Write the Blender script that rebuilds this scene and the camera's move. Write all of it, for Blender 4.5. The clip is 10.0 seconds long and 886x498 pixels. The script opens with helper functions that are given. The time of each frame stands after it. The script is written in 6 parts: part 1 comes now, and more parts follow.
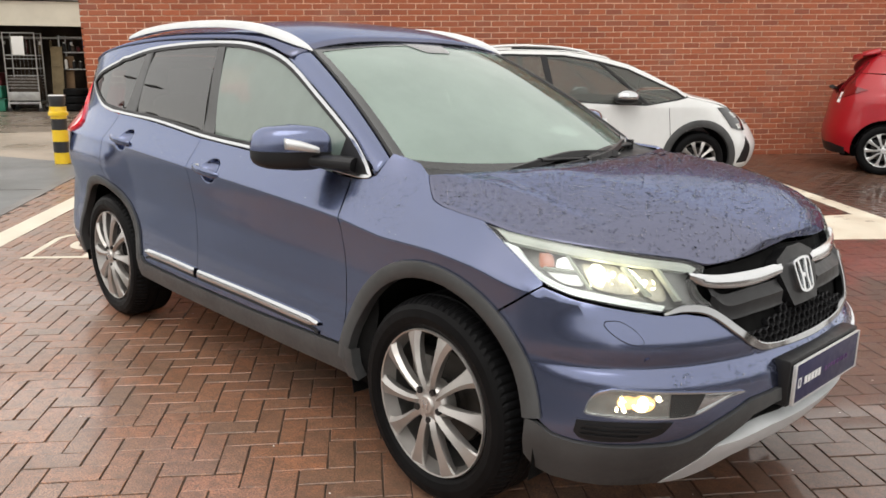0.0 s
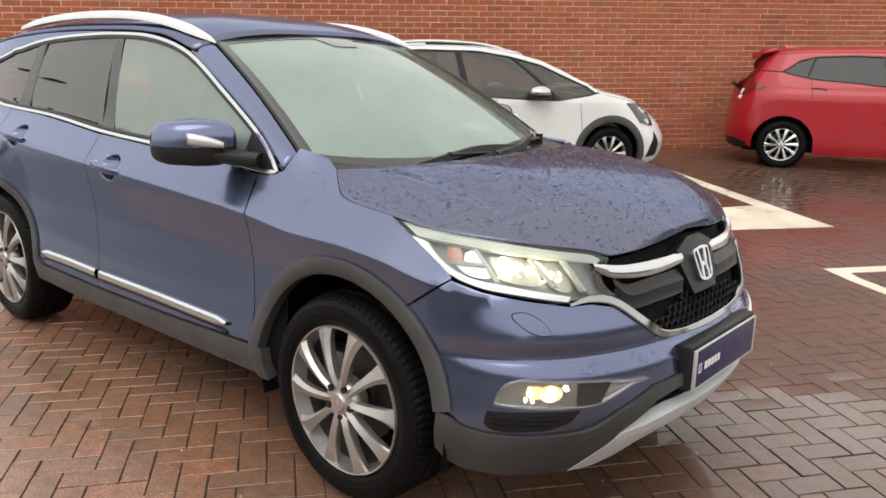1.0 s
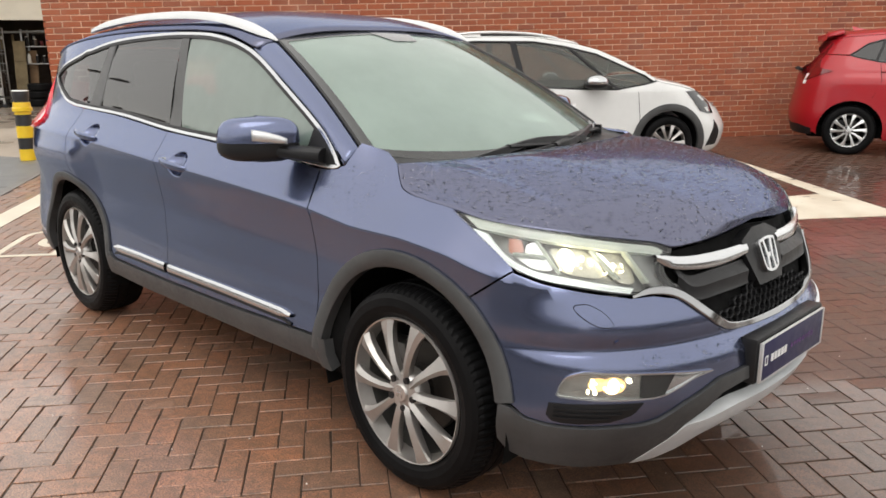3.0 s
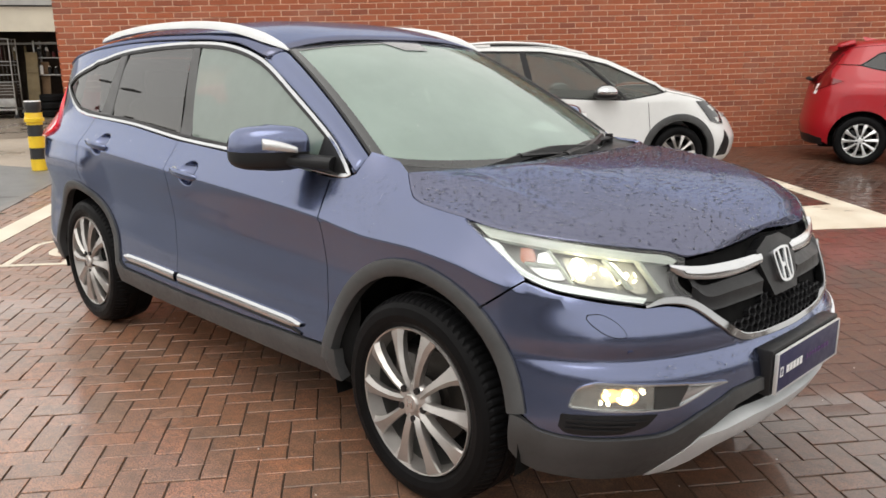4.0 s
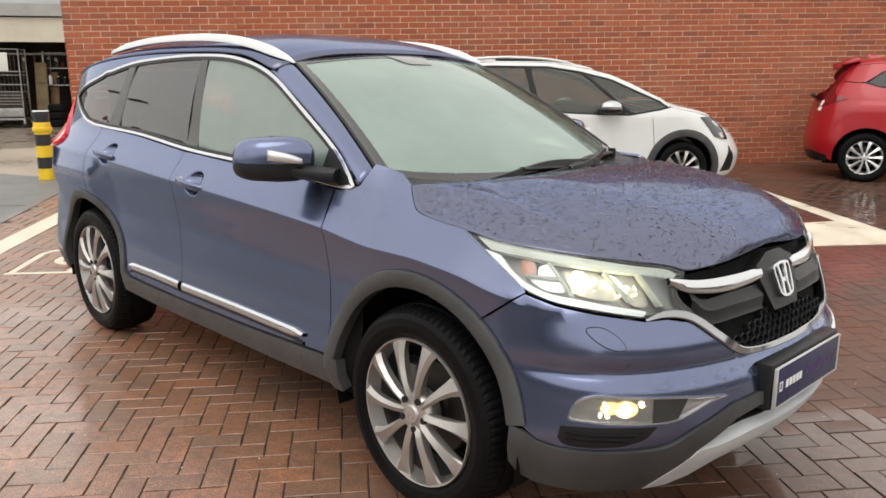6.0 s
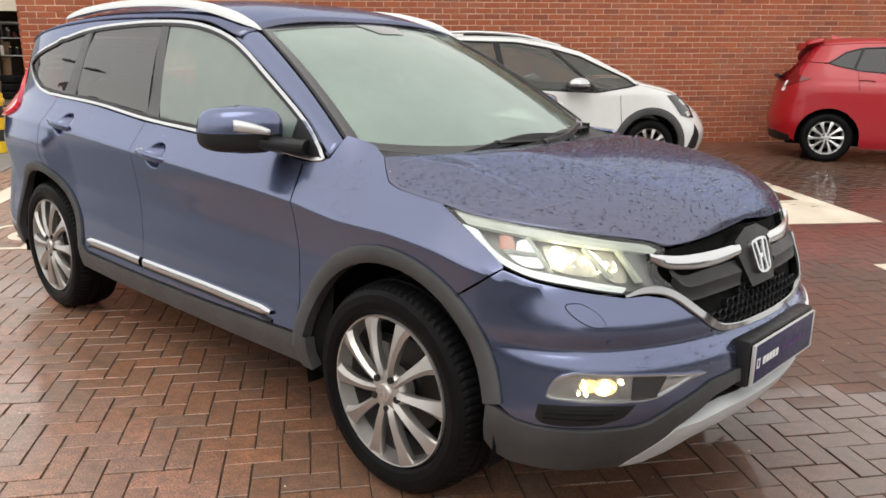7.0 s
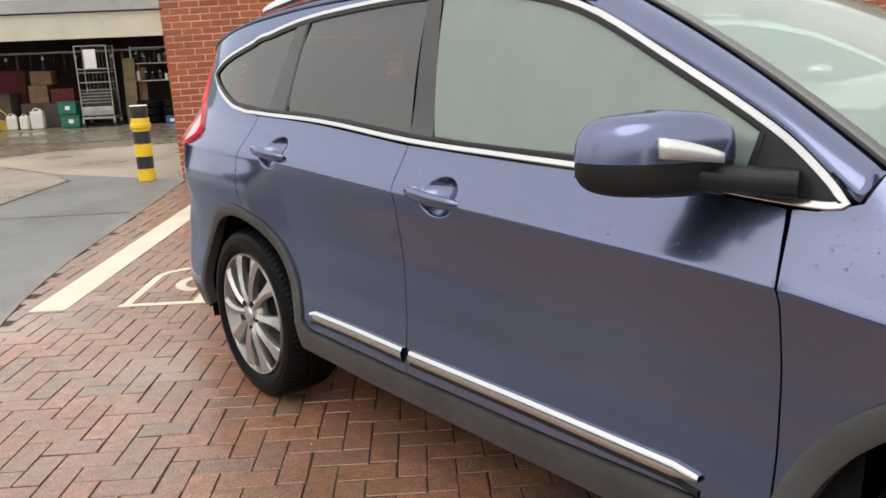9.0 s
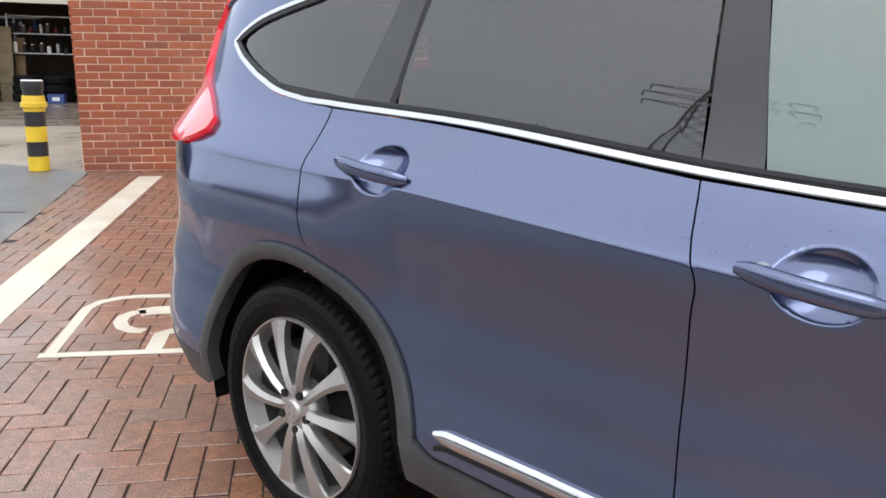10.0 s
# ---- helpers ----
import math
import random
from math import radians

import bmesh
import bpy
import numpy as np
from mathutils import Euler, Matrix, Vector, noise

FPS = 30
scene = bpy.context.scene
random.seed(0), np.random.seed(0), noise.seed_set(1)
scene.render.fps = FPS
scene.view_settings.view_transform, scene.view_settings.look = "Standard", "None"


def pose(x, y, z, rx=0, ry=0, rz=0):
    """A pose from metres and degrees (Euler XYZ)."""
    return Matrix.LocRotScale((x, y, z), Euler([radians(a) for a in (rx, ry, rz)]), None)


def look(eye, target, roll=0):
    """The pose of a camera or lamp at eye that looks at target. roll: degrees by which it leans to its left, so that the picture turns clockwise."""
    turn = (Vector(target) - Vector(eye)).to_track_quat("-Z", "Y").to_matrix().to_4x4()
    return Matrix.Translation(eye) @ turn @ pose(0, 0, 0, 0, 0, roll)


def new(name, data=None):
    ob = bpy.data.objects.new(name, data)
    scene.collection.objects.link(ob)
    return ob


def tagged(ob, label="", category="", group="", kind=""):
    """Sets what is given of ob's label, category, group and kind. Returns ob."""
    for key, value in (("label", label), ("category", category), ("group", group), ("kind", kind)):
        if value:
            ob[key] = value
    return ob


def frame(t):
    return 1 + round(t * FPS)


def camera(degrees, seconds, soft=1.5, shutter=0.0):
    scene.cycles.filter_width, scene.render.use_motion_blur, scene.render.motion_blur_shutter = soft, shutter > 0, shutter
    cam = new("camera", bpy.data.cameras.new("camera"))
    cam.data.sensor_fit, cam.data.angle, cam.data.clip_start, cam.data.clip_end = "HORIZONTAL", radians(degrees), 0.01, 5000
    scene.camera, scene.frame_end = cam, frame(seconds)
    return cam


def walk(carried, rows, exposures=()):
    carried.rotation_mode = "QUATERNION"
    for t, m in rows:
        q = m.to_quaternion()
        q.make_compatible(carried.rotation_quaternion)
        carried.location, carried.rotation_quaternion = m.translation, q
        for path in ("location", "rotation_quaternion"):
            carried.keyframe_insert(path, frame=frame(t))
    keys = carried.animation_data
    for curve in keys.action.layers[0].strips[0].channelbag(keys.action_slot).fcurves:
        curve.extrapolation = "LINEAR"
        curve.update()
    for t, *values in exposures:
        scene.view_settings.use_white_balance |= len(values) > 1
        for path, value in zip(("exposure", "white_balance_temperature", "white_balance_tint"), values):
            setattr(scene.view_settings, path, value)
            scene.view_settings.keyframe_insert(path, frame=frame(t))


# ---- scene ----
cam = camera(58.4, 10.0, soft=1.6)
PATH = [
    (0, (3.059, -2.47, 1.414), (1.642, -1.136, 0.954), 0.7),
    (0.5, (3.072, -2.427, 1.409), (1.781, -0.966, 0.96), 0.8),
    (1, (3.077, -2.437, 1.408), (1.805, -0.966, 0.941), 1.1),
    (1.5, (3.1, -2.456, 1.411), (1.801, -1.023, 0.904), 0.8),
    (2, (3.107, -2.489, 1.423), (1.757, -1.105, 0.91), 0.1),
    (2.5, (3.093, -2.475, 1.42), (1.728, -1.1, 0.924), -0.2),
    (4, (3.059, -2.457, 1.406), (1.67, -1.094, 0.944), -0.3),
    (4.5, (3.077, -2.474, 1.411), (1.658, -1.132, 0.98), -0.1),
    (5, (3.077, -2.473, 1.409), (1.639, -1.145, 0.999), -0.1),
    (5.5, (3.076, -2.47, 1.41), (1.643, -1.137, 0.997), -0.1),
    (6, (3.079, -2.466, 1.407), (1.677, -1.106, 0.977), 0.2),
    (6.2, (3.086, -2.484, 1.397), (1.701, -1.108, 0.964), 0.6),
    (7.3, (2.947, -2.412, 1.368), (1.629, -0.99, 0.876), 1.1),
    (7.5, (2.891, -2.385, 1.355), (1.567, -0.97, 0.862), 1.5),
    (8, (2.573, -2.253, 1.347), (1.096, -0.993, 0.865), 1.1),
    (8.2, (2.407, -2.236, 1.334), (0.88, -1.045, 0.833), 0.3),
    (8.5, (2.075, -2.22, 1.326), (0.544, -1.043, 0.803), -0.3),
    (8.8, (1.76, -2.203, 1.316), (0.258, -0.981, 0.817), -1.0),
    (9, (1.52, -2.168, 1.297), (0.004, -0.949, 0.834), -2.4),
    (9.4, (0.994, -2.15, 1.278), (-0.551, -0.96, 0.838), 1.0),
    (9.5, (0.867, -2.146, 1.26), (-0.663, -0.931, 0.827), 2.0),
    (9.7, (0.608, -2.114, 1.27), (-0.846, -0.815, 0.824), 2.2),
    (10, (0.245, -2.034, 1.245), (-1.069, -0.601, 0.777), 1.6),
]
walk(cam, [(t, look(eye, target, roll)) for t, eye, target, roll in PATH], ((0, .12, 6500, 10), (8.5, .12, 6500, 10), (9.5, .16, 6150, 10), (10, .24, 5800, 10)))

# ---- light: a bright overcast sky and a very soft sun behind the cloud ----
sky = bpy.data.worlds.new("overcast_sky")
scene.world = sky
sky.use_nodes = True
nt = sky.node_tree
background = nt.nodes["Background"]
air = nt.nodes.new("ShaderNodeTexSky")
air.sky_type, air.sun_disc = "NISHITA", False
air.sun_elevation, air.sun_rotation, air.dust_density, air.air_density = radians(50), radians(200), 4.0, 1.0
cloud = nt.nodes.new("ShaderNodeTexNoise")
cloud.inputs["Scale"].default_value, cloud.inputs["Detail"].default_value = 1.6, 5
place = nt.nodes.new("ShaderNodeTexCoord")
cover = nt.nodes.new("ShaderNodeMapRange")
cover.inputs["To Min"].default_value, cover.inputs["To Max"].default_value = 10.0, 14.5
nt.links.new(place.outputs["Generated"], cloud.inputs["Vector"])
nt.links.new(cloud.outputs["Fac"], cover.inputs["Value"])
grey = nt.nodes.new("ShaderNodeVectorMath")
grey.operation = "MULTIPLY"
grey.inputs[1].default_value = (1.03, 1.0, .95)
nt.links.new(cover.outputs["Result"], grey.inputs[0])
mix = nt.nodes.new("ShaderNodeMix")
mix.data_type = "RGBA"
mix.inputs["Factor"].default_value = .88
nt.links.new(air.outputs["Color"], mix.inputs["A"])
nt.links.new(grey.outputs["Vector"], mix.inputs["B"])
nt.links.new(mix.outputs["Result"], background.inputs["Color"])
background.inputs["Strength"].default_value = 0.12
sun = new("sun", bpy.data.lights.new("sun", "SUN"))
sun.data.energy, sun.data.angle, sun.data.color = 0.9, radians(40), (1, .97, .93)
sun.matrix_world = look((6, -14, 22), (0, 0, 0))


# ---- materials ----
def nodes_of(name):
    m = bpy.data.materials.new(name)
    m.use_nodes = True
    return m, m.node_tree, m.node_tree.nodes["Principled BSDF"]


def coords(t, scale=1.0, kind="Object"):
    c = t.nodes.new("ShaderNodeTexCoord")
    s = t.nodes.new("ShaderNodeMapping")
    s.inputs["Scale"].default_value = (scale,) * 3 if isinstance(scale, (int, float)) else scale
    t.links.new(c.outputs[kind], s.inputs["Vector"])
    return s.outputs["Vector"]


def noise_at(t, vec, scale, detail=4, rough=.55):
    n = t.nodes.new("ShaderNodeTexNoise")
    n.inputs["Scale"].default_value, n.inputs["Detail"].default_value, n.inputs["Roughness"].default_value = scale, detail, rough
    t.links.new(vec, n.inputs["Vector"])
    return n.outputs["Fac"]


def ramp(t, fac, *stops):
    r = t.nodes.new("ShaderNodeValToRGB")
    while len(r.color_ramp.elements) < len(stops):
        r.color_ramp.elements.new(.5)
    for e, (p, c) in zip(r.color_ramp.elements, stops):
        e.position, e.color = p, (*c, 1) if len(c) == 3 else c
    t.links.new(fac, r.inputs["Fac"])
    return r.outputs["Color"]


def grey_ramp(t, fac, p0, v0, p1, v1):
    return ramp(t, fac, (p0, (v0,) * 3), (p1, (v1,) * 3))


def blend(t, fac, a, b, how="MIX"):
    m = t.nodes.new("ShaderNodeMix")
    m.data_type, m.blend_type = "RGBA", how
    for key, v in (("Factor", fac), ("A", a), ("B", b)):
        if isinstance(v, (int, float)):
            m.inputs[key].default_value = v
        elif isinstance(v, tuple):
            m.inputs[key].default_value = (*v, 1)
        else:
            t.links.new(v, m.inputs[key])
    return m.outputs["Result"]


def bump(t, bsdf, height, strength, distance=.002, also=None):
    b = t.nodes.new("ShaderNodeBump")
    b.inputs["Strength"].default_value, b.inputs["Distance"].default_value = strength, distance
    t.links.new(height, b.inputs["Height"])
    if also:
        t.links.new(also, b.inputs["Normal"])
    t.links.new(b.outputs["Normal"], bsdf.inputs["Normal"])
    return b.outputs["Normal"]


def plain(name, color, rough=.5, metal=0.0, spread=.15, scale=30, grain=.1, coat=0.0, emit=0.0, emit_color=None, gloss=.5):
    """A surface with slight blotches and fine grain."""
    m, t, b = nodes_of(name)
    v = coords(t)
    n = noise_at(t, v, scale * .15, 5)
    lo, hi = tuple(c * (1 - spread) for c in color), tuple(min(1, c * (1 + spread)) for c in color)
    t.links.new(ramp(t, n, (.3, lo), (.7, hi)), b.inputs["Base Color"])
    t.links.new(grey_ramp(t, noise_at(t, v, scale, 4), .3, max(.03, rough * .85), .7, min(1, rough * 1.15)), b.inputs["Roughness"])
    b.inputs["Metallic"].default_value, b.inputs["Coat Weight"].default_value = metal, coat
    b.inputs["Coat Roughness"].default_value, b.inputs["Specular IOR Level"].default_value = .04, gloss
    if grain:
        bump(t, b, noise_at(t, v, scale * 8, 3), grain, .001)
    if emit:
        b.inputs["Emission Color"].default_value = (*(emit_color or color), 1)
        b.inputs["Emission Strength"].default_value = emit
    return m


def droplets(t, b, v, scale, amount, depth):
    """Beads of rain standing on a surface."""
    vo = t.nodes.new("ShaderNodeTexVoronoi")
    vo.inputs["Scale"].default_value = scale
    t.links.new(v, vo.inputs["Vector"])
    cut = grey_ramp(t, vo.outputs["Distance"], .0, 1, .36, 0)
    sep = t.nodes.new("ShaderNodeSeparateColor")
    t.links.new(vo.outputs["Color"], sep.inputs["Color"])
    some = grey_ramp(t, sep.outputs["Red"], amount - .02, 1, amount, 0)
    return blend(t, 1.0, cut, some, "MULTIPLY")


def paint(name, color, flake=.55, wet=.45, beads=120, rough=.28, coat=1.0, film=(.07, .12)):
    """Metallic car paint under clear lacquer, with rain beads and a film of road dirt."""
    m, t, b = nodes_of(name)
    v = coords(t)
    dirt = noise_at(t, v, 3.0, 6, .6)
    t.links.new(blend(t, grey_ramp(t, dirt, .45, 0, .75, .10), color, (.16, .16, .17)), b.inputs["Base Color"])
    b.inputs["Metallic"].default_value, b.inputs["Roughness"].default_value = flake, rough
    b.inputs["Coat Weight"].default_value = coat
    b.inputs["Specular Tint"].default_value = (.42, .50, .72, 1) if flake > .5 else (1, 1, 1, 1)
    t.links.new(grey_ramp(t, noise_at(t, v, 6, 5), .35, film[0], .7, film[1]), b.inputs["Coat Roughness"])
    if wet:
        d = droplets(t, b, v, beads, wet, .001)
        nb = t.nodes.new("ShaderNodeBump")
        nb.inputs["Strength"].default_value, nb.inputs["Distance"].default_value = .9, .004
        t.links.new(d, nb.inputs["Height"])
        t.links.new(nb.outputs["Normal"], b.inputs["Coat Normal"])
        t.links.new(nb.outputs["Normal"], b.inputs["Normal"])
    return m


def glass(name, tint, mist=.3, mist_color=(.6, .68, .65), ior=1.52, wet=.25):
    """Thin pane: mirror gloss over clear tinted glass, part veiled by a pale diffuse layer."""
    m, t, b = nodes_of(name)
    v = coords(t)
    t.nodes.remove(b)
    out = t.nodes["Material Output"]
    clear = t.nodes.new("ShaderNodeBsdfTransparent")
    clear.inputs["Color"].default_value = (*tint, 1)
    fog = t.nodes.new("ShaderNodeBsdfDiffuse")
    fog.inputs["Color"].default_value = (*mist_color, 1)
    fog2 = t.nodes.new("ShaderNodeBsdfTranslucent")
    fog2.inputs["Color"].default_value = (*mist_color, 1)
    fogs = t.nodes.new("ShaderNodeMixShader")
    fogs.inputs["Fac"].default_value = .45
    t.links.new(fog.outputs[0], fogs.inputs[1])
    t.links.new(fog2.outputs[0], fogs.inputs[2])
    body = t.nodes.new("ShaderNodeMixShader")
    t.links.new(grey_ramp(t, noise_at(t, v, 2.2, 5, .6), .3, mist * .88, .7, mist * 1.08), body.inputs["Fac"])
    t.links.new(clear.outputs[0], body.inputs[1])
    t.links.new(fogs.outputs[0], body.inputs[2])
    gloss = t.nodes.new("ShaderNodeBsdfGlossy")
    gloss.inputs["Roughness"].default_value = .015
    fres = t.nodes.new("ShaderNodeFresnel")
    fres.inputs["IOR"].default_value = ior
    if wet:
        d = droplets(t, None, v, 100, wet, .001)
        nb = t.nodes.new("ShaderNodeBump")
        nb.inputs["Strength"].default_value, nb.inputs["Distance"].default_value = .4, .0015
        t.links.new(d, nb.inputs["Height"])
        t.links.new(nb.outputs["Normal"], gloss.inputs["Normal"])
    top = t.nodes.new("ShaderNodeMixShader")
    t.links.new(fres.outputs[0], top.inputs["Fac"])
    t.links.new(body.outputs[0], top.inputs[1])
    t.links.new(gloss.outputs[0], top.inputs[2])
    t.links.new(top.outputs[0], out.inputs["Surface"])
    return m


BLUE = paint("twilight_blue_paint", (.122, .144, .242), flake=.94, wet=0, beads=190, rough=.24, coat=1.0)
BLUE_WET = paint("twilight_blue_paint_soaked", (.135, .141, .200), flake=.94, wet=0, beads=78, rough=.24, coat=.35, film=(.04, .08))
WATER, _t, _b = nodes_of("rain_water")
_b.inputs["Transmission Weight"].default_value, _b.inputs["IOR"].default_value, _b.inputs["Roughness"].default_value = 1.0, 1.33, .02
WHITE = paint("white_paint", (.74, .75, .74), flake=0, wet=.15, beads=90, rough=.3)
RED = paint("red_paint", (.36, .002, .010), flake=.10, wet=0, beads=90, rough=.40, coat=.55, film=(.03, .06))
CLAD = plain("grey_cladding", (.050, .051, .052), .46, spread=.2, scale=60, grain=.25)
BLACK = plain("black_plastic", (.010, .010, .011), .42, spread=.25, grain=.15, gloss=.32)
GLOSSBLACK = plain("gloss_black", (.008, .008, .009), .08, spread=.1, grain=0, coat=1)
# near-black linings: shade in gaps, arches and interiors is put into the colour
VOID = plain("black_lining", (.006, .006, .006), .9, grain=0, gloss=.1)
RUBBER = plain("tyre_rubber", (.005, .005, .0054), .50, spread=.35, scale=40, grain=.4, gloss=.09)
CHROME = plain("chrome_trim", (.58, .59, .60), .16, 1.0, spread=.05, grain=.02)
DARKCHROME = plain("smoked_chrome", (.34, .345, .35), .14, 1.0, spread=.08, grain=.02)
SILVER = plain("satin_silver", (.70, .71, .71), .38, .7, spread=.06, grain=.05)
SKID = plain("silver_skid_plate", (.62, .64, .65), .38, .05, spread=.12, grain=.1)
ALLOY = plain("machined_alloy", (.47, .45, .43), .37, .80, spread=.12, scale=50, grain=.06)
# barrel, caliper and disc metals darkened: shade behind the spokes is in the colour
ALLOY_SHADE = plain("dark_alloy", (.16, .155, .15), .45, .8, spread=.2, grain=.1)
STEEL = plain("brake_steel", (.06, .055, .05), .5, .8, spread=.3, grain=.2)
TRIMDARK = plain("dark_pillar", (.046, .046, .046), .34, spread=.2, grain=.05, coat=.15, gloss=.4)
FABRIC = plain("grey_upholstery", (.20, .20, .19), .9, spread=.15, grain=.3)
FRIT = plain("screen_print", (.028, .029, .029), .16, spread=.2, grain=0, coat=.3)
SCREEN = glass("windscreen_glass", (.80, .93, .88), .54, (.80, .99, .89), ior=1.27, wet=.45)
SCREEN_WET = glass("unwiped_glass", (.42, .60, .52), .24, (.45, .72, .60), ior=1.27, wet=.7)
# far front pane, made clearer so brightness beyond shows through the windscreen
SIDE_FAR = glass("sheltered_side_glass", (.74, .84, .80), .10, (.62, .80, .70), wet=.04)
# the pale diffuse share in SIDE and PRIVACY stands in for reflected sky
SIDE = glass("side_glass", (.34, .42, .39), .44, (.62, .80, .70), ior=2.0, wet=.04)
PRIVACY = glass("privacy_glass", (.10, .105, .11), .22, (.20, .20, .19), ior=1.95, wet=.04)
TAILRED = plain("red_lamp_lens", (.55, .012, .02), .12, spread=.1, grain=0, coat=1, emit=.35, emit_color=(.9, .02, .03))
REDLENS = plain("unlit_red_lens", (.15, .003, .006), .10, spread=.15, grain=0, coat=1)
DARKGLASS = glass("dark_compact_glass", (.08, .085, .09), .14, (.16, .16, .15), ior=1.5, wet=.04)
LENS = glass("lamp_lens", (.93, .95, .95), .05, (.8, .8, .78), wet=.2)
REFLECTOR = plain("lamp_reflector", (.50, .50, .48), .24, 1.0, spread=.1, grain=.05)
LAMPGREY = plain("lamp_bezel", (.30, .30, .29), .35, .5, spread=.1, grain=.05)
BEAM = plain("lit_projector", (1, .93, .70), .2, grain=0, emit=5.0, emit_color=(1, .90, .62))
DRL = plain("running_light", (.9, .93, .9), .2, grain=0, emit=.3, emit_color=(.93, 1, .93))
# slight emission put in to keep the guide and fins pale; neither is lit
PALELAMP = plain("pale_light_guide", (.66, .69, .62), .3, grain=0, emit=.06, emit_color=(.95, 1, .92))
WARMBOWL = plain("warm_lamp_bowl", (.48, .47, .44), .20, .9, spread=.3, scale=120, grain=.35)
FOGHALO = plain("warm_lamp_glow", (.9, .6, .25), .3, grain=0, emit=.95, emit_color=(1, .66, .28))
FOGBEAM = plain("lit_fog_lamp", (1, .8, .45), .2, grain=0, emit=6.0, emit_color=(1, .88, .58))
# faint emission stands in for lamp light falling on the bowls
LITBOWL = plain("lit_reflector", (.52, .50, .43), .32, .8, spread=.35, scale=160, grain=.5, emit=.08, emit_color=(1, .90, .66))
AMBER = plain("amber_reflector", (.55, .16, .07), .2, grain=0, coat=1)
PLATEBLUE = plain("blue_plate", (.010, .011, .060), .4, spread=.1, grain=.02)
PLATEWHITE = plain("white_print", (.80, .80, .80), .4, spread=.03, grain=0)
PLATELILAC = plain("lilac_print", (.16, .07, .22), .4, spread=.03, grain=0)


# ---- building blocks ----
def link_mesh(name, verts, faces, material, parent=None, label="", normals=None, smooth=True):
    me = bpy.data.meshes.new(name)
    me.from_pydata([tuple(v) for v in verts], [], faces)
    me.materials.append(material)
    if smooth:
        me.polygons.foreach_set("use_smooth", [True] * len(me.polygons))
    if normals:
        me.normals_split_custom_set_from_vertices(normals)
    ob = new(name, me)
    if parent:
        ob.parent = parent
    return tagged(ob, label)


def part(name, bm, material, parent=None, label="", smooth=True):
    bm.normal_update()
    me = bpy.data.meshes.new(name)
    bm.to_mesh(me)
    bm.free()
    me.materials.append(material)
    if smooth:
        me.polygons.foreach_set("use_smooth", [True] * len(me.polygons))
        me.set_sharp_from_angle(angle=radians(35))
    ob = new(name, me)
    if parent:
        ob.parent = parent
    return tagged(ob, label)


def thing(name, m, label, category, group="", kind=""):
    ob = new(name)
    ob.empty_display_size = .1
    ob.matrix_world = m
    return tagged(ob, label, category, group, kind)


def box_bm(sx, sy, sz, at=(0, 0, 0), bevel=.0, segments=2, turn=None, bm=None):
    made = bm or bmesh.new()
    r = bmesh.ops.create_cube(made, size=1)
    m = Matrix.Translation(at) @ (turn or Matrix()) @ Matrix.Diagonal((sx, sy, sz, 1))
    bmesh.ops.transform(made, matrix=m, verts=r["verts"])
    if bevel:
        edges = list({e for v in r["verts"] for e in v.link_edges})
        bmesh.ops.bevel(made, geom=edges, offset=bevel, segments=segments, affect="EDGES", profile=.6)
    return made


def rod_bm(a, b, r, n=10, bm=None, r2=None):
    made = bm or bmesh.new()
    a, b = Vector(a), Vector(b)
    got = bmesh.ops.create_cone(made, cap_ends=True, segments=n, radius1=r, radius2=r if r2 is None else r2, depth=(b - a).length)
    m = Matrix.Translation((a + b) / 2) @ (b - a).to_track_quat("Z", "Y").to_matrix().to_4x4()
    bmesh.ops.transform(made, matrix=m, verts=got["verts"])
    return made


def lathe(profile, n=48, axis="y"):
    """Turns a profile of (radius, along) round the axis; closed where the radius is 0."""
    verts, faces = [], []
    k = len(profile)
    for i in range(n):
        a = 2 * math.pi * i / n
        for r, s in profile:
            verts.append((r * math.cos(a), s, r * math.sin(a)) if axis == "y" else (r * math.cos(a), r * math.sin(a), s))
    for i in range(n):
        j = (i + 1) % n
        for p in range(k - 1):
            f = (i * k + p, i * k + p + 1, j * k + p + 1, j * k + p)
            faces.append(f if axis == "y" else f[::-1])
    return verts, faces


def bm_from(verts, faces):
    bm = bmesh.new()
    vs = [bm.verts.new(v) for v in verts]
    for f in faces:
        try:
            bm.faces.new([vs[i] for i in f])
        except ValueError:
            pass
    bmesh.ops.remove_doubles(bm, verts=bm.verts, dist=1e-5)
    bmesh.ops.recalc_face_normals(bm, faces=bm.faces)
    return bm


def bend(points, per=6):
    """A Catmull-Rom curve through the points."""
    p = [Vector(q) for q in points]
    p = [2 * p[0] - p[1], *p, 2 * p[-1] - p[-2]]
    out = []
    for i in range(1, len(p) - 2):
        for k in range(per):
            t = k / per
            a, b, c, d = p[i - 1], p[i], p[i + 1], p[i + 2]
            out.append(.5 * (2 * b + (c - a) * t + (2 * a - 5 * b + 4 * c - d) * t * t + (3 * b - a - 3 * c + d) * t ** 3))
    out.append(p[-2])
    return out


def sweep(points, section, up=(0, 0, 1), scale=None):
    """Carries a closed section of (across, up) along the points; capped."""
    verts, faces = [], []
    n = len(section)
    pts = [Vector(p) for p in points]
    for i, p in enumerate(pts):
        d = (pts[min(i + 1, len(pts) - 1)] - pts[max(i - 1, 0)]).normalized()
        s = d.cross(Vector(up)).normalized()
        w = s.cross(d)
        k = scale[i] if scale else 1
        for a, b in section:
            verts.append(p + s * a * k + w * b * k)
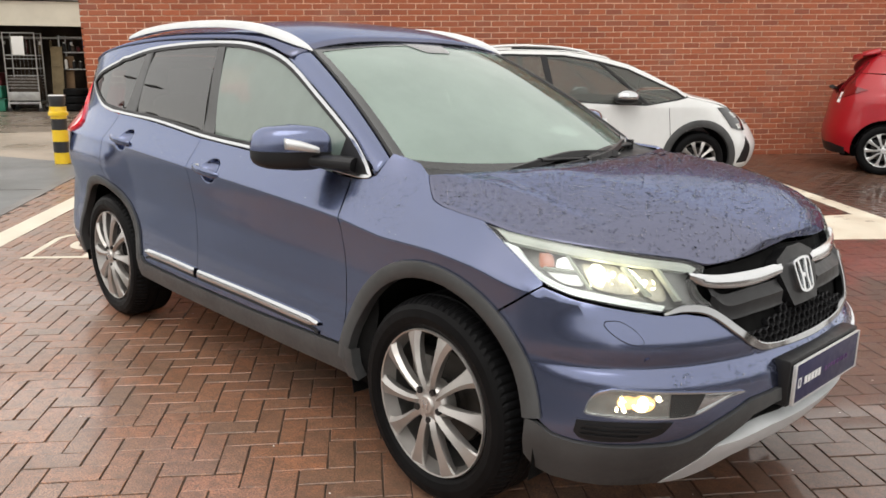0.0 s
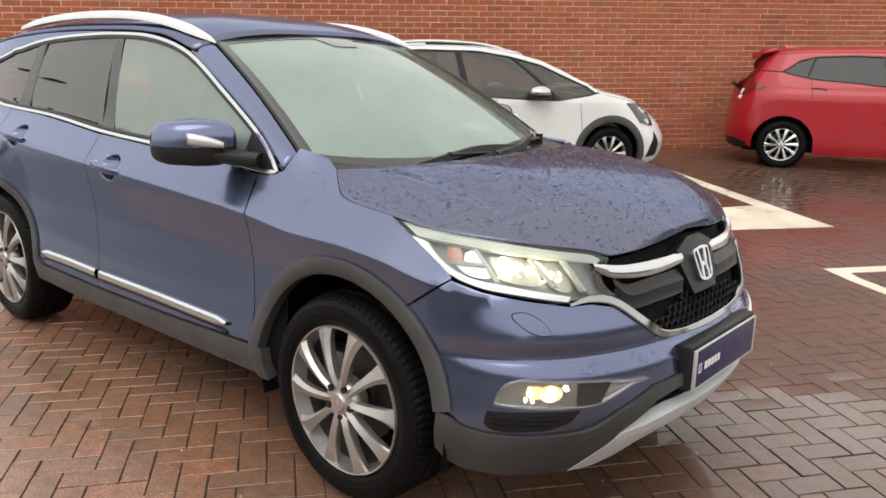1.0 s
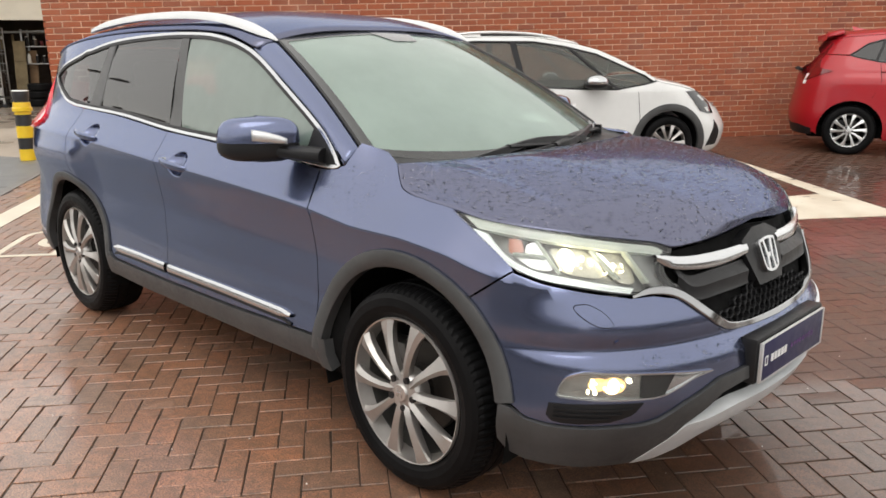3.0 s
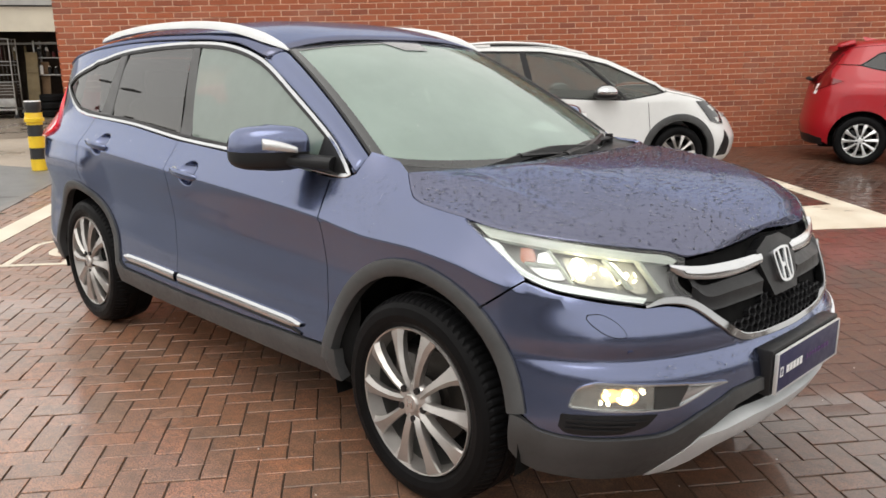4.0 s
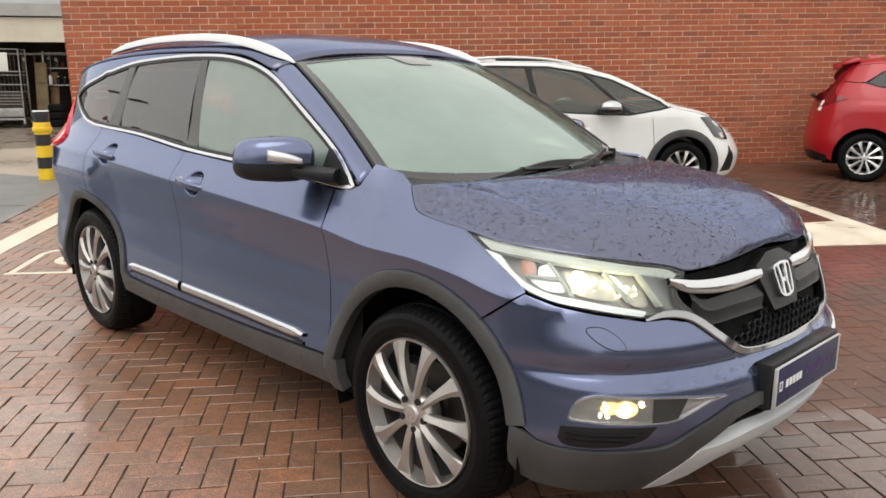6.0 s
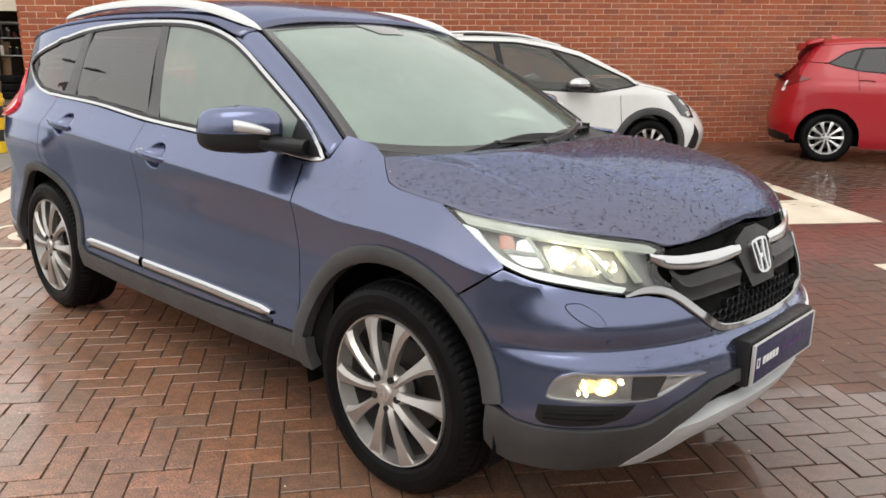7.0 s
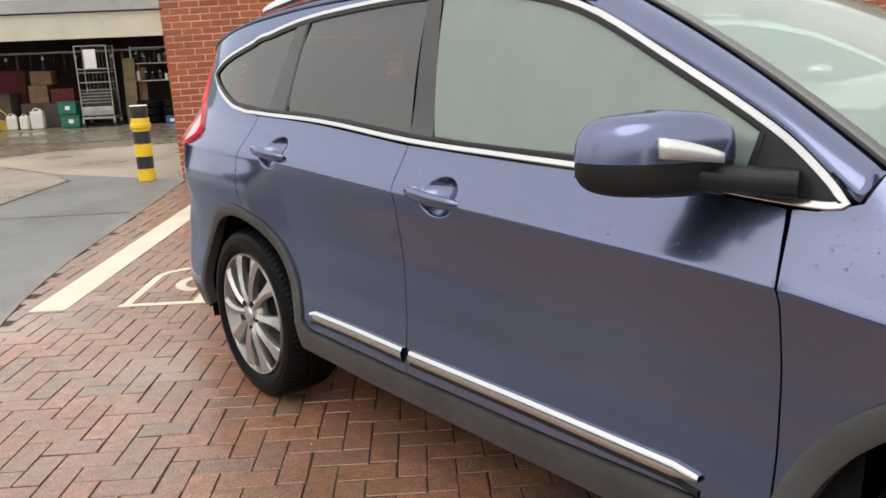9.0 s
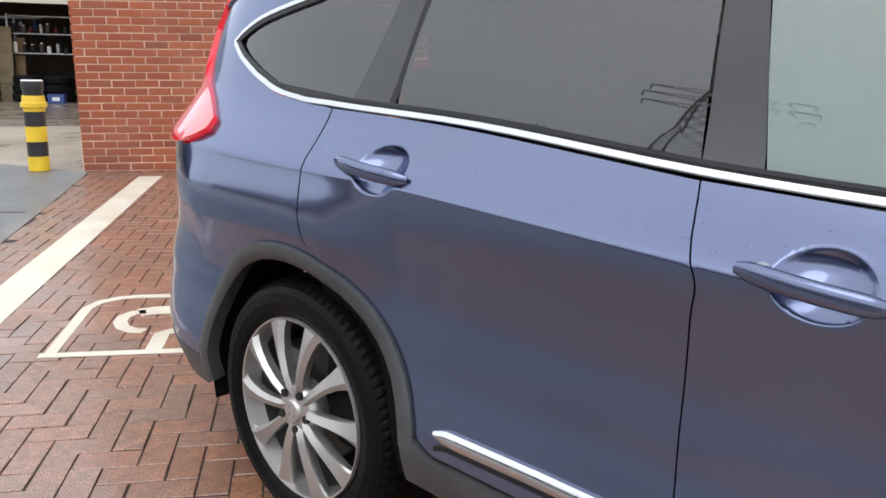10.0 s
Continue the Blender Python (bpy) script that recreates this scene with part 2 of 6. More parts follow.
    for i in range(len(pts) - 1):
        for j in range(n):
            faces.append((i * n + j, i * n + (j + 1) % n, (i + 1) * n + (j + 1) % n, (i + 1) * n + j))
    faces += [tuple(range(n))[::-1], tuple((len(pts) - 1) * n + j for j in range(n))]
    return bm_from(verts, faces)


def oval(a, b, n=12, power=1.0):
    return [(a * math.copysign(abs(math.cos(t)) ** power, math.cos(t)), b * math.copysign(abs(math.sin(t)) ** power, math.sin(t)))
            for t in (2 * math.pi * i / n for i in range(n))]


# ---- shape of the large car: u runs along its side and round its nose and tail ----
def smooth_curve(xs, ys):
    """A smooth curve through a few stations, monotone between them."""
    xs, ys = np.array(xs, float), np.array(ys, float)
    h = np.diff(xs)
    d = np.diff(ys) / h
    m = np.zeros(len(xs))
    m[0], m[-1] = d[0], d[-1]
    for i in range(1, len(xs) - 1):
        if d[i - 1] * d[i] > 0:
            a, b = 2 * h[i] + h[i - 1], h[i] + 2 * h[i - 1]
            m[i] = (a + b) / (a / d[i - 1] + b / d[i])

    xs, ys, h, m = xs.tolist(), ys.tolist(), h.tolist(), m.tolist()

    def value(x):
        x = min(max(x, xs[0]), xs[-1])
        i = 0
        while i < len(h) - 1 and x > xs[i + 1]:
            i += 1
        t = (x - xs[i]) / h[i]
        return ((1 + 2 * t) * (1 - t) ** 2 * ys[i] + t * (1 - t) ** 2 * h[i] * m[i]
                + t * t * (3 - 2 * t) * ys[i + 1] + t * t * (t - 1) * h[i] * m[i + 1])
    return value


XF, XR = 1.3, -1.3
nose_x = smooth_curve([.2, .28, .36, .46, .55, .62, .70, .80, .90, 1.0, 1.1], [2.02, 2.09, 2.15, 2.185, 2.17, 2.136, 2.11, 2.075, 2.035, 1.97, 1.85])
tail_x = smooth_curve([.2, .3, .45, .6, .8, 1.0, 1.2, 1.35, 1.5, 1.6], [-2.26, -2.34, -2.41, -2.41, -2.38, -2.36, -2.33, -2.27, -2.12, -1.97])
crease_z = smooth_curve([-2.2, -1.2, -.28, .4, .85, 1.0, 1.10, 1.20, 1.30, 1.39, 1.49, 1.65, 2.2], [1.0, .988, .947, .915, .886, .866, .856, .8555, .855, .848, .836, .80, .74])
shoulder_z = smooth_curve([-2.2, -1.2, -.28, .4, .85, 1.1, 1.6, 2.2], [1.0, .988, .947, .915, .884, .858, .81, .76])
low_w = smooth_curve([.2, .30, .40, .47, .58, .70, .82, .90, .94, 1.05], [.84, .872, .892, .884, .868, .866, .880, .897, .904, .912])
top_drop = smooth_curve([0, .006, .03, .06, .13, .20, .35, .55, .65, .8], [0, .004, .026, .055, .112, .138, .180, .248, .31, .42])
front_drop = smooth_curve([0, .006, .03, .06, .13, .20, .35, .55, .65, .8], [0, .0035, .019, .037, .080, .107, .156, .240, .305, .42])
hood_z = smooth_curve([.9, 1.0, 1.1, 1.25, 1.5, 1.75, 1.97], [1.10, 1.07, 1.04, .995, .947, .90, .84])
fender_roll = smooth_curve([.9, 1.1, 1.3, 1.5, 1.8], [0, .03, .02, .0, .0])


nose_step = smooth_curve([.49, .53, .565, .580, .597, .63, .66, .70, .76, .80], [0, .004, .010, .008, -.002, .010, .020, .017, .005, 0])
haunch = smooth_curve([0, .12, .5, .9, 1.1, 1.6, 2.6], [0, .10, .55, .97, 1.0, .75, 0])
HANDLES = ((-.085, .947), (-1.0, 1.008))


def half_width(x, z):
    c = crease_z(x)
    w = low_w(min(z, c))
    if z > c:
        k = min(1, max(0, (x + .2) / 1.1))
        g = min(1, (z - c) / .10)
        d = z - c + (c - shoulder_z(x)) * g * g * (3 - 2 * g)
        w -= (1 - k) * top_drop(d) + k * front_drop(d)
    if x > .9:
        f = max(0, (z - hood_z(x) + .11) / .11)
        w -= fender_roll(x) * f * f
    if x < -.95 and .60 < z < c:
        k = min(1, (-.95 - x) / .22) * min(1, max(0, (x + 2.05) / .3))
        w += .042 * k * haunch((c - z) / .14)
    if x < XR:
        w -= .10 * (x - XR) ** 2 * min(1, max(0, (z - .6) / .35))
    for hx, hz in HANDLES:
        r = math.hypot((x - hx) / .074, (z - hz) / .051)
        if r < 1:
            w -= .040 * (1 - r * r)
    return w - .04


ARC = np.linspace(math.pi / 2, 0, 400)
ARC_F = np.concatenate([[0], np.cumsum(np.hypot(np.diff(.82 * np.sqrt(np.abs(np.cos(ARC)))), np.diff(.86 * np.sin(ARC))))])
ARC_R = np.concatenate([[0], np.cumsum(np.hypot(np.diff(1.0 * np.abs(np.cos(ARC)) ** .4), np.diff(.86 * np.sin(ARC))))])
U_NOSE, U_TAIL = XF + float(ARC_F[-1]), XR - float(ARC_R[-1])


def shell(u, z):
    """The place on the car's skin at the run u and the height z; past the nose or the tail it goes on round the other side."""
    side = -1
    if u > U_NOSE:
        u, side = 2 * U_NOSE - u, 1
    if u < U_TAIL:
        u, side = 2 * U_TAIL - u, 1
    x, s = u, 1
    if u > XF:
        a = float(np.interp(u - XF, ARC_F, ARC))
        d = nose_step(z) * min(1, max(0, (u - 1.62) / .2)) * min(1, max(0, (2.62 - u) / .25)) if .49 < z < .80 else 0
        x, s = XF + (nose_x(z) + d - XF) * math.sqrt(max(0, math.cos(a))), math.sin(a)
        return (x, side * (half_width(x, z) + .7 * d) * s, z)
    elif u < XR:
        a = float(np.interp(XR - u, ARC_R, ARC))
        x, s = XR + (tail_x(z) - XR) * max(0, math.cos(a)) ** .4, math.sin(a)
    return (x, side * half_width(x, z) * s, z)


def u_at(x, z):
    """The run u at which the side reaches x."""
    if x > XF:
        c = min(1, (x - XF) / (nose_x(z) - XF))
        return XF + float(np.interp(-math.acos(c * c), -ARC, ARC_F))
    if x < XR:
        c = min(1, (x - XR) / (tail_x(z) - XR))
        return XR - float(np.interp(-math.acos(c ** 2.5), -ARC, ARC_R))
    return x

# ---- skin panels: an outline in (u, z), filled and laid on a skin ----
from mathutils.geometry import delaunay_2d_cdt


def outline(*runs, step=.025):
    """Joins runs of points to one outline: a tuple run is smoothed, a list run is straight."""
    pts = []
    for run in runs:
        if isinstance(run, tuple) and len(run) > 2:
            pts += [(p[0], p[1]) for p in bend([(q[0], q[1], 0) for q in run], 5)]
        else:
            pts += [tuple(q) for q in run]
    out = []
    for i, a in enumerate(pts):
        b = pts[(i + 1) % len(pts)]
        d = math.hypot(b[0] - a[0], b[1] - a[1])
        if d < 1e-5:
            continue
        k = max(1, math.ceil(d / step - .3))
        out += [(a[0] + (b[0] - a[0]) * j / k, a[1] + (b[1] - a[1]) * j / k) for j in range(k)]
    if sum(a[0] * b[1] - b[0] * a[1] for a, b in zip(out, out[1:] + out[:1])) < 0:
        out.reverse()
    return out


def inside_outline(x, y, poly):
    hit = False
    for (ax, ay), (bx, by) in zip(poly, poly[1:] + poly[:1]):
        if (ay > y) != (by > y) and x < (bx - ax) * (y - ay) / (by - ay) + ax:
            hit = not hit
    return hit


def skin_normal(skin, u, z):
    e = .004
    a, b = Vector(skin(u + e, z)) - Vector(skin(u - e, z)), Vector(skin(u, z + e)) - Vector(skin(u, z - e))
    n = a.cross(b)
    return n.normalized() if n.length > 1e-12 else Vector((0, -1, 0))


def panel(name, poly, material, parent, skin=None, off=0.0, thick=.012, step=.035, mirror=False, label="", extra=(), both=True):
    """A sheet on the skin, with its edge turned in by its thickness. mirror: on the other side."""
    skin = skin or shell
    n = len(poly)
    px, pz = np.array([p[0] for p in poly]), np.array([p[1] for p in poly])
    grid = []
    x0, x1, z0, z1 = px.min(), px.max(), pz.min(), pz.max()
    for i in range(int((x1 - x0) / step) + 1):
        for j in range(int((z1 - z0) / step) + 1):
            q = (x0 + (i + .5 * (j % 2)) * step, z0 + (j + .5) * step)
            if extra and abs(q[1] - crease_z(q[0])) < .055 and skin is shell:
                continue
            if ((px - q[0]) ** 2 + (pz - q[1]) ** 2).min() > (.45 * step) ** 2 and inside_outline(*q, poly):
                grid.append(q)
    for q in extra:
        if ((px - q[0]) ** 2 + (pz - q[1]) ** 2).min() > .008 ** 2 and inside_outline(*q, poly):
            grid.append(q)
    flat, _, tris, *_ = delaunay_2d_cdt([Vector(p) for p in poly + grid], [], [list(range(n))], 1, 1e-6)
    verts, normals, faces = [], [], []
    for p in flat:
        nn = skin_normal(skin, *p)
        verts.append(Vector(skin(*p)) + nn * off)
        normals.append(nn)
    for f in tris:
        f = list(f)
        a, b, c = (flat[i] for i in f[:3])
        if (b - a).cross(c - a) < 0:
            f.reverse()
        faces.append(tuple(f))
    if thick:
        k = len(verts)
        for p in poly:
            nn = skin_normal(skin, *p)
            q = Vector(skin(*p))
            verts += [q + nn * off, q + nn * (off - thick)]
            normals += [Vector((0, 0, 0))] * 2
        for i in range(n):
            j = (i + 1) % n
            faces.append((k + 2 * i, k + 2 * i + 1, k + 2 * j + 1, k + 2 * j))
    if mirror:
        verts = [Vector((v.x, -v.y, v.z)) for v in verts]
        normals = [Vector((v.x, -v.y, v.z)) for v in normals]
        faces = [f[::-1] for f in faces]
    return link_mesh(name, verts, faces, material, parent, label, normals)


def pair(name, poly, material, parent, label="", **k):
    """The same panel on both sides."""
    return panel(name, poly, material, parent, label=label, **k), panel(name, poly, material, parent, label=label, mirror=True, **k)


def across(run, centre):
    """Carries a run of points on round the centre line to the other side."""
    return list(run) + [(2 * centre - u, z) for u, z in reversed(run)]


def grid_part(name, rows, material, parent, label="", thick=0.0, flip=False):
    """A sheet through rows of points."""
    verts = [Vector(p) for r in rows for p in r]
    k = len(rows[0])
    faces = [(i * k + j, i * k + j + 1, (i + 1) * k + j + 1, (i + 1) * k + j) for i in range(len(rows) - 1) for j in range(k - 1)]
    if flip:
        faces = [f[::-1] for f in faces]
    ob = link_mesh(name, verts, faces, material, parent, label)
    if thick:
        s = ob.modifiers.new("thickness", "SOLIDIFY")
        s.thickness, s.offset = thick, -1
    return ob

# ---- the large blue car ----
def arch(cx, cz, r, a0, a1, n=26):
    """Part of a circle round a wheel, laid on the skin."""
    out = []
    for i in range(n + 1):
        a = radians(a0 + (a1 - a0) * i / n)
        x, z = cx + r * math.cos(a), cz + r * math.sin(a)
        out.append((u_at(x, z), z))
    return out


def inset(poly, d):
    """The outline drawn in by d."""
    n, out = len(poly), []
    for i, p in enumerate(poly):
        a, b = Vector(poly[i - 2]), Vector(poly[(i + 2) % n])
        t = (b - a).normalized()
        out.append((p[0] - t.y * d, p[1] + t.x * d))
    return out


def strip(name, outer, inner, material, parent, height=.008, sink=.006, closed=False, skin=None, mirror=False, label="", crown=0.0):
    """A raised band between two lines on the skin."""
    skin = skin or shell
    rows = []
    for o, i in zip(outer, inner):
        no, ni = skin_normal(skin, *o), skin_normal(skin, *i)
        po, pi = Vector(skin(*o)), Vector(skin(*i))
        m = (po + pi) / 2 + (no + ni).normalized() * (height + crown)
        q = [po - no * sink, po + no * height * .7, po.lerp(pi, .12) + no * height, m, po.lerp(pi, .88) + ni * height, pi + ni * height * .7, pi - ni * sink]
        rows.append([Vector((v.x, -v.y, v.z)) if mirror else v for v in q])
    if closed:
        rows.append(rows[0])
    bm = bm_from([p for r in rows for p in r], [(i * 7 + j, i * 7 + j + 1, (i + 1) * 7 + j + 1, (i + 1) * 7 + j) for i in range(len(rows) - 1) for j in range(6)])
    v = bm.faces and max(bm.faces, key=lambda f: abs(f.calc_center_median().y))
    if v and v.normal.y * v.calc_center_median().y < 0:
        bmesh.ops.reverse_faces(bm, faces=bm.faces)
    return part(name, bm, material, parent, label)


def build_wheel(at, radius, rim, parent, spokes=10, label="", bolts=5, alloy=None, dark=None, flip=False, name="wheel", width=.215):
    """A road wheel whose face looks to -y; the tyre, spokes, cap and nuts are its parts."""
    alloy, dark = alloy or ALLOY, dark or ALLOY_SHADE
    k = rim / .243
    w = width
    prof = [(.246 * k, -.014), (.243 * k, -.023), (.2385 * k, -.021), (.232 * k, .004), (.222 * k, .026), (.216 * k, .07), (.21 * k, w - .05)]
    hub = part(name, bm_from(*lathe(prof[:5], 56)), alloy, parent, label)
    hub.matrix_local = Matrix.Translation(at) @ (Matrix.Rotation(math.pi, 4, "Z") if flip else Matrix())
    part("barrel", bm_from(*lathe(prof[4:], 56)), dark, hub, "dark inner barrel")
    r0, r1 = rim, radius
    h = r1 - r0
    n = 240
    shape = [(r0, -.010), (r0 + .20 * h, -.025), (r0 + .42 * h, -.031), (r0 + .66 * h, -.027), (r0 + .80 * h, -.017), (r0 + .90 * h, -.002), (r0 + .965 * h, .020), (r1, .040),
             (r1 - .007, .042), (r1 - .007, .050), (r1, .052), (r1, .092), (r1 - .007, .094), (r1 - .007, .102), (r1, .104), (r1, w - .055),
             (r0 + .95 * h, w - .028), (r0 + .6 * h, w - .012), (r0 + .1 * h, w - .02)]
    verts, faces = lathe(shape, n)
    m = len(shape)
    for i in range(n):
        if i % 3 == 0:
            for j in (5, 6, 7):
                v = Vector(verts[i * m + j])
                q = 1 - .0045 / r1
                verts[i * m + j] = (v.x * q, v.y + .002, v.z * q)
    part("tyre", bm_from(verts, faces), RUBBER, hub, "black rubber tyre with worn tread", smooth=False)
    for i in range(spokes):
        a0 = 2 * math.pi * (i + .05) / spokes
        st = [(.034, .011, -.020, 0), (.060, .0115, -.031, .002), (.10, .0125, -.035, .004), (.15, .0150, -.033, .005), (.195, .0205, -.028, .004), (.218, .026, -.025, .002), (.240, .034, -.019, .0)]
        verts, faces = [], []
        for r, hw, s, sh in st:
            r *= k
            hw *= 1.13
            for t, sv in ((-hw * .7, s + .034), (-hw, s + .009), (-hw * .40, s - .004), (hw * .88, s + .006), (hw, s + .013), (hw * .7, s + .034)):
                t = (t + sh) * k
                verts.append((r * math.cos(a0) - t * math.sin(a0), sv, r * math.sin(a0) + t * math.cos(a0)))
        for p in range(len(st) - 1):
            faces += [(p * 6 + j, p * 6 + j + 1, p * 6 + j + 7, p * 6 + j + 6) for j in range(5)]
        part("spoke", bm_from(verts, faces), alloy, hub)
    cap = [(0, -.037), (.027 * k, -.037), (.030 * k, -.034), (.032 * k, -.028), (.045 * k, -.025), (.062 * k, -.023), (.069 * k, -.016), (.073 * k, .004), (.075 * k, .03)]
    part("centre_cap", bm_from(*lathe(cap, 30)), alloy, hub)
    mark = box_bm(.006, .004, .030, (-.010, -.037, 0), .001)
    box_bm(.006, .004, .030, (.010, -.037, 0), .001, bm=mark)
    box_bm(.016, .004, .006, (0, -.037, 0), .001, bm=mark)
    part("cap_emblem", mark, CHROME, hub)
    for i in range(bolts):
        a = 2 * math.pi * (i + .87) / bolts
        b = rod_bm((.053 * k * math.cos(a), -.033, .053 * k * math.sin(a)), (.053 * k * math.cos(a), -.004, .053 * k * math.sin(a)), .0115, 8)
        part("wheel_nut", b, BLACK, hub)
    disc = [(0, .052), (.07 * k, .052), (.075 * k, .066), (.155 * k, .066), (.158 * k, .07), (.158 * k, .085), (0, .09)]
    part("brake_disc", bm_from(*lathe(disc, 40)), STEEL, hub)
    part("caliper", box_bm(.10, .07, .09, (-.10 * k, .07, .09 * k), .015), dark, hub)
    part("brake_shield", bm_from(*lathe([(0, .11), (.205 * k, .11), (.21 * k, .13)], 36)), VOID, hub)
    return hub


def sparkle(name, parent, material, us, zs, count, low, high, off, mirror, seed):
    """Glints inside a lit lamp: small glowing pieces that stand in for reflected light."""
    rng = random.Random(seed)
    for _ in range(count):
        u, z = rng.uniform(*us), rng.uniform(*zs)
        n = skin_normal(shell, u, z)
        r = rng.uniform(low, high)
        m = Matrix.Translation(Vector(shell(u, z)) + n * off) @ n.to_track_quat("Z", "Y").to_matrix().to_4x4() @ Matrix.Rotation(rng.random() * 3, 4, "Z")
        bm = bmesh.new()
        bmesh.ops.create_icosphere(bm, subdivisions=1, radius=r, matrix=m @ Matrix.Diagonal((rng.uniform(.5, 1), rng.uniform(.8, 1.6), .16, 1)))
        if mirror:
            bmesh.ops.scale(bm, vec=(1, -1, 1), verts=bm.verts)
            bmesh.ops.reverse_faces(bm, faces=bm.faces)
        part(name, bm, material, parent)


def rain_beads(parent, place, count, low, high, seed):
    """Drops of rain standing on a skin; place(random) gives a point and a normal."""
    rng = random.Random(seed)
    verts, faces = [], []
    for _ in range(count):
        p, n = place(rng)
        r = low + (high - low) * rng.random() ** 2.2
        side = n.orthogonal().normalized()
        other = n.cross(side)
        k = len(verts)
        st, tw = 1 + .5 * rng.random(), rng.random() * 6.28
        for rr, h in ((1.0, -.05), (.78, .34)):
            for i in range(7):
                a = tw + 2 * math.pi * i / 7
                verts.append(p + side * (r * rr * st * math.cos(a)) + other * (r * rr * math.sin(a)) + n * (r * h))
        verts.append(p + n * r * .50)
        for i in range(7):
            j = (i + 1) % 7
            faces += [(k + i, k + j, k + 7 + j, k + 7 + i), (k + 7 + i, k + 7 + j, k + 14)]
    ob = link_mesh("rain", verts, faces, WATER, parent, "clear beads of rain")
    return tagged(ob, "clear beads of rain", kind="stuff")


def on_rows(rows, margin=1):
    """A random place on a sheet through rows of points."""
    top = max((r[b + 1] - r[b]).cross(q[b] - r[b]).length for r, q in zip(rows, rows[1:]) for b in range(len(r) - 1))

    def place(rng):
        while True:
            i, j = rng.uniform(margin, len(rows) - 1.001 - margin), rng.uniform(margin, len(rows[0]) - 1.001 - margin)
            a, b = int(i), int(j)
            p00, p01, p10 = rows[a][b], rows[a][b + 1], rows[a + 1][b]
            n = (p01 - p00).cross(p10 - p00)
            if n.length > rng.random() * top:
                break
        n = n.normalized() if n.length > 1e-12 else Vector((0, 0, 1))
        if n.z < 0:
            n = -n
        return p00 + (p01 - p00) * (j - b) + (p10 - p00) * (i - a), n
    return place


def on_skin(u0, u1, z0, z1):
    """A random place on the car's skin; the heights may follow the run."""
    def place(rng):
        u = rng.uniform(u0, u1)
        lo, hi = z0(u) if callable(z0) else z0, z1(u) if callable(z1) else z1
        z = lo + (hi - lo) * rng.random()
        return Vector(shell(u, z)), skin_normal(shell, u, z)
    return place


def flipped(rows):
    return [[Vector((p[0], -p[1], p[2])) for p in r] for r in rows]


def build_suv():
    car = thing("sport_utility_car", Matrix.Translation((0, -.04, 0)), "dark blue metallic sport utility car wet with rain, lamps lit", "car")
    N = U_NOSE

    # inner lining that shows dark in the gaps
    back = outline([(-1.2, .27), (1.0, .27), (1.0, .99), (0.816, 1.006), (-1.293, 1.093)])
    pair("door_lining", back, VOID, car, off=-.035, thick=0, step=.08)
    lining = outline(across([(1.74, .50), (1.80, .86), (2.2, .84), (N - .02, .84)], N)[:4] + [(N, .84)] + across([(1.74, .50), (1.80, .86), (2.2, .84), (N - .02, .84)], N)[4:])
    panel("nose_lining", lining, VOID, car, off=-.11, thick=0, step=.06)
    part("underbody", box_bm(3.9, 1.28, .22, (-.05, 0, .36), .05), VOID, car)
    for cx in (1.305, -1.315):
        for s in (-1, 1):
            rows = [[(cx + .43 * math.cos(a), s * y, .35 + .43 * math.sin(a)) for y in (.825, .76, .54)] for a in (radians(-15 + 210 * i / 24) for i in range(25))]
            grid_part("wheel_housing", rows, VOID, car, "black wheel arch liner")

    # painted panels
    RF, RB = .447, .445
    fender = outline([(.864, .43)], arch(1.305, .35, RF, 169, 54), [(1.588, .722), (1.745, .817)],
                     ((1.742, .824), (1.67, .869), (1.586, .911), (1.492, .954)), ((1.485, .955), (1.31, .966), (1.232, .981), (1.203, .998), (1.169, 1.028), (1.143, 1.053)),
                     [(1.085, 1.082), (1.022, 1.098), (0.978, 1.107), (0.948, 1.033), (0.879, 1.014), (0.833, 1.013), (.859, .86)])
    for mir in (False, True):
        panel("front_wing", [(u, min(z, 1.060)) for u, z in fender] if mir else fender, BLUE, car, mirror=mir, extra=[(x, crease_z(x) + d) for x in np.arange(.88, 1.7, .02).tolist() for d in (-.045, -.022, -.008, -.001, .003, .008, .02, .042)])
    cups = [[(hx + .074 * r * math.cos(a), hz + .051 * r * math.sin(a)) for r in (.2, .4, .6, .75, .88, .965, 1.0, 1.035, 1.12) for a in (2 * math.pi * i / 36 for i in range(36))] for hx, hz in HANDLES]
    door_f = outline(((-0.3160, 1.062), (-0.2915, 0.990), (-0.2640, 0.920), (-0.2715, 0.850), (-0.2785, 0.690), (-0.2745, 0.550), (-0.2595, 0.405)), [(.3, .412), (.8590, .43), (.8555, .86), (0.822, 1.012)], ((0.811, 1.014), (0.506, 1.034), (0.089, 1.047), (-0.26, 1.060)))
    door_r = outline(((-0.2628, 0.405), (-0.2778, 0.550), (-0.2818, 0.690), (-0.2748, 0.850), (-0.2673, 0.920), (-0.2948, 0.990), (-0.3193, 1.062)), ((-.35, 1.064), (-.805, 1.101), (-1.096, 1.115), (-1.262, 1.120)), [(-1.250, 1.05), (-1.240, .982), (-1.225, .83)],
                     ((-1.215, .808), (-1.19, .785), (-1.16, .768)), arch(-1.315, .345, RB, 69, 13), ((-.872, .437), (-.85, .42), (-.82, .408)))
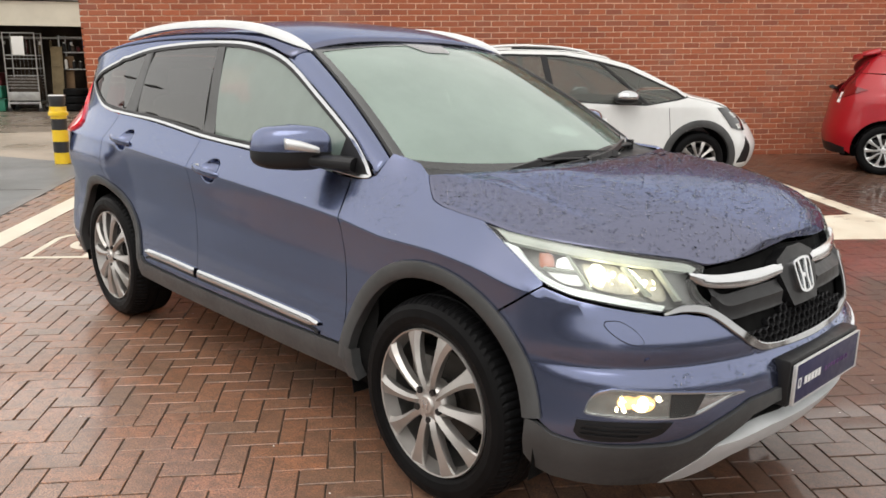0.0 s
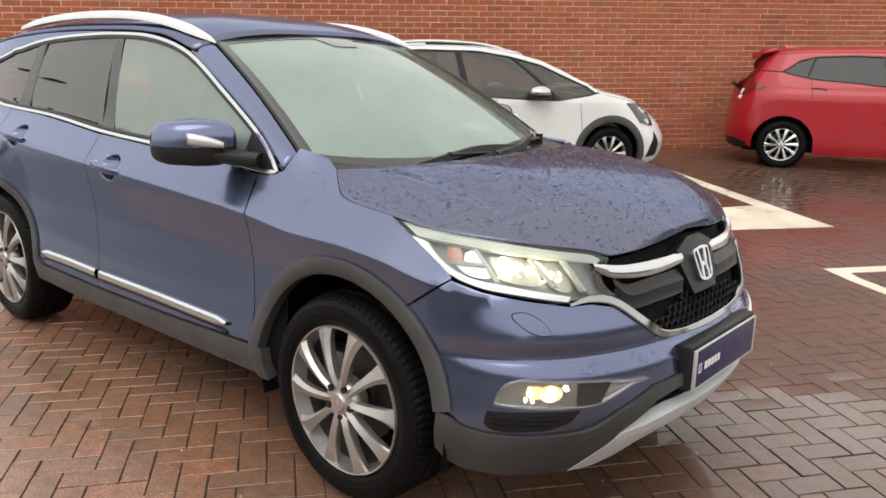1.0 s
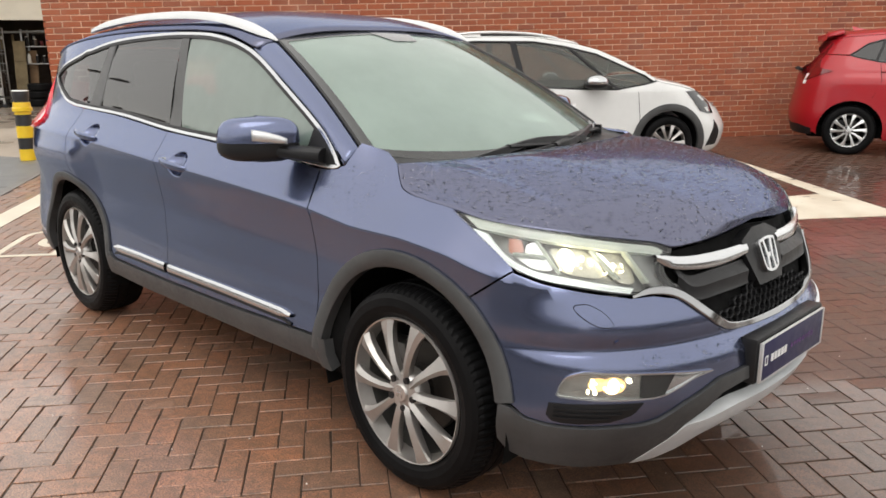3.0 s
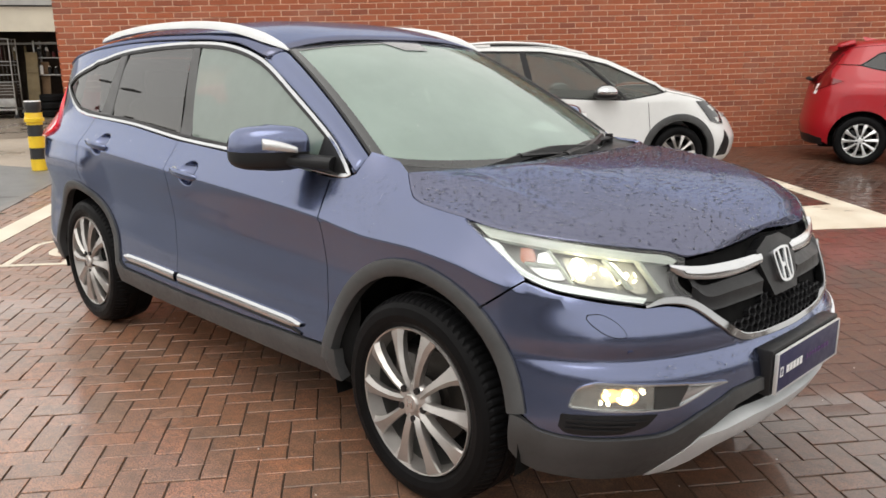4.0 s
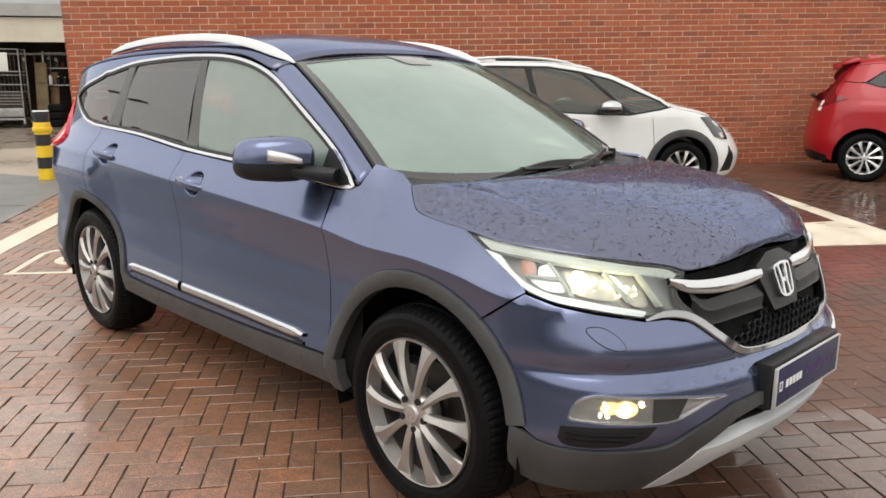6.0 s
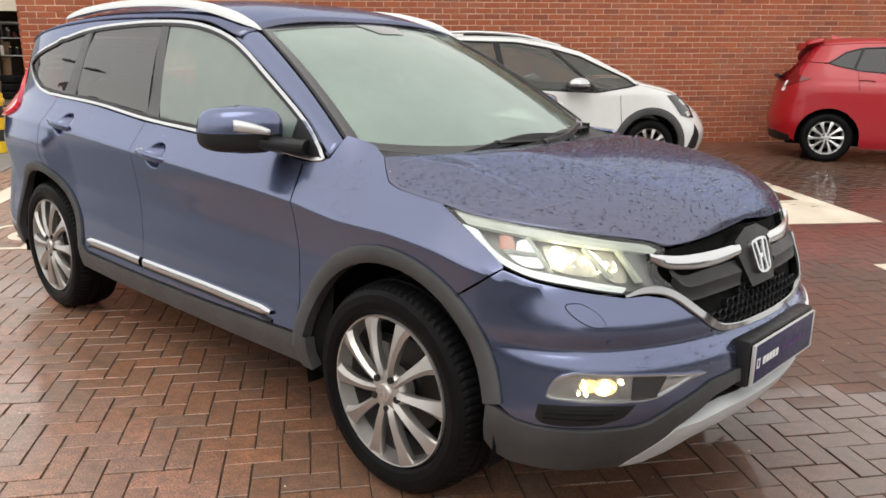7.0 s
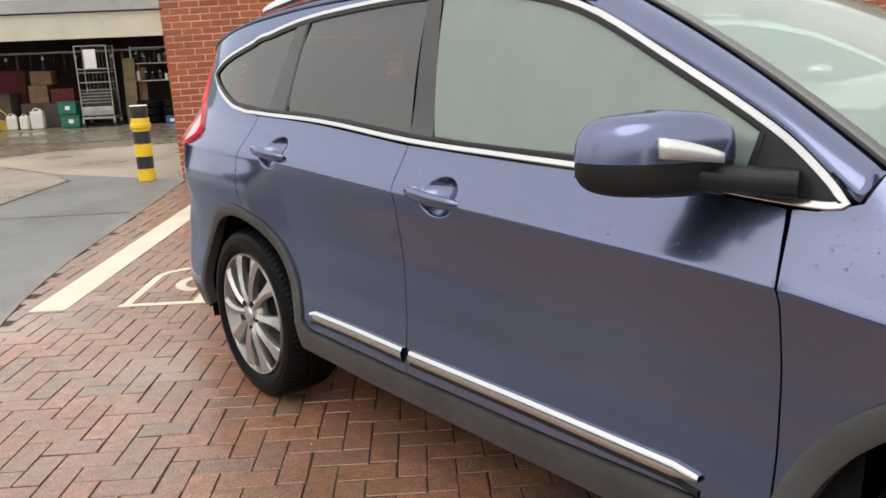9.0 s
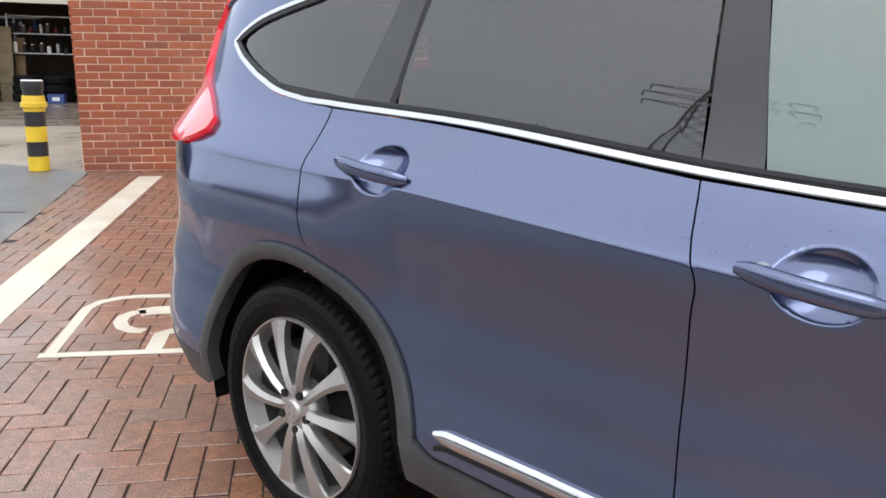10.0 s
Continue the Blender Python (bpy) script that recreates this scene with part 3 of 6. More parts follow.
    for k, (x0, x1) in enumerate(((-.26, .85), (-1.23, -.28))):
        cups[k] += [(x, crease_z(x) + d) for x in np.arange(x0, x1, .02).tolist() for d in (-.045, -.022, -.008, -.001, .003, .008, .02, .042) if math.hypot((x - HANDLES[k][0]) / .074, (crease_z(x) + d - HANDLES[k][1]) / .051) > 1.16]
    for mir in (False, True):
        d = panel("front_door", door_f, BLUE, car, mirror=mir, extra=cups[0])
        s = 1 if mir else -1
        door_handle(d, HANDLES[0], s)
        if not mir:
            x, y, z = shell(-.165, .962)
            part("lock_cylinder", rod_bm((x, y - .012, z), (x, y - .026, z), .010, 14), SILVER, d, "round key lock")
        d = panel("rear_door", door_r, BLUE, car, mirror=mir, extra=cups[1])
        door_handle(d, HANDLES[1], s)
    tl = u_at(-1.72, 1.03)
    t2 = U_TAIL + .42
    quarter = outline([(-1.267, 1.120), (-1.2545, 1.05), (-1.2445, .982), (-1.2295, .832)], ((-1.221, .812), (-1.197, .79), (-1.167, .774)), arch(-1.315, .345, RB, 72, 177),
                      [(u_at(-1.765, .365), .365), (t2, .37), (t2, .985), (u_at(-1.80, .99), .99), (tl, 1.03)],
                      ((tl - .01, 1.06), (tl - .14, 1.12), (tl - .285, 1.19), (tl - .372, 1.29), (u_at(-1.995, 1.40), 1.40)),
                      ((u_at(-1.90, 1.408), 1.410), (u_at(-1.673, 1.445), 1.445), (-1.321, 1.475), (-1.029, 1.493), (-0.724, 1.500), (-0.421, 1.499)),
                      ((-0.422, 1.495), (-0.726, 1.487), (-1.054, 1.464), (-1.344, 1.416), (-1.626, 1.357), (-1.738, 1.316), (-1.803, 1.277), (-1.750, 1.241), (-1.659, 1.198), (-1.587, 1.171), (-1.501, 1.146)))
    pair("quarter_panel", quarter, BLUE, car, extra=[(x, crease_z(x) + d) for x in np.arange(-2.0, -1.26, .02).tolist() for d in (-.045, -.022, -.008, -.001, .003, .008, .02, .042)])
    tail = outline([(t2 - .006, .37), (t2 - .006, 1.0), (t2 + .0, 1.2), (t2 + .05, 1.38), (2 * U_TAIL - t2 - .05, 1.38), (2 * U_TAIL - t2, 1.2), (2 * U_TAIL - t2 + .006, 1.0), (2 * U_TAIL - t2 + .006, .37)])
    panel("tailgate", tail, BLUE, car, step=.08)

    # rear lamps
    lamp = outline(((tl + .002, 1.032), (tl - .05, 1.008), (tl - .14, .992), (tl - .30, .990)), [(t2 + .02, 1.0), (t2 + .03, 1.22)],
                   ((tl - .42, 1.25), (tl - .42, 1.32), (u_at(-2.02, 1.40), 1.40)), ((u_at(-2.00, 1.40), 1.40), (tl - .367, 1.29), (tl - .280, 1.19), (tl - .135, 1.12), (tl - .005, 1.06)))
    pair("tail_lamp", lamp, TAILRED, car, "red rear lamp cluster", off=.016, thick=.03, step=.04)

    # front bumper, grille and lower trim
    top_b = [(1.592, .717), (1.747, .812)]
    head_low = [(1.838, .789), (1.997, .763), (2.085, .748)]
    chrome_low = [(2.157, .748), (2.237, .732), (2.32, .672), (2.41, .618), (2.5, .607), (2.623, .603), (N, .602)]
    clad_top = [(1.684, .442), (1.716, .436), (1.765, .412), (1.825, .402), (1.92, .399), (2.01, .401), (2.09, .402), (2.132, .410), (2.208, .452), (2.337, .500), (2.441, .508), (N, .510)]
    half = [*arch(1.305, .35, RF, 53, 12), *clad_top[2:], ]
    right = half
    left = [(2 * N - u, z) for u, z in reversed(half[:-1])]
    up_r = top_b + head_low + chrome_low
    bumper = panel("front_bumper", outline(right, left, [(2 * N - u, z) for u, z in top_b + head_low + chrome_low[:-1]], list(reversed(up_r))), BLUE, car, step=.03)
    # washer cap and parking sensor
    wash = outline(((1.918, .737), (1.955, .737), (1.992, .714), (2.010, .684), (1.985, .679), (1.955, .688), (1.925, .710), (1.912, .728), (1.918, .737)))
    pair("washer_cap", wash, BLUE, car, off=.004, thick=.006, step=.02)
    for mir in (False, True):
        strip("washer_gap", inset(wash, -.0022), wash, VOID, bumper, height=.0015, sink=.003, closed=True, mirror=mir)
    for s in (1, -1):
        x, y, z = shell(2.017, .633)
        n = skin_normal(shell, 2.017, .633)
        p = Vector((x, y, z))
        q = p + n * .004
        part("parking_sensor", rod_bm((p.x, s * p.y, p.z), (q.x, s * q.y, q.z), .009, 16), BLUE, bumper)
    lip_low = [(2.24, .372), (2.285, .405), (2.345, .452), (2.44, .468), (N, .472)]
    clad_bot = [(1.690, .360), (1.697, .322), (1.735, .285), (1.795, .262), (1.95, .240), (2.156, .222)]
    clad_r = clad_top + list(reversed([(2 * N - u, z) for u, z in clad_top[:-1]]))
    lo_r = clad_bot + [(2.20, .30)] + lip_low
    clad = outline([(u, z - .004) for u, z in clad_r], [(2 * N - u, z) for u, z in lo_r[:-1]], list(reversed(lo_r)))
    panel("bumper_cladding", clad, CLAD, car, off=.010, thick=.018, step=.035, label="grey plastic lower bumper trim")
    intake = outline([(2.15, .30), (2.28, .42), (2.36, .47), (2 * N - 2.36, .47), (2 * N - 2.28, .42), (2 * N - 2.15, .30)])
    panel("lower_intake", intake, VOID, car, off=-.05, thick=0, step=.05)
    for z in (.415, .44):
        a = [(2.30 + (.45 - z), z + .005)] + [(N + .2 * k, z + .005) for k in (-2, -1, 0, 1, 2)] + [(2 * N - 2.30 - (.45 - z), z + .005)]
        strip("intake_bar", a, [(u, q - .010) for u, q in a], BLACK, car, height=-.02, sink=.04)
    skid_r = [(2.150, .222), (2.20, .30), (2.246, .368), (2.34, .372), (2.46, .392), (N, .395)]
    skid_b = [(2.150, .219), (2.25, .214), (2.325, .232), (2.38, .285), (2.50, .318), (N, .326)]
    skid = outline(skid_r, [(2 * N - u, z) for u, z in reversed(skid_r[:-1])], [(2 * N - u, z) for u, z in skid_b[1:]], list(reversed(skid_b[1:-1])))
    panel("skid_plate", skid, SKID, car, off=.012, thick=.04, step=.03, label="silver painted skid plate")

    # fog lamps
    for mir in (False, True):
        bez = outline(((1.835, .489), (1.845, .522), (1.866, .547), (1.905, .560)), ((1.93, .561), (2.12, .549), (2.304, .528)), ((2.304, .524), (2.24, .516), (2.185, .497), (2.14, .481), (2.10, .476)), ((2.09, .476), (1.95, .478), (1.845, .482)))
        inner = inset(bez, .0055)
        f = strip("fog_lamp", bez, inner, CHROME, car, height=.010, closed=True, mirror=mir, label="chrome framed fog lamp, lit")
        hole = [p for p in inner if p[0] < 2.19]
        panel("lens", outline(hole), LENS, f, off=.006, thick=.0, step=.03, mirror=mir)
        panel("bowl", outline(hole), WARMBOWL, f, off=.002, thick=.0, step=.03, mirror=mir)
        dark = outline([p for p in inner if 2.045 < p[0]])
        panel("blank", dark, BLACK, f, off=.0045, thick=.0, step=.03, mirror=mir)
        x, y, z = shell(1.985, .520)
        n = skin_normal(shell, 1.985, .520)
        c = Vector((x, y, z))
        m = Matrix.Translation(c + n * .004) @ n.to_track_quat("Z", "Y").to_matrix().to_4x4()
        # two glowing ovals imitate the warm glare spread over the bowl
        bm = bmesh.new()
        bmesh.ops.create_uvsphere(bm, u_segments=20, v_segments=10, radius=.030, matrix=m @ Matrix.Diagonal((1.15, .80, .14, 1)))
        bmesh.ops.create_uvsphere(bm, u_segments=14, v_segments=8, radius=.024, matrix=Matrix.Translation(Vector(shell(1.945, .523)) - c) @ m @ Matrix.Diagonal((1.2, .8, .14, 1)))
        if mir:
            bmesh.ops.scale(bm, vec=(1, -1, 1), verts=bm.verts)
            bmesh.ops.reverse_faces(bm, faces=bm.faces)
        part("bulb", bm, FOGHALO, f, "glowing warm lamp")
        bm = bmesh.new()
        bmesh.ops.create_uvsphere(bm, u_segments=16, v_segments=8, radius=.021, matrix=Matrix.Translation(n * .0040) @ m @ Matrix.Diagonal((.75, 1.05, .14, 1)))
        if mir:
            bmesh.ops.scale(bm, vec=(1, -1, 1), verts=bm.verts)
            bmesh.ops.reverse_faces(bm, faces=bm.faces)
        part("filament", bm, FOGBEAM, f)
        sparkle("facet", f, FOGBEAM, (1.915, 2.03), (.500, .540), 13, .0034, .0078, .0085, mir, 21)
        wedge = [(2.168, .541), (2.205, .537), (2.255, .532), (2.30, .527)]
        strip("chrome_wedge", wedge, [(2.135, .484), (2.180, .499), (2.235, .514), (2.296, .523)], CHROME, f, height=.007, sink=.004, mirror=mir)
        low = outline(((1.818, .464), (1.95, .468), (2.075, .466)), ((2.07, .460), (2.045, .432), (2.0, .416)), ((1.99, .413), (1.90, .407), (1.84, .412), (1.816, .43)))
        g = panel("fog_grille", low, BLACK, car, off=.003, thick=.012, step=.03, mirror=mir, label="black ribbed lower grille")
        for k in range(3):
            zz = .424 + .013 * k
            a = [(1.835 + .03 * i, zz + .004) for i in range(6 + k)]
            strip("rib", a, [(u, q - .005) for u, q in a], BLACK, g, height=.009, sink=.004, mirror=mir)

    # headlamps
    for mir in (False, True):
        s = -1 if mir else 1
        up = [(1.495, .950), (1.613, .937), (1.817, .923), (1.99, .906), (2.168, .882), (2.241, .861)]
        inn = [(2.235, .850), (2.205, .815), (2.215, .79), (2.253, .762)]
        low = [(2.20, .758), (2.10, .756), (1.997, .772), (1.838, .798), (1.755, .818)]
        out = [(1.755, .820), (1.67, .866), (1.586, .907), (1.495, .949)]
        poly = outline(tuple(up), tuple(inn), tuple(low), tuple(out))
        lens = panel("headlamp", poly, LENS, car, off=.004, thick=.03, step=.03, mirror=mir, label="clear headlamp with lit projector")
        panel("housing", inset(poly, .004), LAMPGREY, lens, off=-.055, thick=0, step=.03, mirror=mir)
        rim = inset(poly, .010)
        strip("lamp_surround", poly, rim, BLACK, lens, height=-.010, sink=.04, closed=True, mirror=mir)

        def band(name, upper, lower, mat, label="", deep=-.006):
            up_ = [(p[0], p[1]) for p in bend([(u, z, 0) for u, z in upper], 8)]
            lo_ = [(p[0], p[1]) for p in bend([(u, z, 0) for u, z in lower], 8)]
            strip(name, up_, lo_, mat, lens, height=deep, sink=.03, mirror=mir, label=label, crown=.003)
        # frosted guide along the top, running light down the outer edge and along the foot
        band("light_guide", [(1.535, .946), (1.68, .933), (1.889, .914), (2.062, .891), (2.17, .876), (2.215, .860)], [(1.60, .915), (1.73, .907), (1.889, .893), (2.062, .871), (2.15, .858), (2.20, .850)], PALELAMP, "frosted light guide")
        band("running_light", [(1.640, .905), (1.689, .872), (1.744, .843), (1.809, .822), (1.901, .808), (2.01, .790), (2.10, .774)],
             [(1.570, .915), (1.618, .884), (1.68, .852), (1.752, .824), (1.83, .802), (1.94, .786), (2.09, .762)], DRL, "white running light strip, lit")

        def cell(name, pts, mat, off=-.035, label=""):
            return panel(name, outline(tuple(pts) + (pts[0],), step=.012), mat, lens, off=off, thick=.0, step=.025, mirror=mir, label=label)
        cell("side_reflector", [(1.708, .902), (1.748, .901), (1.764, .871), (1.721, .867)], AMBER, -.020, "amber side reflector")
        cell("turn_signal", [(1.768, .891), (1.800, .898), (1.836, .866), (1.775, .867)], REFLECTOR, -.022)
        cell("side_lamp", [(1.740, .858), (1.836, .857), (1.858, .829), (1.795, .832)], REFLECTOR, -.026)
        cell("dipped_beam", [(1.845, .890), (1.955, .884), (2.025, .812), (1.900, .824), (1.868, .853)], LITBOWL, -.040, "bright lamp bowl")
        cell("main_beam", [(1.990, .877), (2.078, .868), (2.128, .797), (2.062, .803)], LITBOWL, -.040, "bright lamp bowl")
        cell("lamp_cheek", [(2.092, .868), (2.160, .858), (2.225, .775), (2.160, .785)], LAMPGREY, -.024)

        def glow(name, u, z, ru, rz, lean, mat):
            n = skin_normal(shell, u, z)
            m = Matrix.Translation(Vector(shell(u, z)) - n * .030) @ n.to_track_quat("Z", "Y").to_matrix().to_4x4() @ Matrix.Rotation(radians(lean), 4, "Z")
            bm = bmesh.new()
            bmesh.ops.create_uvsphere(bm, u_segments=20, v_segments=10, radius=1, matrix=m @ Matrix.Diagonal((ru, rz, .010, 1)))
            if mir:
                bmesh.ops.scale(bm, vec=(1, -1, 1), verts=bm.verts)
                bmesh.ops.reverse_faces(bm, faces=bm.faces)
            part(name, bm, mat, lens)
        sparkle("facet", lens, BEAM, (1.88, 1.985), (.826, .868), 12, .003, .0075, -.030, mir, 31)
        sparkle("facet", lens, BEAM, (2.01, 2.085), (.812, .856), 9, .003, .007, -.030, mir, 33)
        glow("projector_lens", 1.900, .861, .023, .031, 24, BEAM)
        glow("projector_lens", 2.020, .846, .012, .040, 38, BEAM)
        for q in ([(1.800, .900), (1.840, .862), (1.881, .818)], [(1.972, .878), (2.014, .839), (2.056, .801)], [(2.080, .870), (2.116, .828), (2.152, .785)]):
            band("lamp_fin", [(u + .007, z) for u, z in q], [(u - .005, z) for u, z in q], PALELAMP, deep=-.012)
        band("lamp_fin", [(1.734, .866), (1.78, .866), (1.836, .864)], [(1.734, .860), (1.78, .860), (1.836, .858)], PALELAMP, deep=-.012)

    # grille
    gtop = [(2.258, .762), (2.218, .80), (2.235, .846), (2.262, .858), (2.414, .863), (2.6, .877), (N, .886)]
    glow = [(2.258, .75), (2.32, .688), (2.41, .634), (2.5, .622), (2.623, .619), (N, .618)]
    gpoly = outline(gtop, [(2 * N - u, z) for u, z in reversed(gtop[:-1])], [(2 * N - u, z) for u, z in glow[:-1]], list(reversed(glow)))
    gr = panel("grille", gpoly, VOID, car, off=-.028, thick=.02, step=.035, label="black grille with honeycomb lower mesh")
    hexes, hf = [], []
    cell = .036
    for row in range(-1, 6):
        for col in range(-13, 14):
            cu, cz = N + (col + .5 * (row % 2)) * cell, .640 + row * cell * .62
            if not (cz < .74 - .10 * abs(cu - N) / .40 and abs(cu - N) < .40 - max(0, .66 - cz) * 2.2):
                continue
            k = len(hexes)
            for rr, off in ((.555, -.006), (.475, -.003), (.47, -.026)):
                for i in range(6):
                    a = math.pi / 6 + math.pi * i / 3
                    u, z = cu + cell * rr * math.cos(a), cz + cell * rr * .72 * math.sin(a)
                    hexes.append(Vector(shell(u, z)) + skin_normal(shell, u, z) * off)
            for i in range(6):
                j = (i + 1) % 6
                hf += [(k + i, k + j, k + 6 + j, k + 6 + i), (k + 6 + i, k + 6 + j, k + 12 + j, k + 12 + i)]
    link_mesh("honeycomb", hexes, hf, BLACK, gr, smooth=False)
    for mir in (False, True):
        bar = [(p[0], p[1]) for p in bend([(2.172, .852, 0), (2.285, .836, 0), (2.44, .833, 0), (2.60, .835, 0)], 6)]
        low = [(p[0], p[1]) for p in bend([(2.176, .834, 0), (2.25, .806, 0), (2.40, .793, 0), (2.595, .802, 0)], 6)]
        strip("chrome_wing", bar, low, CHROME, gr, height=.012, sink=.03, mirror=mir, crown=.004, label="polished chrome wing bar")
        low2 = [(p[0], p[1]) for p in bend([(2.25, .76, 0), (2.30, .722, 0), (2.42, .722, 0), (2.58, .722, 0)], 6)]
        bar2 = [(u, z + .06 + .01 * i / 18) for i, (u, z) in enumerate(low2)]
        strip("grille_shoulder", [(u, min(z, .812)) for u, z in bar2], low2, BLACK, gr, height=-.002, sink=.03, mirror=mir, crown=.012)
        cl = [(p[0], p[1]) for p in bend([(2.086, .755, 0), (2.157, .771, 0), (2.245, .757, 0), (2.328, .698, 0), (2.408, .646, 0), (2.5, .627, 0), (2.623, .622, 0), (N, .621, 0)], 5)]
        cb = [(p[0], p[1]) for p in bend([(2.084, .748, 0), (2.155, .752, 0), (2.232, .734, 0), (2.315, .674, 0), (2.40, .621, 0), (2.5, .608, 0), (2.623, .604, 0), (N, .603, 0)], 5)]
        strip("chrome_chin", cl, cb, DARKCHROME, gr, height=.010, sink=.02, mirror=mir)
    sh = outline([(N - .135, .842), (N - .05, .872), (N + .05, .872), (N + .135, .842), (N + .13, .80), (N + .085, .705), (N - .085, .705), (N - .13, .80)])
    shield = panel("badge_shield", sh, BLACK, gr, off=.012, thick=.05, step=.03)
    ring = outline(((N - .050, .832), (N, .837), (N + .050, .832), (N + .059, .819), (N + .054, .774), (N + .042, .741), (N, .731), (N - .042, .741), (N - .054, .774), (N - .059, .819), (N - .050, .832)))
    badge = strip("badge_frame", ring, inset(ring, .010), CHROME, gr, height=.026, sink=-.008, closed=True, label="rounded chrome badge frame")
    for s in (-1, 1):
        a = [(N + s * .036, .828), (N + s * .023, .778), (N + s * .027, .741)]
        b = [(N + s * .019, .830), (N + s * .009, .778), (N + s * .013, .737)]
        strip("badge_bar", a, b, CHROME, badge, height=.026, sink=-.008)
    strip("badge_bar", [(N - .018, .790), (N + .018, .790)], [(N - .018, .774), (N + .018, .774)], CHROME, badge, height=.024, sink=-.008)

    # plate
    holder = part("plate_holder", box_bm(.05, .50, .142, (2.166, .01, .519), .008), BLACK, car, "black plate holder")
    holder.matrix_local = Matrix.Translation((0, 0, 0))
    pl = part("plate", box_bm(.006, .46, .118, (2.199, .01, .516), .002), PLATEBLUE, holder, "dark blue dealer plate")
    for y, w, z, h in ((.01, .46, .577, .004), (.01, .46, .455, .004)):
        part("plate_edge", box_bm(.008, w, h, (2.199, y, z), .001), SILVER, holder)
    part("plate_edge", box_bm(.010, .010, .124, (2.199, -.224, .516), .001), SILVER, holder)
    part("plate_edge", box_bm(.010, .010, .124, (2.199, .244, .516), .001), SILVER, holder)
    part("maker_mark", ring_mark(), PLATEWHITE, pl)
    for i in range(5):
        part("printed_bar", box_bm(.0012, .018, .024, (2.2028, -.150 + .024 * i, .516)), PLATEWHITE, pl)
    letters("APPROVED", .024, Matrix.Translation((2.2032, -.015, .507)) @ Matrix(((0, 0, 1, 0), (1, 0, 0, 0), (0, 1, 0, 0), (0, 0, 0, 1))), PLATELILAC, pl, spacing=1.7)

    # bonnet
    edge = [(1.147, 1.053), (1.172, 1.029), (1.206, .999), (1.234, .984), (1.31, .9685), (1.49, .957), (1.613, .941), (1.817, .927), (1.99, .910), (2.168, .886), (2.245, .866), (2.33, .867), (2.414, .871), (2.52, .879), (2.6, .886), (N, .894)]
    eb = [(p[0], p[1]) for p in bend([(u, z, 0) for u, z in edge], 5)]
    spine_z = smooth_curve([1.1, 1.25, 1.32, 1.45, 1.6, 1.8, 1.92, 2.00, 2.03, 2.06], [1.042, 1.050, 1.066, 1.079, 1.068, 1.035, .997, .954, .929, .906])
    knee_y = smooth_curve([1.2, 1.37, 1.65, 1.92, 2.02, 2.06], [.42, .37, .31, .24, .17, .12])
    rows = []
    first = Vector(shell(*eb[0])).x
    for i, (u, z) in enumerate(eb):
        b = Vector(shell(u, z))
        f = (b.x - first) / (nose_x(.90) - first)
        sx = 1.285 + (nose_x(.90) - 1.285) * f ** .95
        c = Vector((sx, 0, b.z + min(spine_z(sx) - b.z, .004 + .19 * abs(b.y))))
        row = []
        for j in range(81):
            t = j / 80
            p = b.lerp(c, t)
            p.x = b.x + (c.x - b.x) * (1 - (1 - t) ** 1.9)
            knee = min(knee_y(p.x), abs(b.y) * .8)
            q = min(1, (abs(b.y) - abs(p.y)) / max(.01, abs(b.y) - knee))
            flat = max(0, 1 - abs(p.y) / knee)
            p.z = b.z + (c.z - .005 - b.z) * (1 - (1 - q) ** 1.5) + .005 * (1 - (1 - flat) ** 2)
            # a raised shoulder that runs from the cowl and dies out half way along
            fade = max(0, 1 - f / .80)
            y = abs(p.y) - .610
            k = max(0, 1 - y / .10) if y > 0 else max(0, 1 + y / (.015 + .075 * fade))
            p.z += .027 * k * fade * min(1, f * 9) * min(1, t * 8)
            row.append(p)
        rows.append(row + [Vector((p.x, -p.y, p.z)) for p in reversed(row[:-1])])
    # ease the nose of the panel, where the flanks run together
    for _ in range(14):
        heights = [[p.z for p in r] for r in rows]
        for i in range(len(rows) * 5 // 9, len(rows) - 1):
            k = .5 * min(1, (i - len(rows) * 5 / 9) / 8)
            for j in range(1, len(rows[0]) - 1):
                mean = (heights[i - 1][j] + heights[i + 1][j] + heights[i][j - 1] + heights[i][j + 1]) / 4
                rows[i][j].z = heights[i][j] + (mean - heights[i][j]) * k
    hood = grid_part("bonnet", rows, BLUE_WET, car, "bonnet covered in rain beads", thick=.015, flip=True)
    hood_back = rows[0]
    rain_beads(hood, on_rows(rows), 7000, .0015, .0044, 3)

    # windscreen, its pillars and the roof
    def screen(s, t, off=0.0):
        """s from -1 to 1 across, t from 0 at the foot to 1 at the top."""
        yb, yt = .690 * s, .545 * s
        k = max(0, 1 - s * s)
        lo = Vector((.958 + .215 * k ** .8, yb, 1.084 - .064 * k ** .5))
        hi = Vector((.262 - .0 * k, yt, 1.455 + .037 * k))
        p = lo.lerp(hi, t)
        p += Vector((.45, 0, .89)) * (.050 * 4 * t * (1 - t) * (.35 + .65 * k) + off)
        return p
    S = [-1 + i / 12 for i in range(25)]
    def wiped(t):
        return .70 - .05 * t - .05 * math.sin(math.pi * t)
    rows = [[screen(-1 + (1 + wiped(t / 14)) * i / 24, t / 14) for i in range(25)] for t in range(15)]
    ws_rows = rows
    ws = grid_part("windscreen", rows, SCREEN, car, "wet misted windscreen with dark border")
    rows = [[screen(wiped(t / 14) + (1 - wiped(t / 14)) * i / 6, t / 14) for i in range(7)] for t in range(15)]
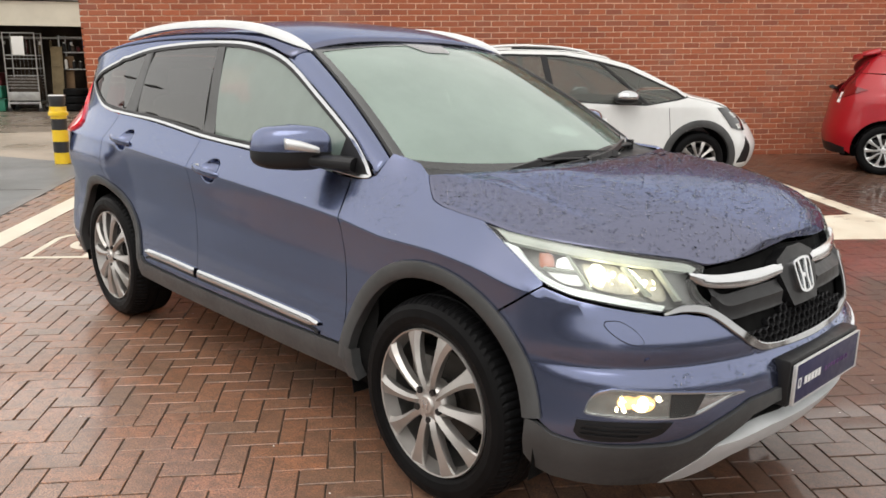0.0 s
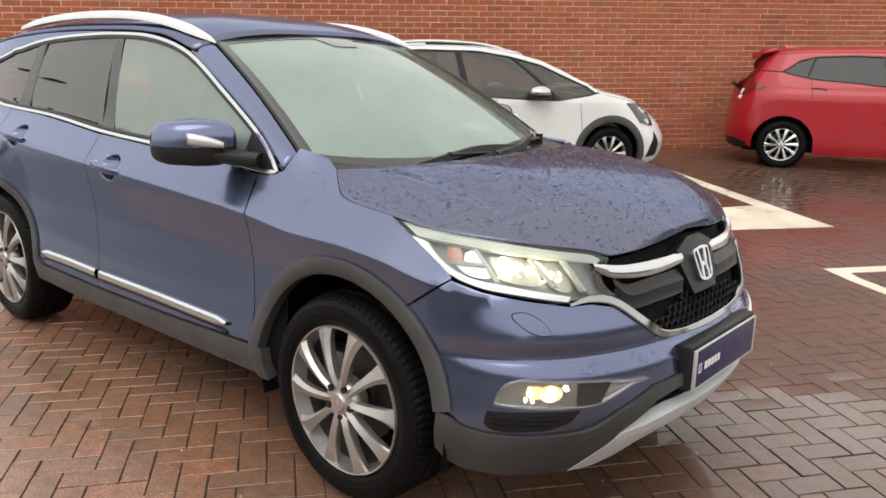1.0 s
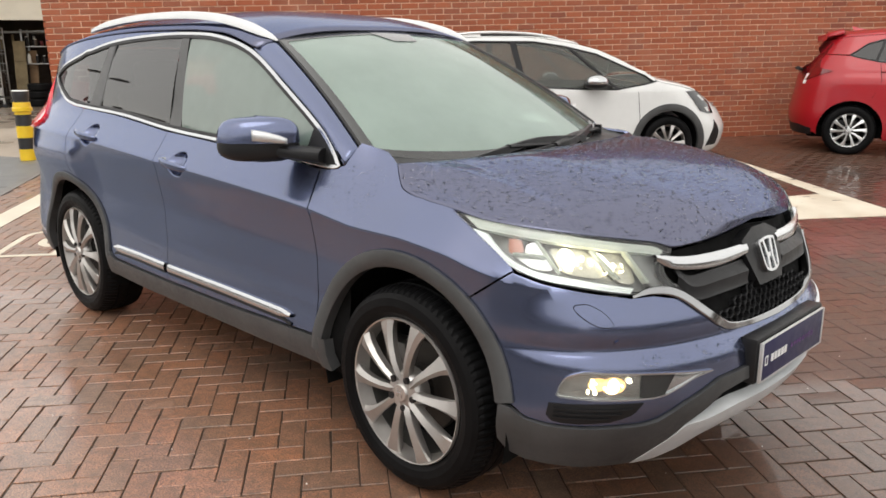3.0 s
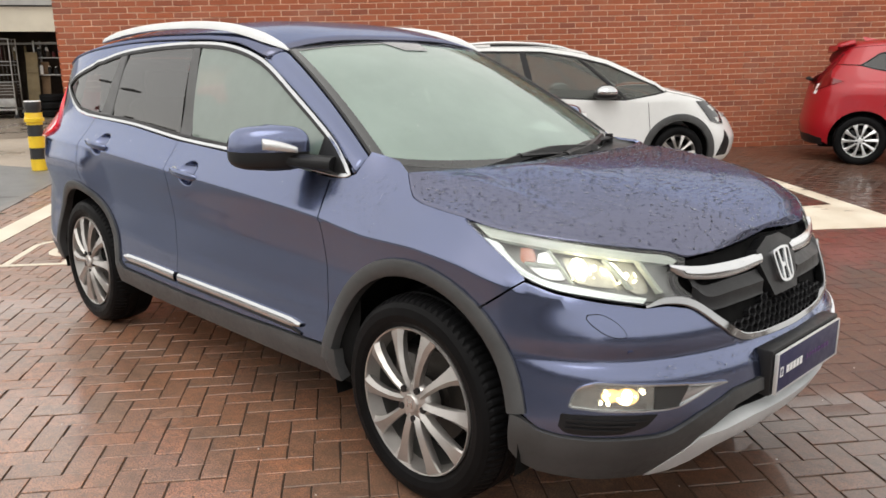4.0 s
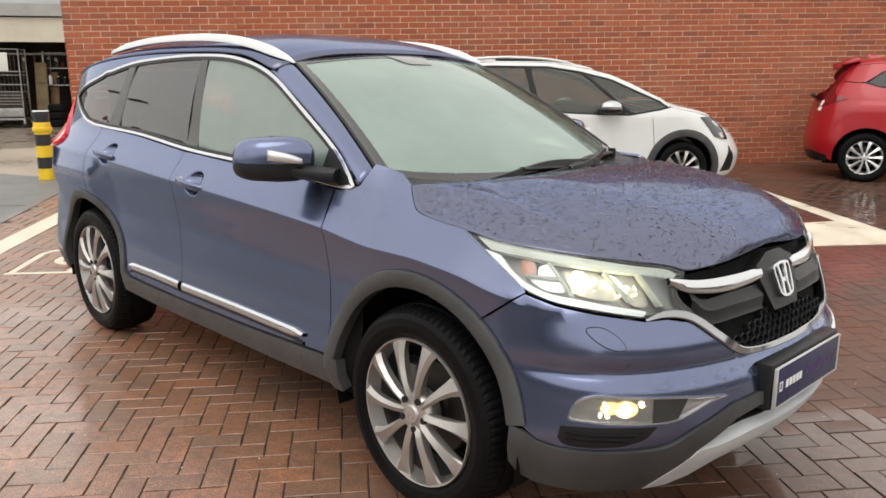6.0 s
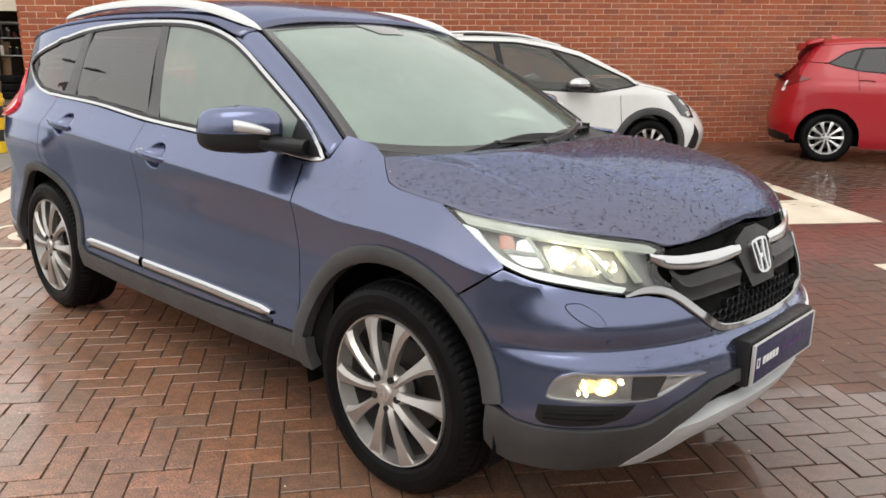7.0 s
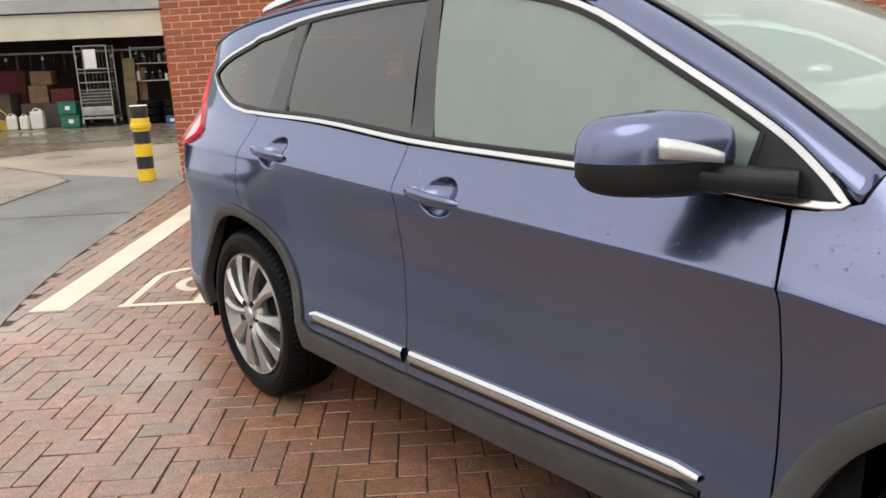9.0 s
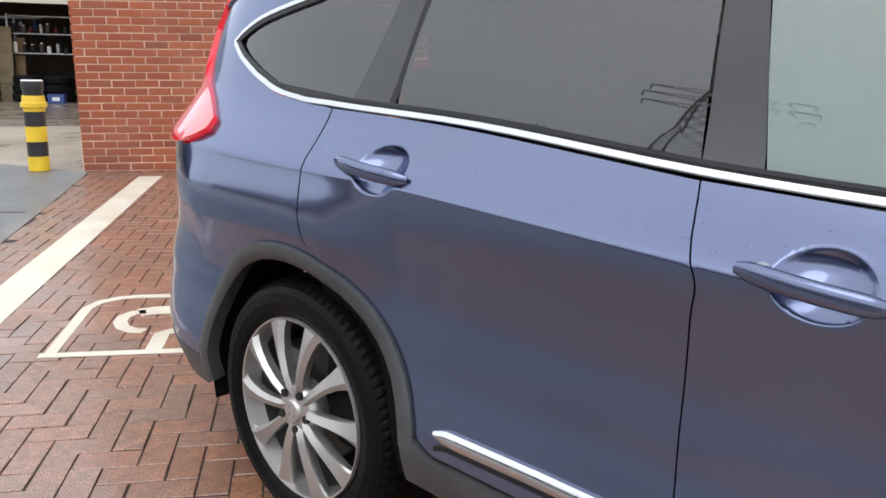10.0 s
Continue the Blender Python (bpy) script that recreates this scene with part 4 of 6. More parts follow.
    rain_beads(ws, on_rows([[Vector(p) for p in r[:-1]] for r in ws_rows]), 420, .0010, .0022, 11)
    rain_beads(ws, on_rows([[Vector(p) for p in r[:4]] for r in rows], .3), 700, .0012, .0034, 12)
    grid_part("unwiped_band", rows, SCREEN_WET, ws, "darker streak of glass the wipers miss, thick with drops")
    for a, b in ((.0, .045), (.955, 1.0)):
        grid_part("screen_border", [[screen(s, a + (b - a) * t / 3, .0025) for s in S] for t in range(4)], FRIT, ws)
    for sgn in (-1, 1):
        grid_part("screen_border", [[screen(sgn * (1 - .060 * k / 3), t / 14, .003) for k in range(4)] for t in range(15)], FRIT, ws)
    grid_part("sensor_patch", [[screen(.06 + (.22 - .10 * t / 4) * k / 4, .99 - .13 * t / 4, .004) for k in range(-4, 5)] for t in range(5)], FRIT, ws, "dotted dark patch round the rain sensor")
    cowl = [[Vector((p.x - .0, p.y, p.z - .012)) for p in hood_back]]
    m = len(hood_back)
    foot = [screen(-1 + 2 * j / (m - 1), .015, -.004) for j in range(m)]
    cowl.append([a.lerp(b, .5) - Vector((0, 0, .012)) for a, b in zip(cowl[0], foot)])
    cowl.append(foot)
    grid_part("cowl_panel", cowl, BLACK, car, "black plastic cowl under the windscreen")
    trim_front = bend([(0.940, 1.033, 0), (0.879, 1.082, 0), (0.763, 1.164, 0), (0.526, 1.286, 0), (0.375, 1.357, 0), (0.236, 1.420, 0)], 5)
    for sgn in (False, True):
        rows = []
        k = len(trim_front)
        for i, q in enumerate(trim_front):
            a = Vector(shell(q.x, q.y))
            b = screen(-1, min(1, (i / (k - 1)) ** .96))
            n = Vector((.3, -.75, .5)).normalized()
            rows.append([a.lerp(b, t / 6) + n * .014 * 4 * (t / 6) * (1 - t / 6) for t in range(7)])
        grid_part("windscreen_pillar", flipped(rows) if sgn else rows, BLUE, car, "", thick=.012, flip=sgn)
        seal = [screen(1 if sgn else -1, t / 14, .003) for t in range(15)]
        part("screen_seal", sweep(seal, oval(.007, .004, 8)), BLACK, ws)
    edge_z = smooth_curve([-2.05, -1.85, -1.6, -1.3, -1.0, -.7, -.347, -.033, .262], [1.36, 1.402, 1.447, 1.477, 1.494, 1.502, 1.5, 1.484, 1.418])
    top_z = smooth_curve([-2.1, -1.9, -1.5, -.9, -.4, -.1, .1, .262], [1.43, 1.475, 1.54, 1.585, 1.588, 1.57, 1.538, 1.492])
    rows = []
    for i in range(41):
        x = .262 - (2.07 + .262) * i / 40
        e = Vector(shell(u_at(x, edge_z(x)), edge_z(x)))
        tz = top_z(x)
        row = []
        for j in range(17):
            v = (1 - (j / 16)) ** 1.6
            y = e.y * v
            row.append(Vector((x, y, e.z + (tz - e.z) * (1 - v ** 3.3))))
        rows.append(row + [Vector((p.x, -p.y, p.z)) for p in reversed(row[:-1])])
    roof = grid_part("roof", rows, BLUE_WET, car, "wet dark blue roof", thick=.012, flip=True)
    rain_beads(roof, on_rows(rows), 1500, .0016, .0042, 5)
    rain_beads(car, on_skin(-1.2, .80, lambda u: crease_z(u) + .01, lambda u: crease_z(u) + .09), 260, .0010, .0024, 7)
    rain_beads(car, on_skin(.90, 1.14, lambda u: crease_z(u) + .01, lambda u: 1.04), 160, .0012, .0028, 8)
    rain_beads(bumper, on_skin(2.05, 2 * N - 2.05, .545, .60), 420, .0014, .0036, 9)
    sp = [[Vector((-1.98 - .10 * t, y, 1.428 - .03 * t - .05 * (y / .7) ** 2 - (.03 if t > .9 else 0))) for y in (-.5, -.3, 0, .3, .5)] for t in (0, .5, 1)]
    grid_part("rear_spoiler", sp, BLUE, car, thick=.02)

    # roof rails
    for s in (-1, 1):
        path = bend([(.285, s * 0.557, 1.452), (.22, s * 0.562, 1.478), (.06, s * 0.566, 1.520), (-.16, s * 0.568, 1.555), (-.45, s * 0.570, 1.573), (-.85, s * 0.572, 1.574), (-1.2, s * 0.572, 1.556), (-1.45, s * .57, 1.528), (-1.52, s * 0.568, 1.512)], 6)
        k = len(path)
        part("roof_rail", sweep(path, [(-.024, -.016), (.024, -.016), (.023, -.004), (.016, .012), (.005, .017), (-.005, .017), (-.016, .012), (-.023, -.004)], scale=[min(1, .15 + 4.2 * min(i, k - 1 - i) / k) for i in range(k)]), SILVER, car, "satin silver roof rail")

    # side windows
    win = outline(((0.929, 1.030), (0.879, 1.079), (0.763, 1.160), (0.526, 1.282), (0.236, 1.416), (-0.053, 1.479), (-0.368, 1.495), (-0.726, 1.487), (-1.054, 1.464), (-1.344, 1.416), (-1.626, 1.357), (-1.738, 1.316), (-1.796, 1.277)),
                  ((-1.787, 1.264), (-1.727, 1.228), (-1.649, 1.194), (-1.587, 1.171), (-1.470, 1.139), (-1.243, 1.122), (-0.805, 1.106), (-0.312, 1.067), (0.088, 1.052), (0.506, 1.039), (0.774, 1.022), (0.879, 1.017), (0.917, 1.021)), step=.03)
    inn = inset(win, .0145)
    zt = smooth_curve([-1.746, -1.632, -1.355, -1.060, -0.731, -0.372, -0.056, 0.233, 0.524, 0.763, 0.915], [1.278, 1.333, 1.393, 1.441, 1.464, 1.472, 1.456, 1.393, 1.258, 1.137, 1.047])
    zb = smooth_curve([-1.746, -1.616, -1.469, -1.243, -0.805, -0.313, 0.507, 0.775, 0.914], [1.278, 1.205, 1.162, 1.145, 1.128, 1.089, 1.062, 1.044, 1.042])

    def pane(x0t, x0b, x1t, x1b, n=16):
        """A pane between two leaning posts."""
        lo = [(x0b + (x1b - x0b) * i / n, zb(x0b + (x1b - x0b) * i / n)) for i in range(n + 1)]
        hi = [(x0t + (x1t - x0t) * i / n, zt(x0t + (x1t - x0t) * i / n)) for i in range(n + 1)]
        return outline(lo, list(reversed(hi)))
    def glass_skin(u, z):
        """The panes run nearly straight from the belt to the roof edge, with a slight bow."""
        if u < -1.30:
            return shell(u, z)
        lo, hi = zb(u), zt(u)
        if hi - lo < .06:
            return shell(u, z)
        f = min(1, max(0, (z - lo) / (hi - lo)))
        y0, y1 = half_width(u, lo), half_width(u, hi)
        k = min(1, (hi - lo - .06) / .1) * min(1, (u + 1.30) / .2)
        y = y0 + (y1 - y0) * f + .010 * 4 * f * (1 - f)
        return (u, -(y * k + half_width(u, z) * (1 - k)), z)
    for mir in (False, True):
        fr = strip("window_frame", win, inn, CHROME, car, height=.006, sink=.006, closed=True, mirror=mir, label="bright chrome strip round the side windows")
        panel("pillar_lining", outline([(-1.66, 1.16), (-1.66, 1.42), (tl - .40, 1.42), (tl - .40, 1.0), (-1.5, 1.0), (-1.45, 1.12)]), VOID, car, off=-.05, thick=.0, step=.06, mirror=mir)
        strip("window_seal", inn, inset(win, .027), BLACK, fr, height=.003, sink=.010, closed=True, mirror=mir)
        panel("front_side_window", pane(-.294, -.219, .885, .89), SIDE_FAR if mir else SIDE, car, skin=glass_skin, off=-.004, thick=.0, mirror=mir, label="misted clear side window")
        panel("rear_side_window", pane(-.998, -1.058, -.364, -.329), PRIVACY, car, skin=glass_skin, off=-.004, thick=.0, mirror=mir, label="dark tinted rear side window")
        panel("quarter_window", pane(-1.725, -1.725, -1.084, -1.205), PRIVACY, car, off=-.004, thick=.0, mirror=mir, label="dark tinted quarter window")
        panel("door_post", pane(-.360, -.325, -.298, -.222, 6), TRIMDARK, car, off=.001, thick=.008, mirror=mir)
        panel("window_divider", pane(-1.082, -1.203, -1.016, -1.078, 6), TRIMDARK, car, off=.001, thick=.008, mirror=mir)
        panel("window_seal", pane(-1.016, -1.078, -.998, -1.058, 3), BLACK, fr, off=.002, thick=.008, mirror=mir)
        panel("mirror_corner", outline([(0.914, 1.043), (0.900, 1.068), (0.754, 1.142), (0.738, 1.049)]), BLACK, car, off=.004, thick=.01, mirror=mir)
        q = [(x, zb(x) - .001) for x in (-1.5, -1.2, -.9, -.6, -.3, 0, .3, .6, .9)]
        strip("window_seal", [(u, z + .004) for u, z in q], [(u, z - .004) for u, z in q], BLACK, fr, height=.004, mirror=mir)
        g = [(0.736, 1.048), (0.752, 1.143)]
        strip("window_seal", g, [(u - .012, z) for u, z in g], BLACK, fr, height=.004, mirror=mir)

    # sills, arches and mouldings
    for mir in (False, True):
        sill = outline([(-.90, .320), (-.5, .310), (.5, .316), (.93, .326), (.935, .36), (.90, .405)], [(.862, .423), (.3, .403), (-.27, .396), (-.81, .398)], [(-.85, .412), (-.885, .435), (-.91, .40)])
        panel("sill_cladding", sill, CLAD, car, off=.010, thick=.03, mirror=mir, label="grey plastic sill trim")
        for cx, cz, ro, ri, a0, a1 in ((1.305, .35, .461, .405, 12, 176), (-1.315, .345, .449, .404, 8, 186)):
            o, i = arch(cx, cz, ro, a0, a1), arch(cx, cz, ri, a0, a1)
            strip("arch_trim", o, i, CLAD, car, height=.012, sink=.03, mirror=mir, crown=.003, label="grey plastic wheel arch trim")
        foot_o = [(.862, .43), (.868, .365), (.884, .318)]
        strip("arch_foot", foot_o, [(u + .062, z - .005) for u, z in foot_o], CLAD, car, height=.014, sink=.03, mirror=mir)
        for x0, x1, round_end in ((-.243, .716, 1), (-.812, -.278, -1)):
            top = [(x0 + (x1 - x0) * k / 16, .481 - .005 * abs(k / 16 - .5)) for k in range(17)]
            bot = [(u, z - .034) for u, z in top]
            if round_end > 0:
                top[-1], bot[-1] = (x1, .470), (x1, .456)
            else:
                top[0], bot[0] = (x0, .470), (x0, .456)
            md = strip("side_moulding", top, bot, CHROME, car, height=.012, sink=.004, mirror=mir, crown=.003, label="chrome door moulding")
            strip("moulding_base", [(u, z - .034) for u, z in top], [(u, z - .046) for u, z in top], BLACK, md, height=.006, sink=.004, mirror=mir)
    rb = outline([(u_at(-1.745, .362), .362), (t2, .366), (t2, .26), (u_at(-1.78, .27), .27), (u_at(-1.72, .34), .34)])
    pair("rear_cladding", rb, CLAD, car, off=.004, thick=.03)

    # door mirrors
    for s in (-1, 1):
        build_mirror(car, s)

    # wipers
    build_wiper(car, screen, [(-.56, -.045), (-.22, .02), (.10, .045), (.55, .0)], (.50, -.02))
    build_wiper(car, screen, [(-.20, -.02), (.15, .0), (.45, .012), (.80, .03)], (.88, .02))

    # cabin
    grid_part("dashboard", [[(1.05, y, 1.03 - .03 * abs(y)) for y in (-.66, -.3, 0, .3, .66)], [(.72, y, 1.02) for y in (-.66, -.3, 0, .3, .66)], [(.52, y, .97) for y in (-.66, -.3, 0, .3, .66)], [(.48, y, .6) for y in (-.66, -.3, 0, .3, .66)]], BLACK, car, thick=.02)
    for y in (-.37, .37):
        for x, k in ((-.12, 1), (-.98, .95)):
            seat = part("seat", box_bm(.50, .50, .18, (x + .2, y, .62), .06, 3), FABRIC, car, "grey seat")
            part("backrest", box_bm(.15, .48, .60, (x - .09, y, .93), .06, 3, Matrix.Rotation(radians(-14), 4, "Y")), FABRIC, seat)
            part("headrest", box_bm(.10, .26, .17, (x - .19, y, 1.28), .045, 3, Matrix.Rotation(radians(-10), 4, "Y")), FABRIC, seat)
    bm = bmesh.new()
    vs, fs = [], []
    for i in range(28):
        a = 2 * math.pi * i / 28
        for j in range(8):
            b = 2 * math.pi * j / 8
            r = .18 + .014 * math.cos(b)
            vs.append((r * math.sin(a) * .35 + .42, -.37 + r * math.cos(a), 1.0 + r * math.sin(a) * .93 + .014 * math.sin(b)))
    for i in range(28):
        for j in range(8):
            fs.append((i * 8 + j, ((i + 1) % 28) * 8 + j, ((i + 1) % 28) * 8 + (j + 1) % 8, i * 8 + (j + 1) % 8))
    bm.free()
    part("steering_wheel", bm_from(vs, fs), BLACK, car)
    part("interior_mirror", box_bm(.03, .22, .06, (.33, 0, 1.40), .014), BLACK, car)
    part("cabin_floor", box_bm(2.6, 1.5, .05, (-.4, 0, .55), .01), VOID, car)
    part("headlining", box_bm(1.5, 1.05, .02, (-.7, 0, 1.50), .008), FABRIC, car)

    # wheels
    for x in (1.312, -1.318):
        build_wheel((x, -.818, .345), .345, .243, car, 10, "ten-spoke machined alloy wheel")
        build_wheel((x, .818, .345), .345, .243, car, 10, "ten-spoke machined alloy wheel", flip=True)
    return car


def ring_mark():
    bm = box_bm(.0012, .004, .030, (2.2028, -.200, .516))
    for y, h, z in ((-.184, .030, .516),):
        box_bm(.0012, .004, h, (2.2028, y, z), bm=bm)
    box_bm(.0012, .014, .004, (2.2028, -.192, .529), bm=bm)
    box_bm(.0012, .014, .004, (2.2028, -.192, .503), bm=bm)
    return bm


def letters(text, size, m, material, parent, spacing=1.0):
    cu = bpy.data.curves.new("lettering", "FONT")
    cu.body, cu.size, cu.extrude, cu.space_character = text, size, .0006, spacing
    tmp = new("lettering", cu)
    bpy.context.view_layer.update()
    me = bpy.data.meshes.new_from_object(tmp.evaluated_get(bpy.context.evaluated_depsgraph_get()))
    bpy.data.objects.remove(tmp)
    me.materials.clear()
    me.materials.append(material)
    ob = new("lettering", me)
    ob.parent = parent
    ob.matrix_local = m
    return ob


def door_handle(door, at, s):
    """A grip bar across a scooped cup."""
    hx, hz = at
    pts = []
    for t in range(13):
        f = t / 12
        x = hx - .118 + .212 * f
        y = .866 + .012 * math.sin(math.pi * min(1, f * 1.1)) - (.012 if f > .95 else 0)
        z = hz + .010 - .020 * f
        pts.append((x, s * y, z))
    k = len(pts)
    sc = [.62 + .38 * min(1, 4 * min(i, k - 1 - i) / k + .35) for i in range(k)]
    sc[0] = sc[-1] = .55
    return part("door_handle", sweep(pts, oval(.011, .017, 14, .85), scale=sc), BLUE, door)


def build_mirror(car, s):
    """A door mirror: painted cap over a black foot, with a clear turn lamp in its face."""
    root = new("door_mirror")
    root.parent = car
    tagged(root, "body-coloured door mirror with turn lamp")
    c = Vector((.605, s * .887, 1.108))
    n, m, SWEEP = 26, 14, .60

    def body(z0, z1, grow=1.0):
        vs, fs = [], []
        for j in range(m + 1):
            w = z0 + (z1 - z0) * j / m
            for i in range(n):
                a = 2 * math.pi * i / n
                k = max(0, 1 - abs(w) ** 3.2) ** (1 / 3.2)
                ca, sa = math.cos(a), math.sin(a)
                y = math.copysign(abs(ca) ** .62, ca) * .118 * k * grow
                x = math.copysign(abs(sa) ** .72, sa) * (.085 if sa > 0 else .055) * k * grow
                taper = 1 - .20 * (w + 1) * (y / .118 > 0) * .5
                vs.append(c + Vector((x - SWEEP * y, s * y * taper, w * .080 * (1 + .04 * (y < 0)) * grow)))
        for j in range(m):
            fs += [(j * n + i, j * n + (i + 1) % n, (j + 1) * n + (i + 1) % n, (j + 1) * n + i) for i in range(n)]
        fs += [tuple(range(n)), tuple(m * n + i for i in range(n))]
        return bm_from(vs, fs)
    part("cap", body(-.12, .999), BLUE, root)
    part("base", body(-.999, -.15, .985), BLACK, root, "black lower shell")
    part("joint", body(-.16, -.11, .965), BLACK, root)
    rows = []
    for k in range(9):
        f = k / 8
        y = .050 - .100 * f
        x = .090 - SWEEP * y - 2.2 * max(0, y) ** 2 - 1.2 * min(0, y) ** 2
        h = .036 - .018 * f * f
        rows.append([c + Vector((x + .004, s * y, .003 - .014 * f + h * v)) for v in (0, .5, 1)])
    ob = grid_part("turn_lamp", rows, SILVER, root, "clear turn lamp strip")
    so = ob.modifiers.new("thickness", "SOLIDIFY")
    so.thickness, so.offset = .026, 0
    arm = bend([(c.x + .055, c.y - s * .060, 1.070), (.75, s * .795, 1.062), (.83, s * .755, 1.058)], 5)
    part("arm", sweep(arm, oval(.05, .026, 14, .8)), BLACK, root, "black mirror arm")
    gl = [c + Vector((-.0575 - SWEEP * y, s * y, z)) for y, z in ((-.085, -.042), (.085, -.042), (.075, .044), (-.085, .046))]
    link_mesh("mirror_glass", gl, [(0, 1, 2, 3)], CHROME, root)


def build_wiper(car, screen, line, pivot):
    pts = [screen(s, t, .022) for s, t in line]
    blade = part("wiper", sweep(bend(pts, 6), [(-.011, -.012), (.011, -.012), (.007, .012), (-.007, .012)]), BLACK, car, "black windscreen wiper")
    p = screen(*pivot, .006)
    mid = pts[1]
    part("wiper_arm", sweep(bend([p - Vector((-.03, 0, .0)), p.lerp(mid, .5) + Vector((0, 0, .012)), mid + Vector((0, 0, .008))], 5), oval(.015, .009, 8)), BLACK, blade)
    part("wiper_pivot", rod_bm(p - Vector((-.03, 0, .02)), p + Vector((.03, 0, .018)), .017, 14), BLACK, blade)


suv = build_suv()

# ---- the two compact cars by the wall ----
def make_skin(nose, tail, width, ends=1.0):
    """The skin of a smaller car: (u, z) to a place, and the run u at which it reaches x."""
    fu = np.concatenate([[0], np.cumsum(np.hypot(np.diff((2.0 - ends) * np.sqrt(np.abs(np.cos(ARC)))), np.diff(.84 * np.sin(ARC))))])
    end = ends + float(fu[-1])

    def skin(u, z):
        side, sg = -1, 1
        if u < 0:
            u, sg = -u, -1
        if u > end:
            u, side = 2 * end - u, 1
        x, s = u, 1
        if u > ends:
            a = float(np.interp(u - ends, fu, ARC))
            lim = nose(z) if sg > 0 else -tail(z)
            x, s = ends + (lim - ends) * math.sqrt(max(0, math.cos(a))), math.sin(a)
        return (sg * x, side * width(z) * s, z)

    def run(x, z):
        sg = 1 if x > 0 else -1
        x = abs(x)
        if x <= ends:
            return sg * x
        lim = nose(z) if sg > 0 else -tail(z)
        c = min(1, (x - ends) / (lim - ends))
        return sg * (ends + float(np.interp(-math.acos(c * c), -ARC, fu)))
    return skin, run, end


def build_compact(at, label, body, rugged):
    car = thing("hatchback_car", at, label, "car")
    width = smooth_curve([.15, .3, .5, .75, .90, 1.0, 1.2, 1.45, 1.6], [.80, .845, .855, .85, .845, .815, .745, .64, .56])
    if rugged:
        nose = smooth_curve([.15, .25, .45, .6, .75, .9, 1.0], [2.08, 2.22, 2.27, 2.20, 2.07, 1.88, 1.70])
        tail = smooth_curve([.15, .3, .6, 1.0, 1.3, 1.5], [-1.95, -2.0, -2.03, -1.98, -1.85, -1.66])
    else:
        nose = smooth_curve([.15, .25, .45, .6, .75, .9, 1.0], [1.93, 2.0, 2.03, 2.02, 1.97, 1.84, 1.70])
        tail = smooth_curve([.15, .3, .5, .7, 1.05, 1.29, 1.48], [-1.90, -1.96, -2.0, -1.97, -1.90, -1.74, -1.60])
    skin, run, end = make_skin(nose, tail, width)

    def P(*pts):
        return [(run(x, z), z) for x, z in pts]

    def ring(cx, r, a0, a1, n=16):
        return P(*[(cx + r * math.cos(radians(a0 + (a1 - a0) * i / n)), .31 + r * math.sin(radians(a0 + (a1 - a0) * i / n))) for i in range(n + 1)])
    k = dict(skin=skin)
    R = .372
    FX = 1.32 if rugged else 1.265
    if rugged:
        belt = [(1.12, .985), (.67, .905), (.30, .915), (-.02, .93), (-.49, .955), (-1.2, 1.02), (-1.6, 1.09)]
        top = [(1.12, 1.0), (.80, 1.16), (.48, 1.30), (.12, 1.385), (-.23, 1.435), (-.88, 1.44), (-1.3, 1.39), (-1.6, 1.28)]
        edge = smooth_curve([-1.85, -1.6, -1.3, -.88, -.3, .12, .48, .8, 1.15], [1.30, 1.37, 1.43, 1.475, 1.475, 1.425, 1.345, 1.205, 1.02])
        crown, hood_top = .055, P((1.90, .70), (1.83, .76), (1.66, .875), (1.45, .935), (1.15, .995))
    else:
        belt = [(1.12, .985), (.55, .99), (-.10, 1.06), (-.50, 1.10), (-.93, 1.13), (-1.20, 1.18), (-1.345, 1.22)]
        top = [(1.12, 1.0), (.80, 1.18), (.48, 1.32), (.12, 1.41), (-.15, 1.435), (-.55, 1.445), (-.95, 1.425), (-1.16, 1.37), (-1.345, 1.235)]
        edge = smooth_curve([-1.72, -1.5, -1.24, -.88, -.3, .12, .48, .8, 1.15], [1.38, 1.43, 1.455, 1.475, 1.48, 1.455, 1.37, 1.22, 1.02])
        crown, hood_top = .075, P((1.90, .70), (1.83, .76), (1.66, .875), (1.45, .935), (1.15, .995))
    back = -1.70 if rugged else -1.62
    for mir in (False, True):
        low = outline(P((-1.85, .27), (-1.67, .27)), ring(-1.265, R, 190, -8), P((-.88, .20), (.88, .20)), ring(FX, R, 188, -10), P((FX + .395, .20), (1.93, .20)),
                      [(end, .22), (end, .70)], hood_top, P(*belt), P((back - .06, belt[-1][1] + .02)), P((-1.93, 1.0)) if rugged else P((-1.78, 1.12)), [(-end, 1.0), (-end, .30)])
        side = panel("body_side", low, body, car, thick=.01, step=.05, mirror=mir, **k)
        up = outline(P(*top), P((back - .06, belt[-1][1] + .03)), P((back - .10, edge(back - .1))), P(*[(x, edge(x)) for x in np.linspace(back, 1.15, 14).tolist()]))
        panel("roof_side", up, body, car, thick=.01, step=.05, mirror=mir, **k)
        dlo = outline(P(*belt), list(reversed(P(*top))))
        win = panel("side_window", dlo, DARKGLASS if not rugged else SIDE2, car, off=-.006, thick=.0, step=.06, mirror=mir, **k)
        rim_o, rim_i = dlo, inset(dlo, .016)
        strip("window_seal", rim_o, rim_i, BLACK, win, height=.003, sink=.01, closed=True, mirror=mir, skin=skin)
        posts = [((-.49, 1.43), (-.40, .95), .07), ((.14, 1.37), (.68, .91), .045)] if rugged else [((-.20, 1.43), (-.12, 1.065), .08), ((-.98, 1.42), (-1.06, 1.155), .03), ((.36, 1.34), (.48, .99), .05)]
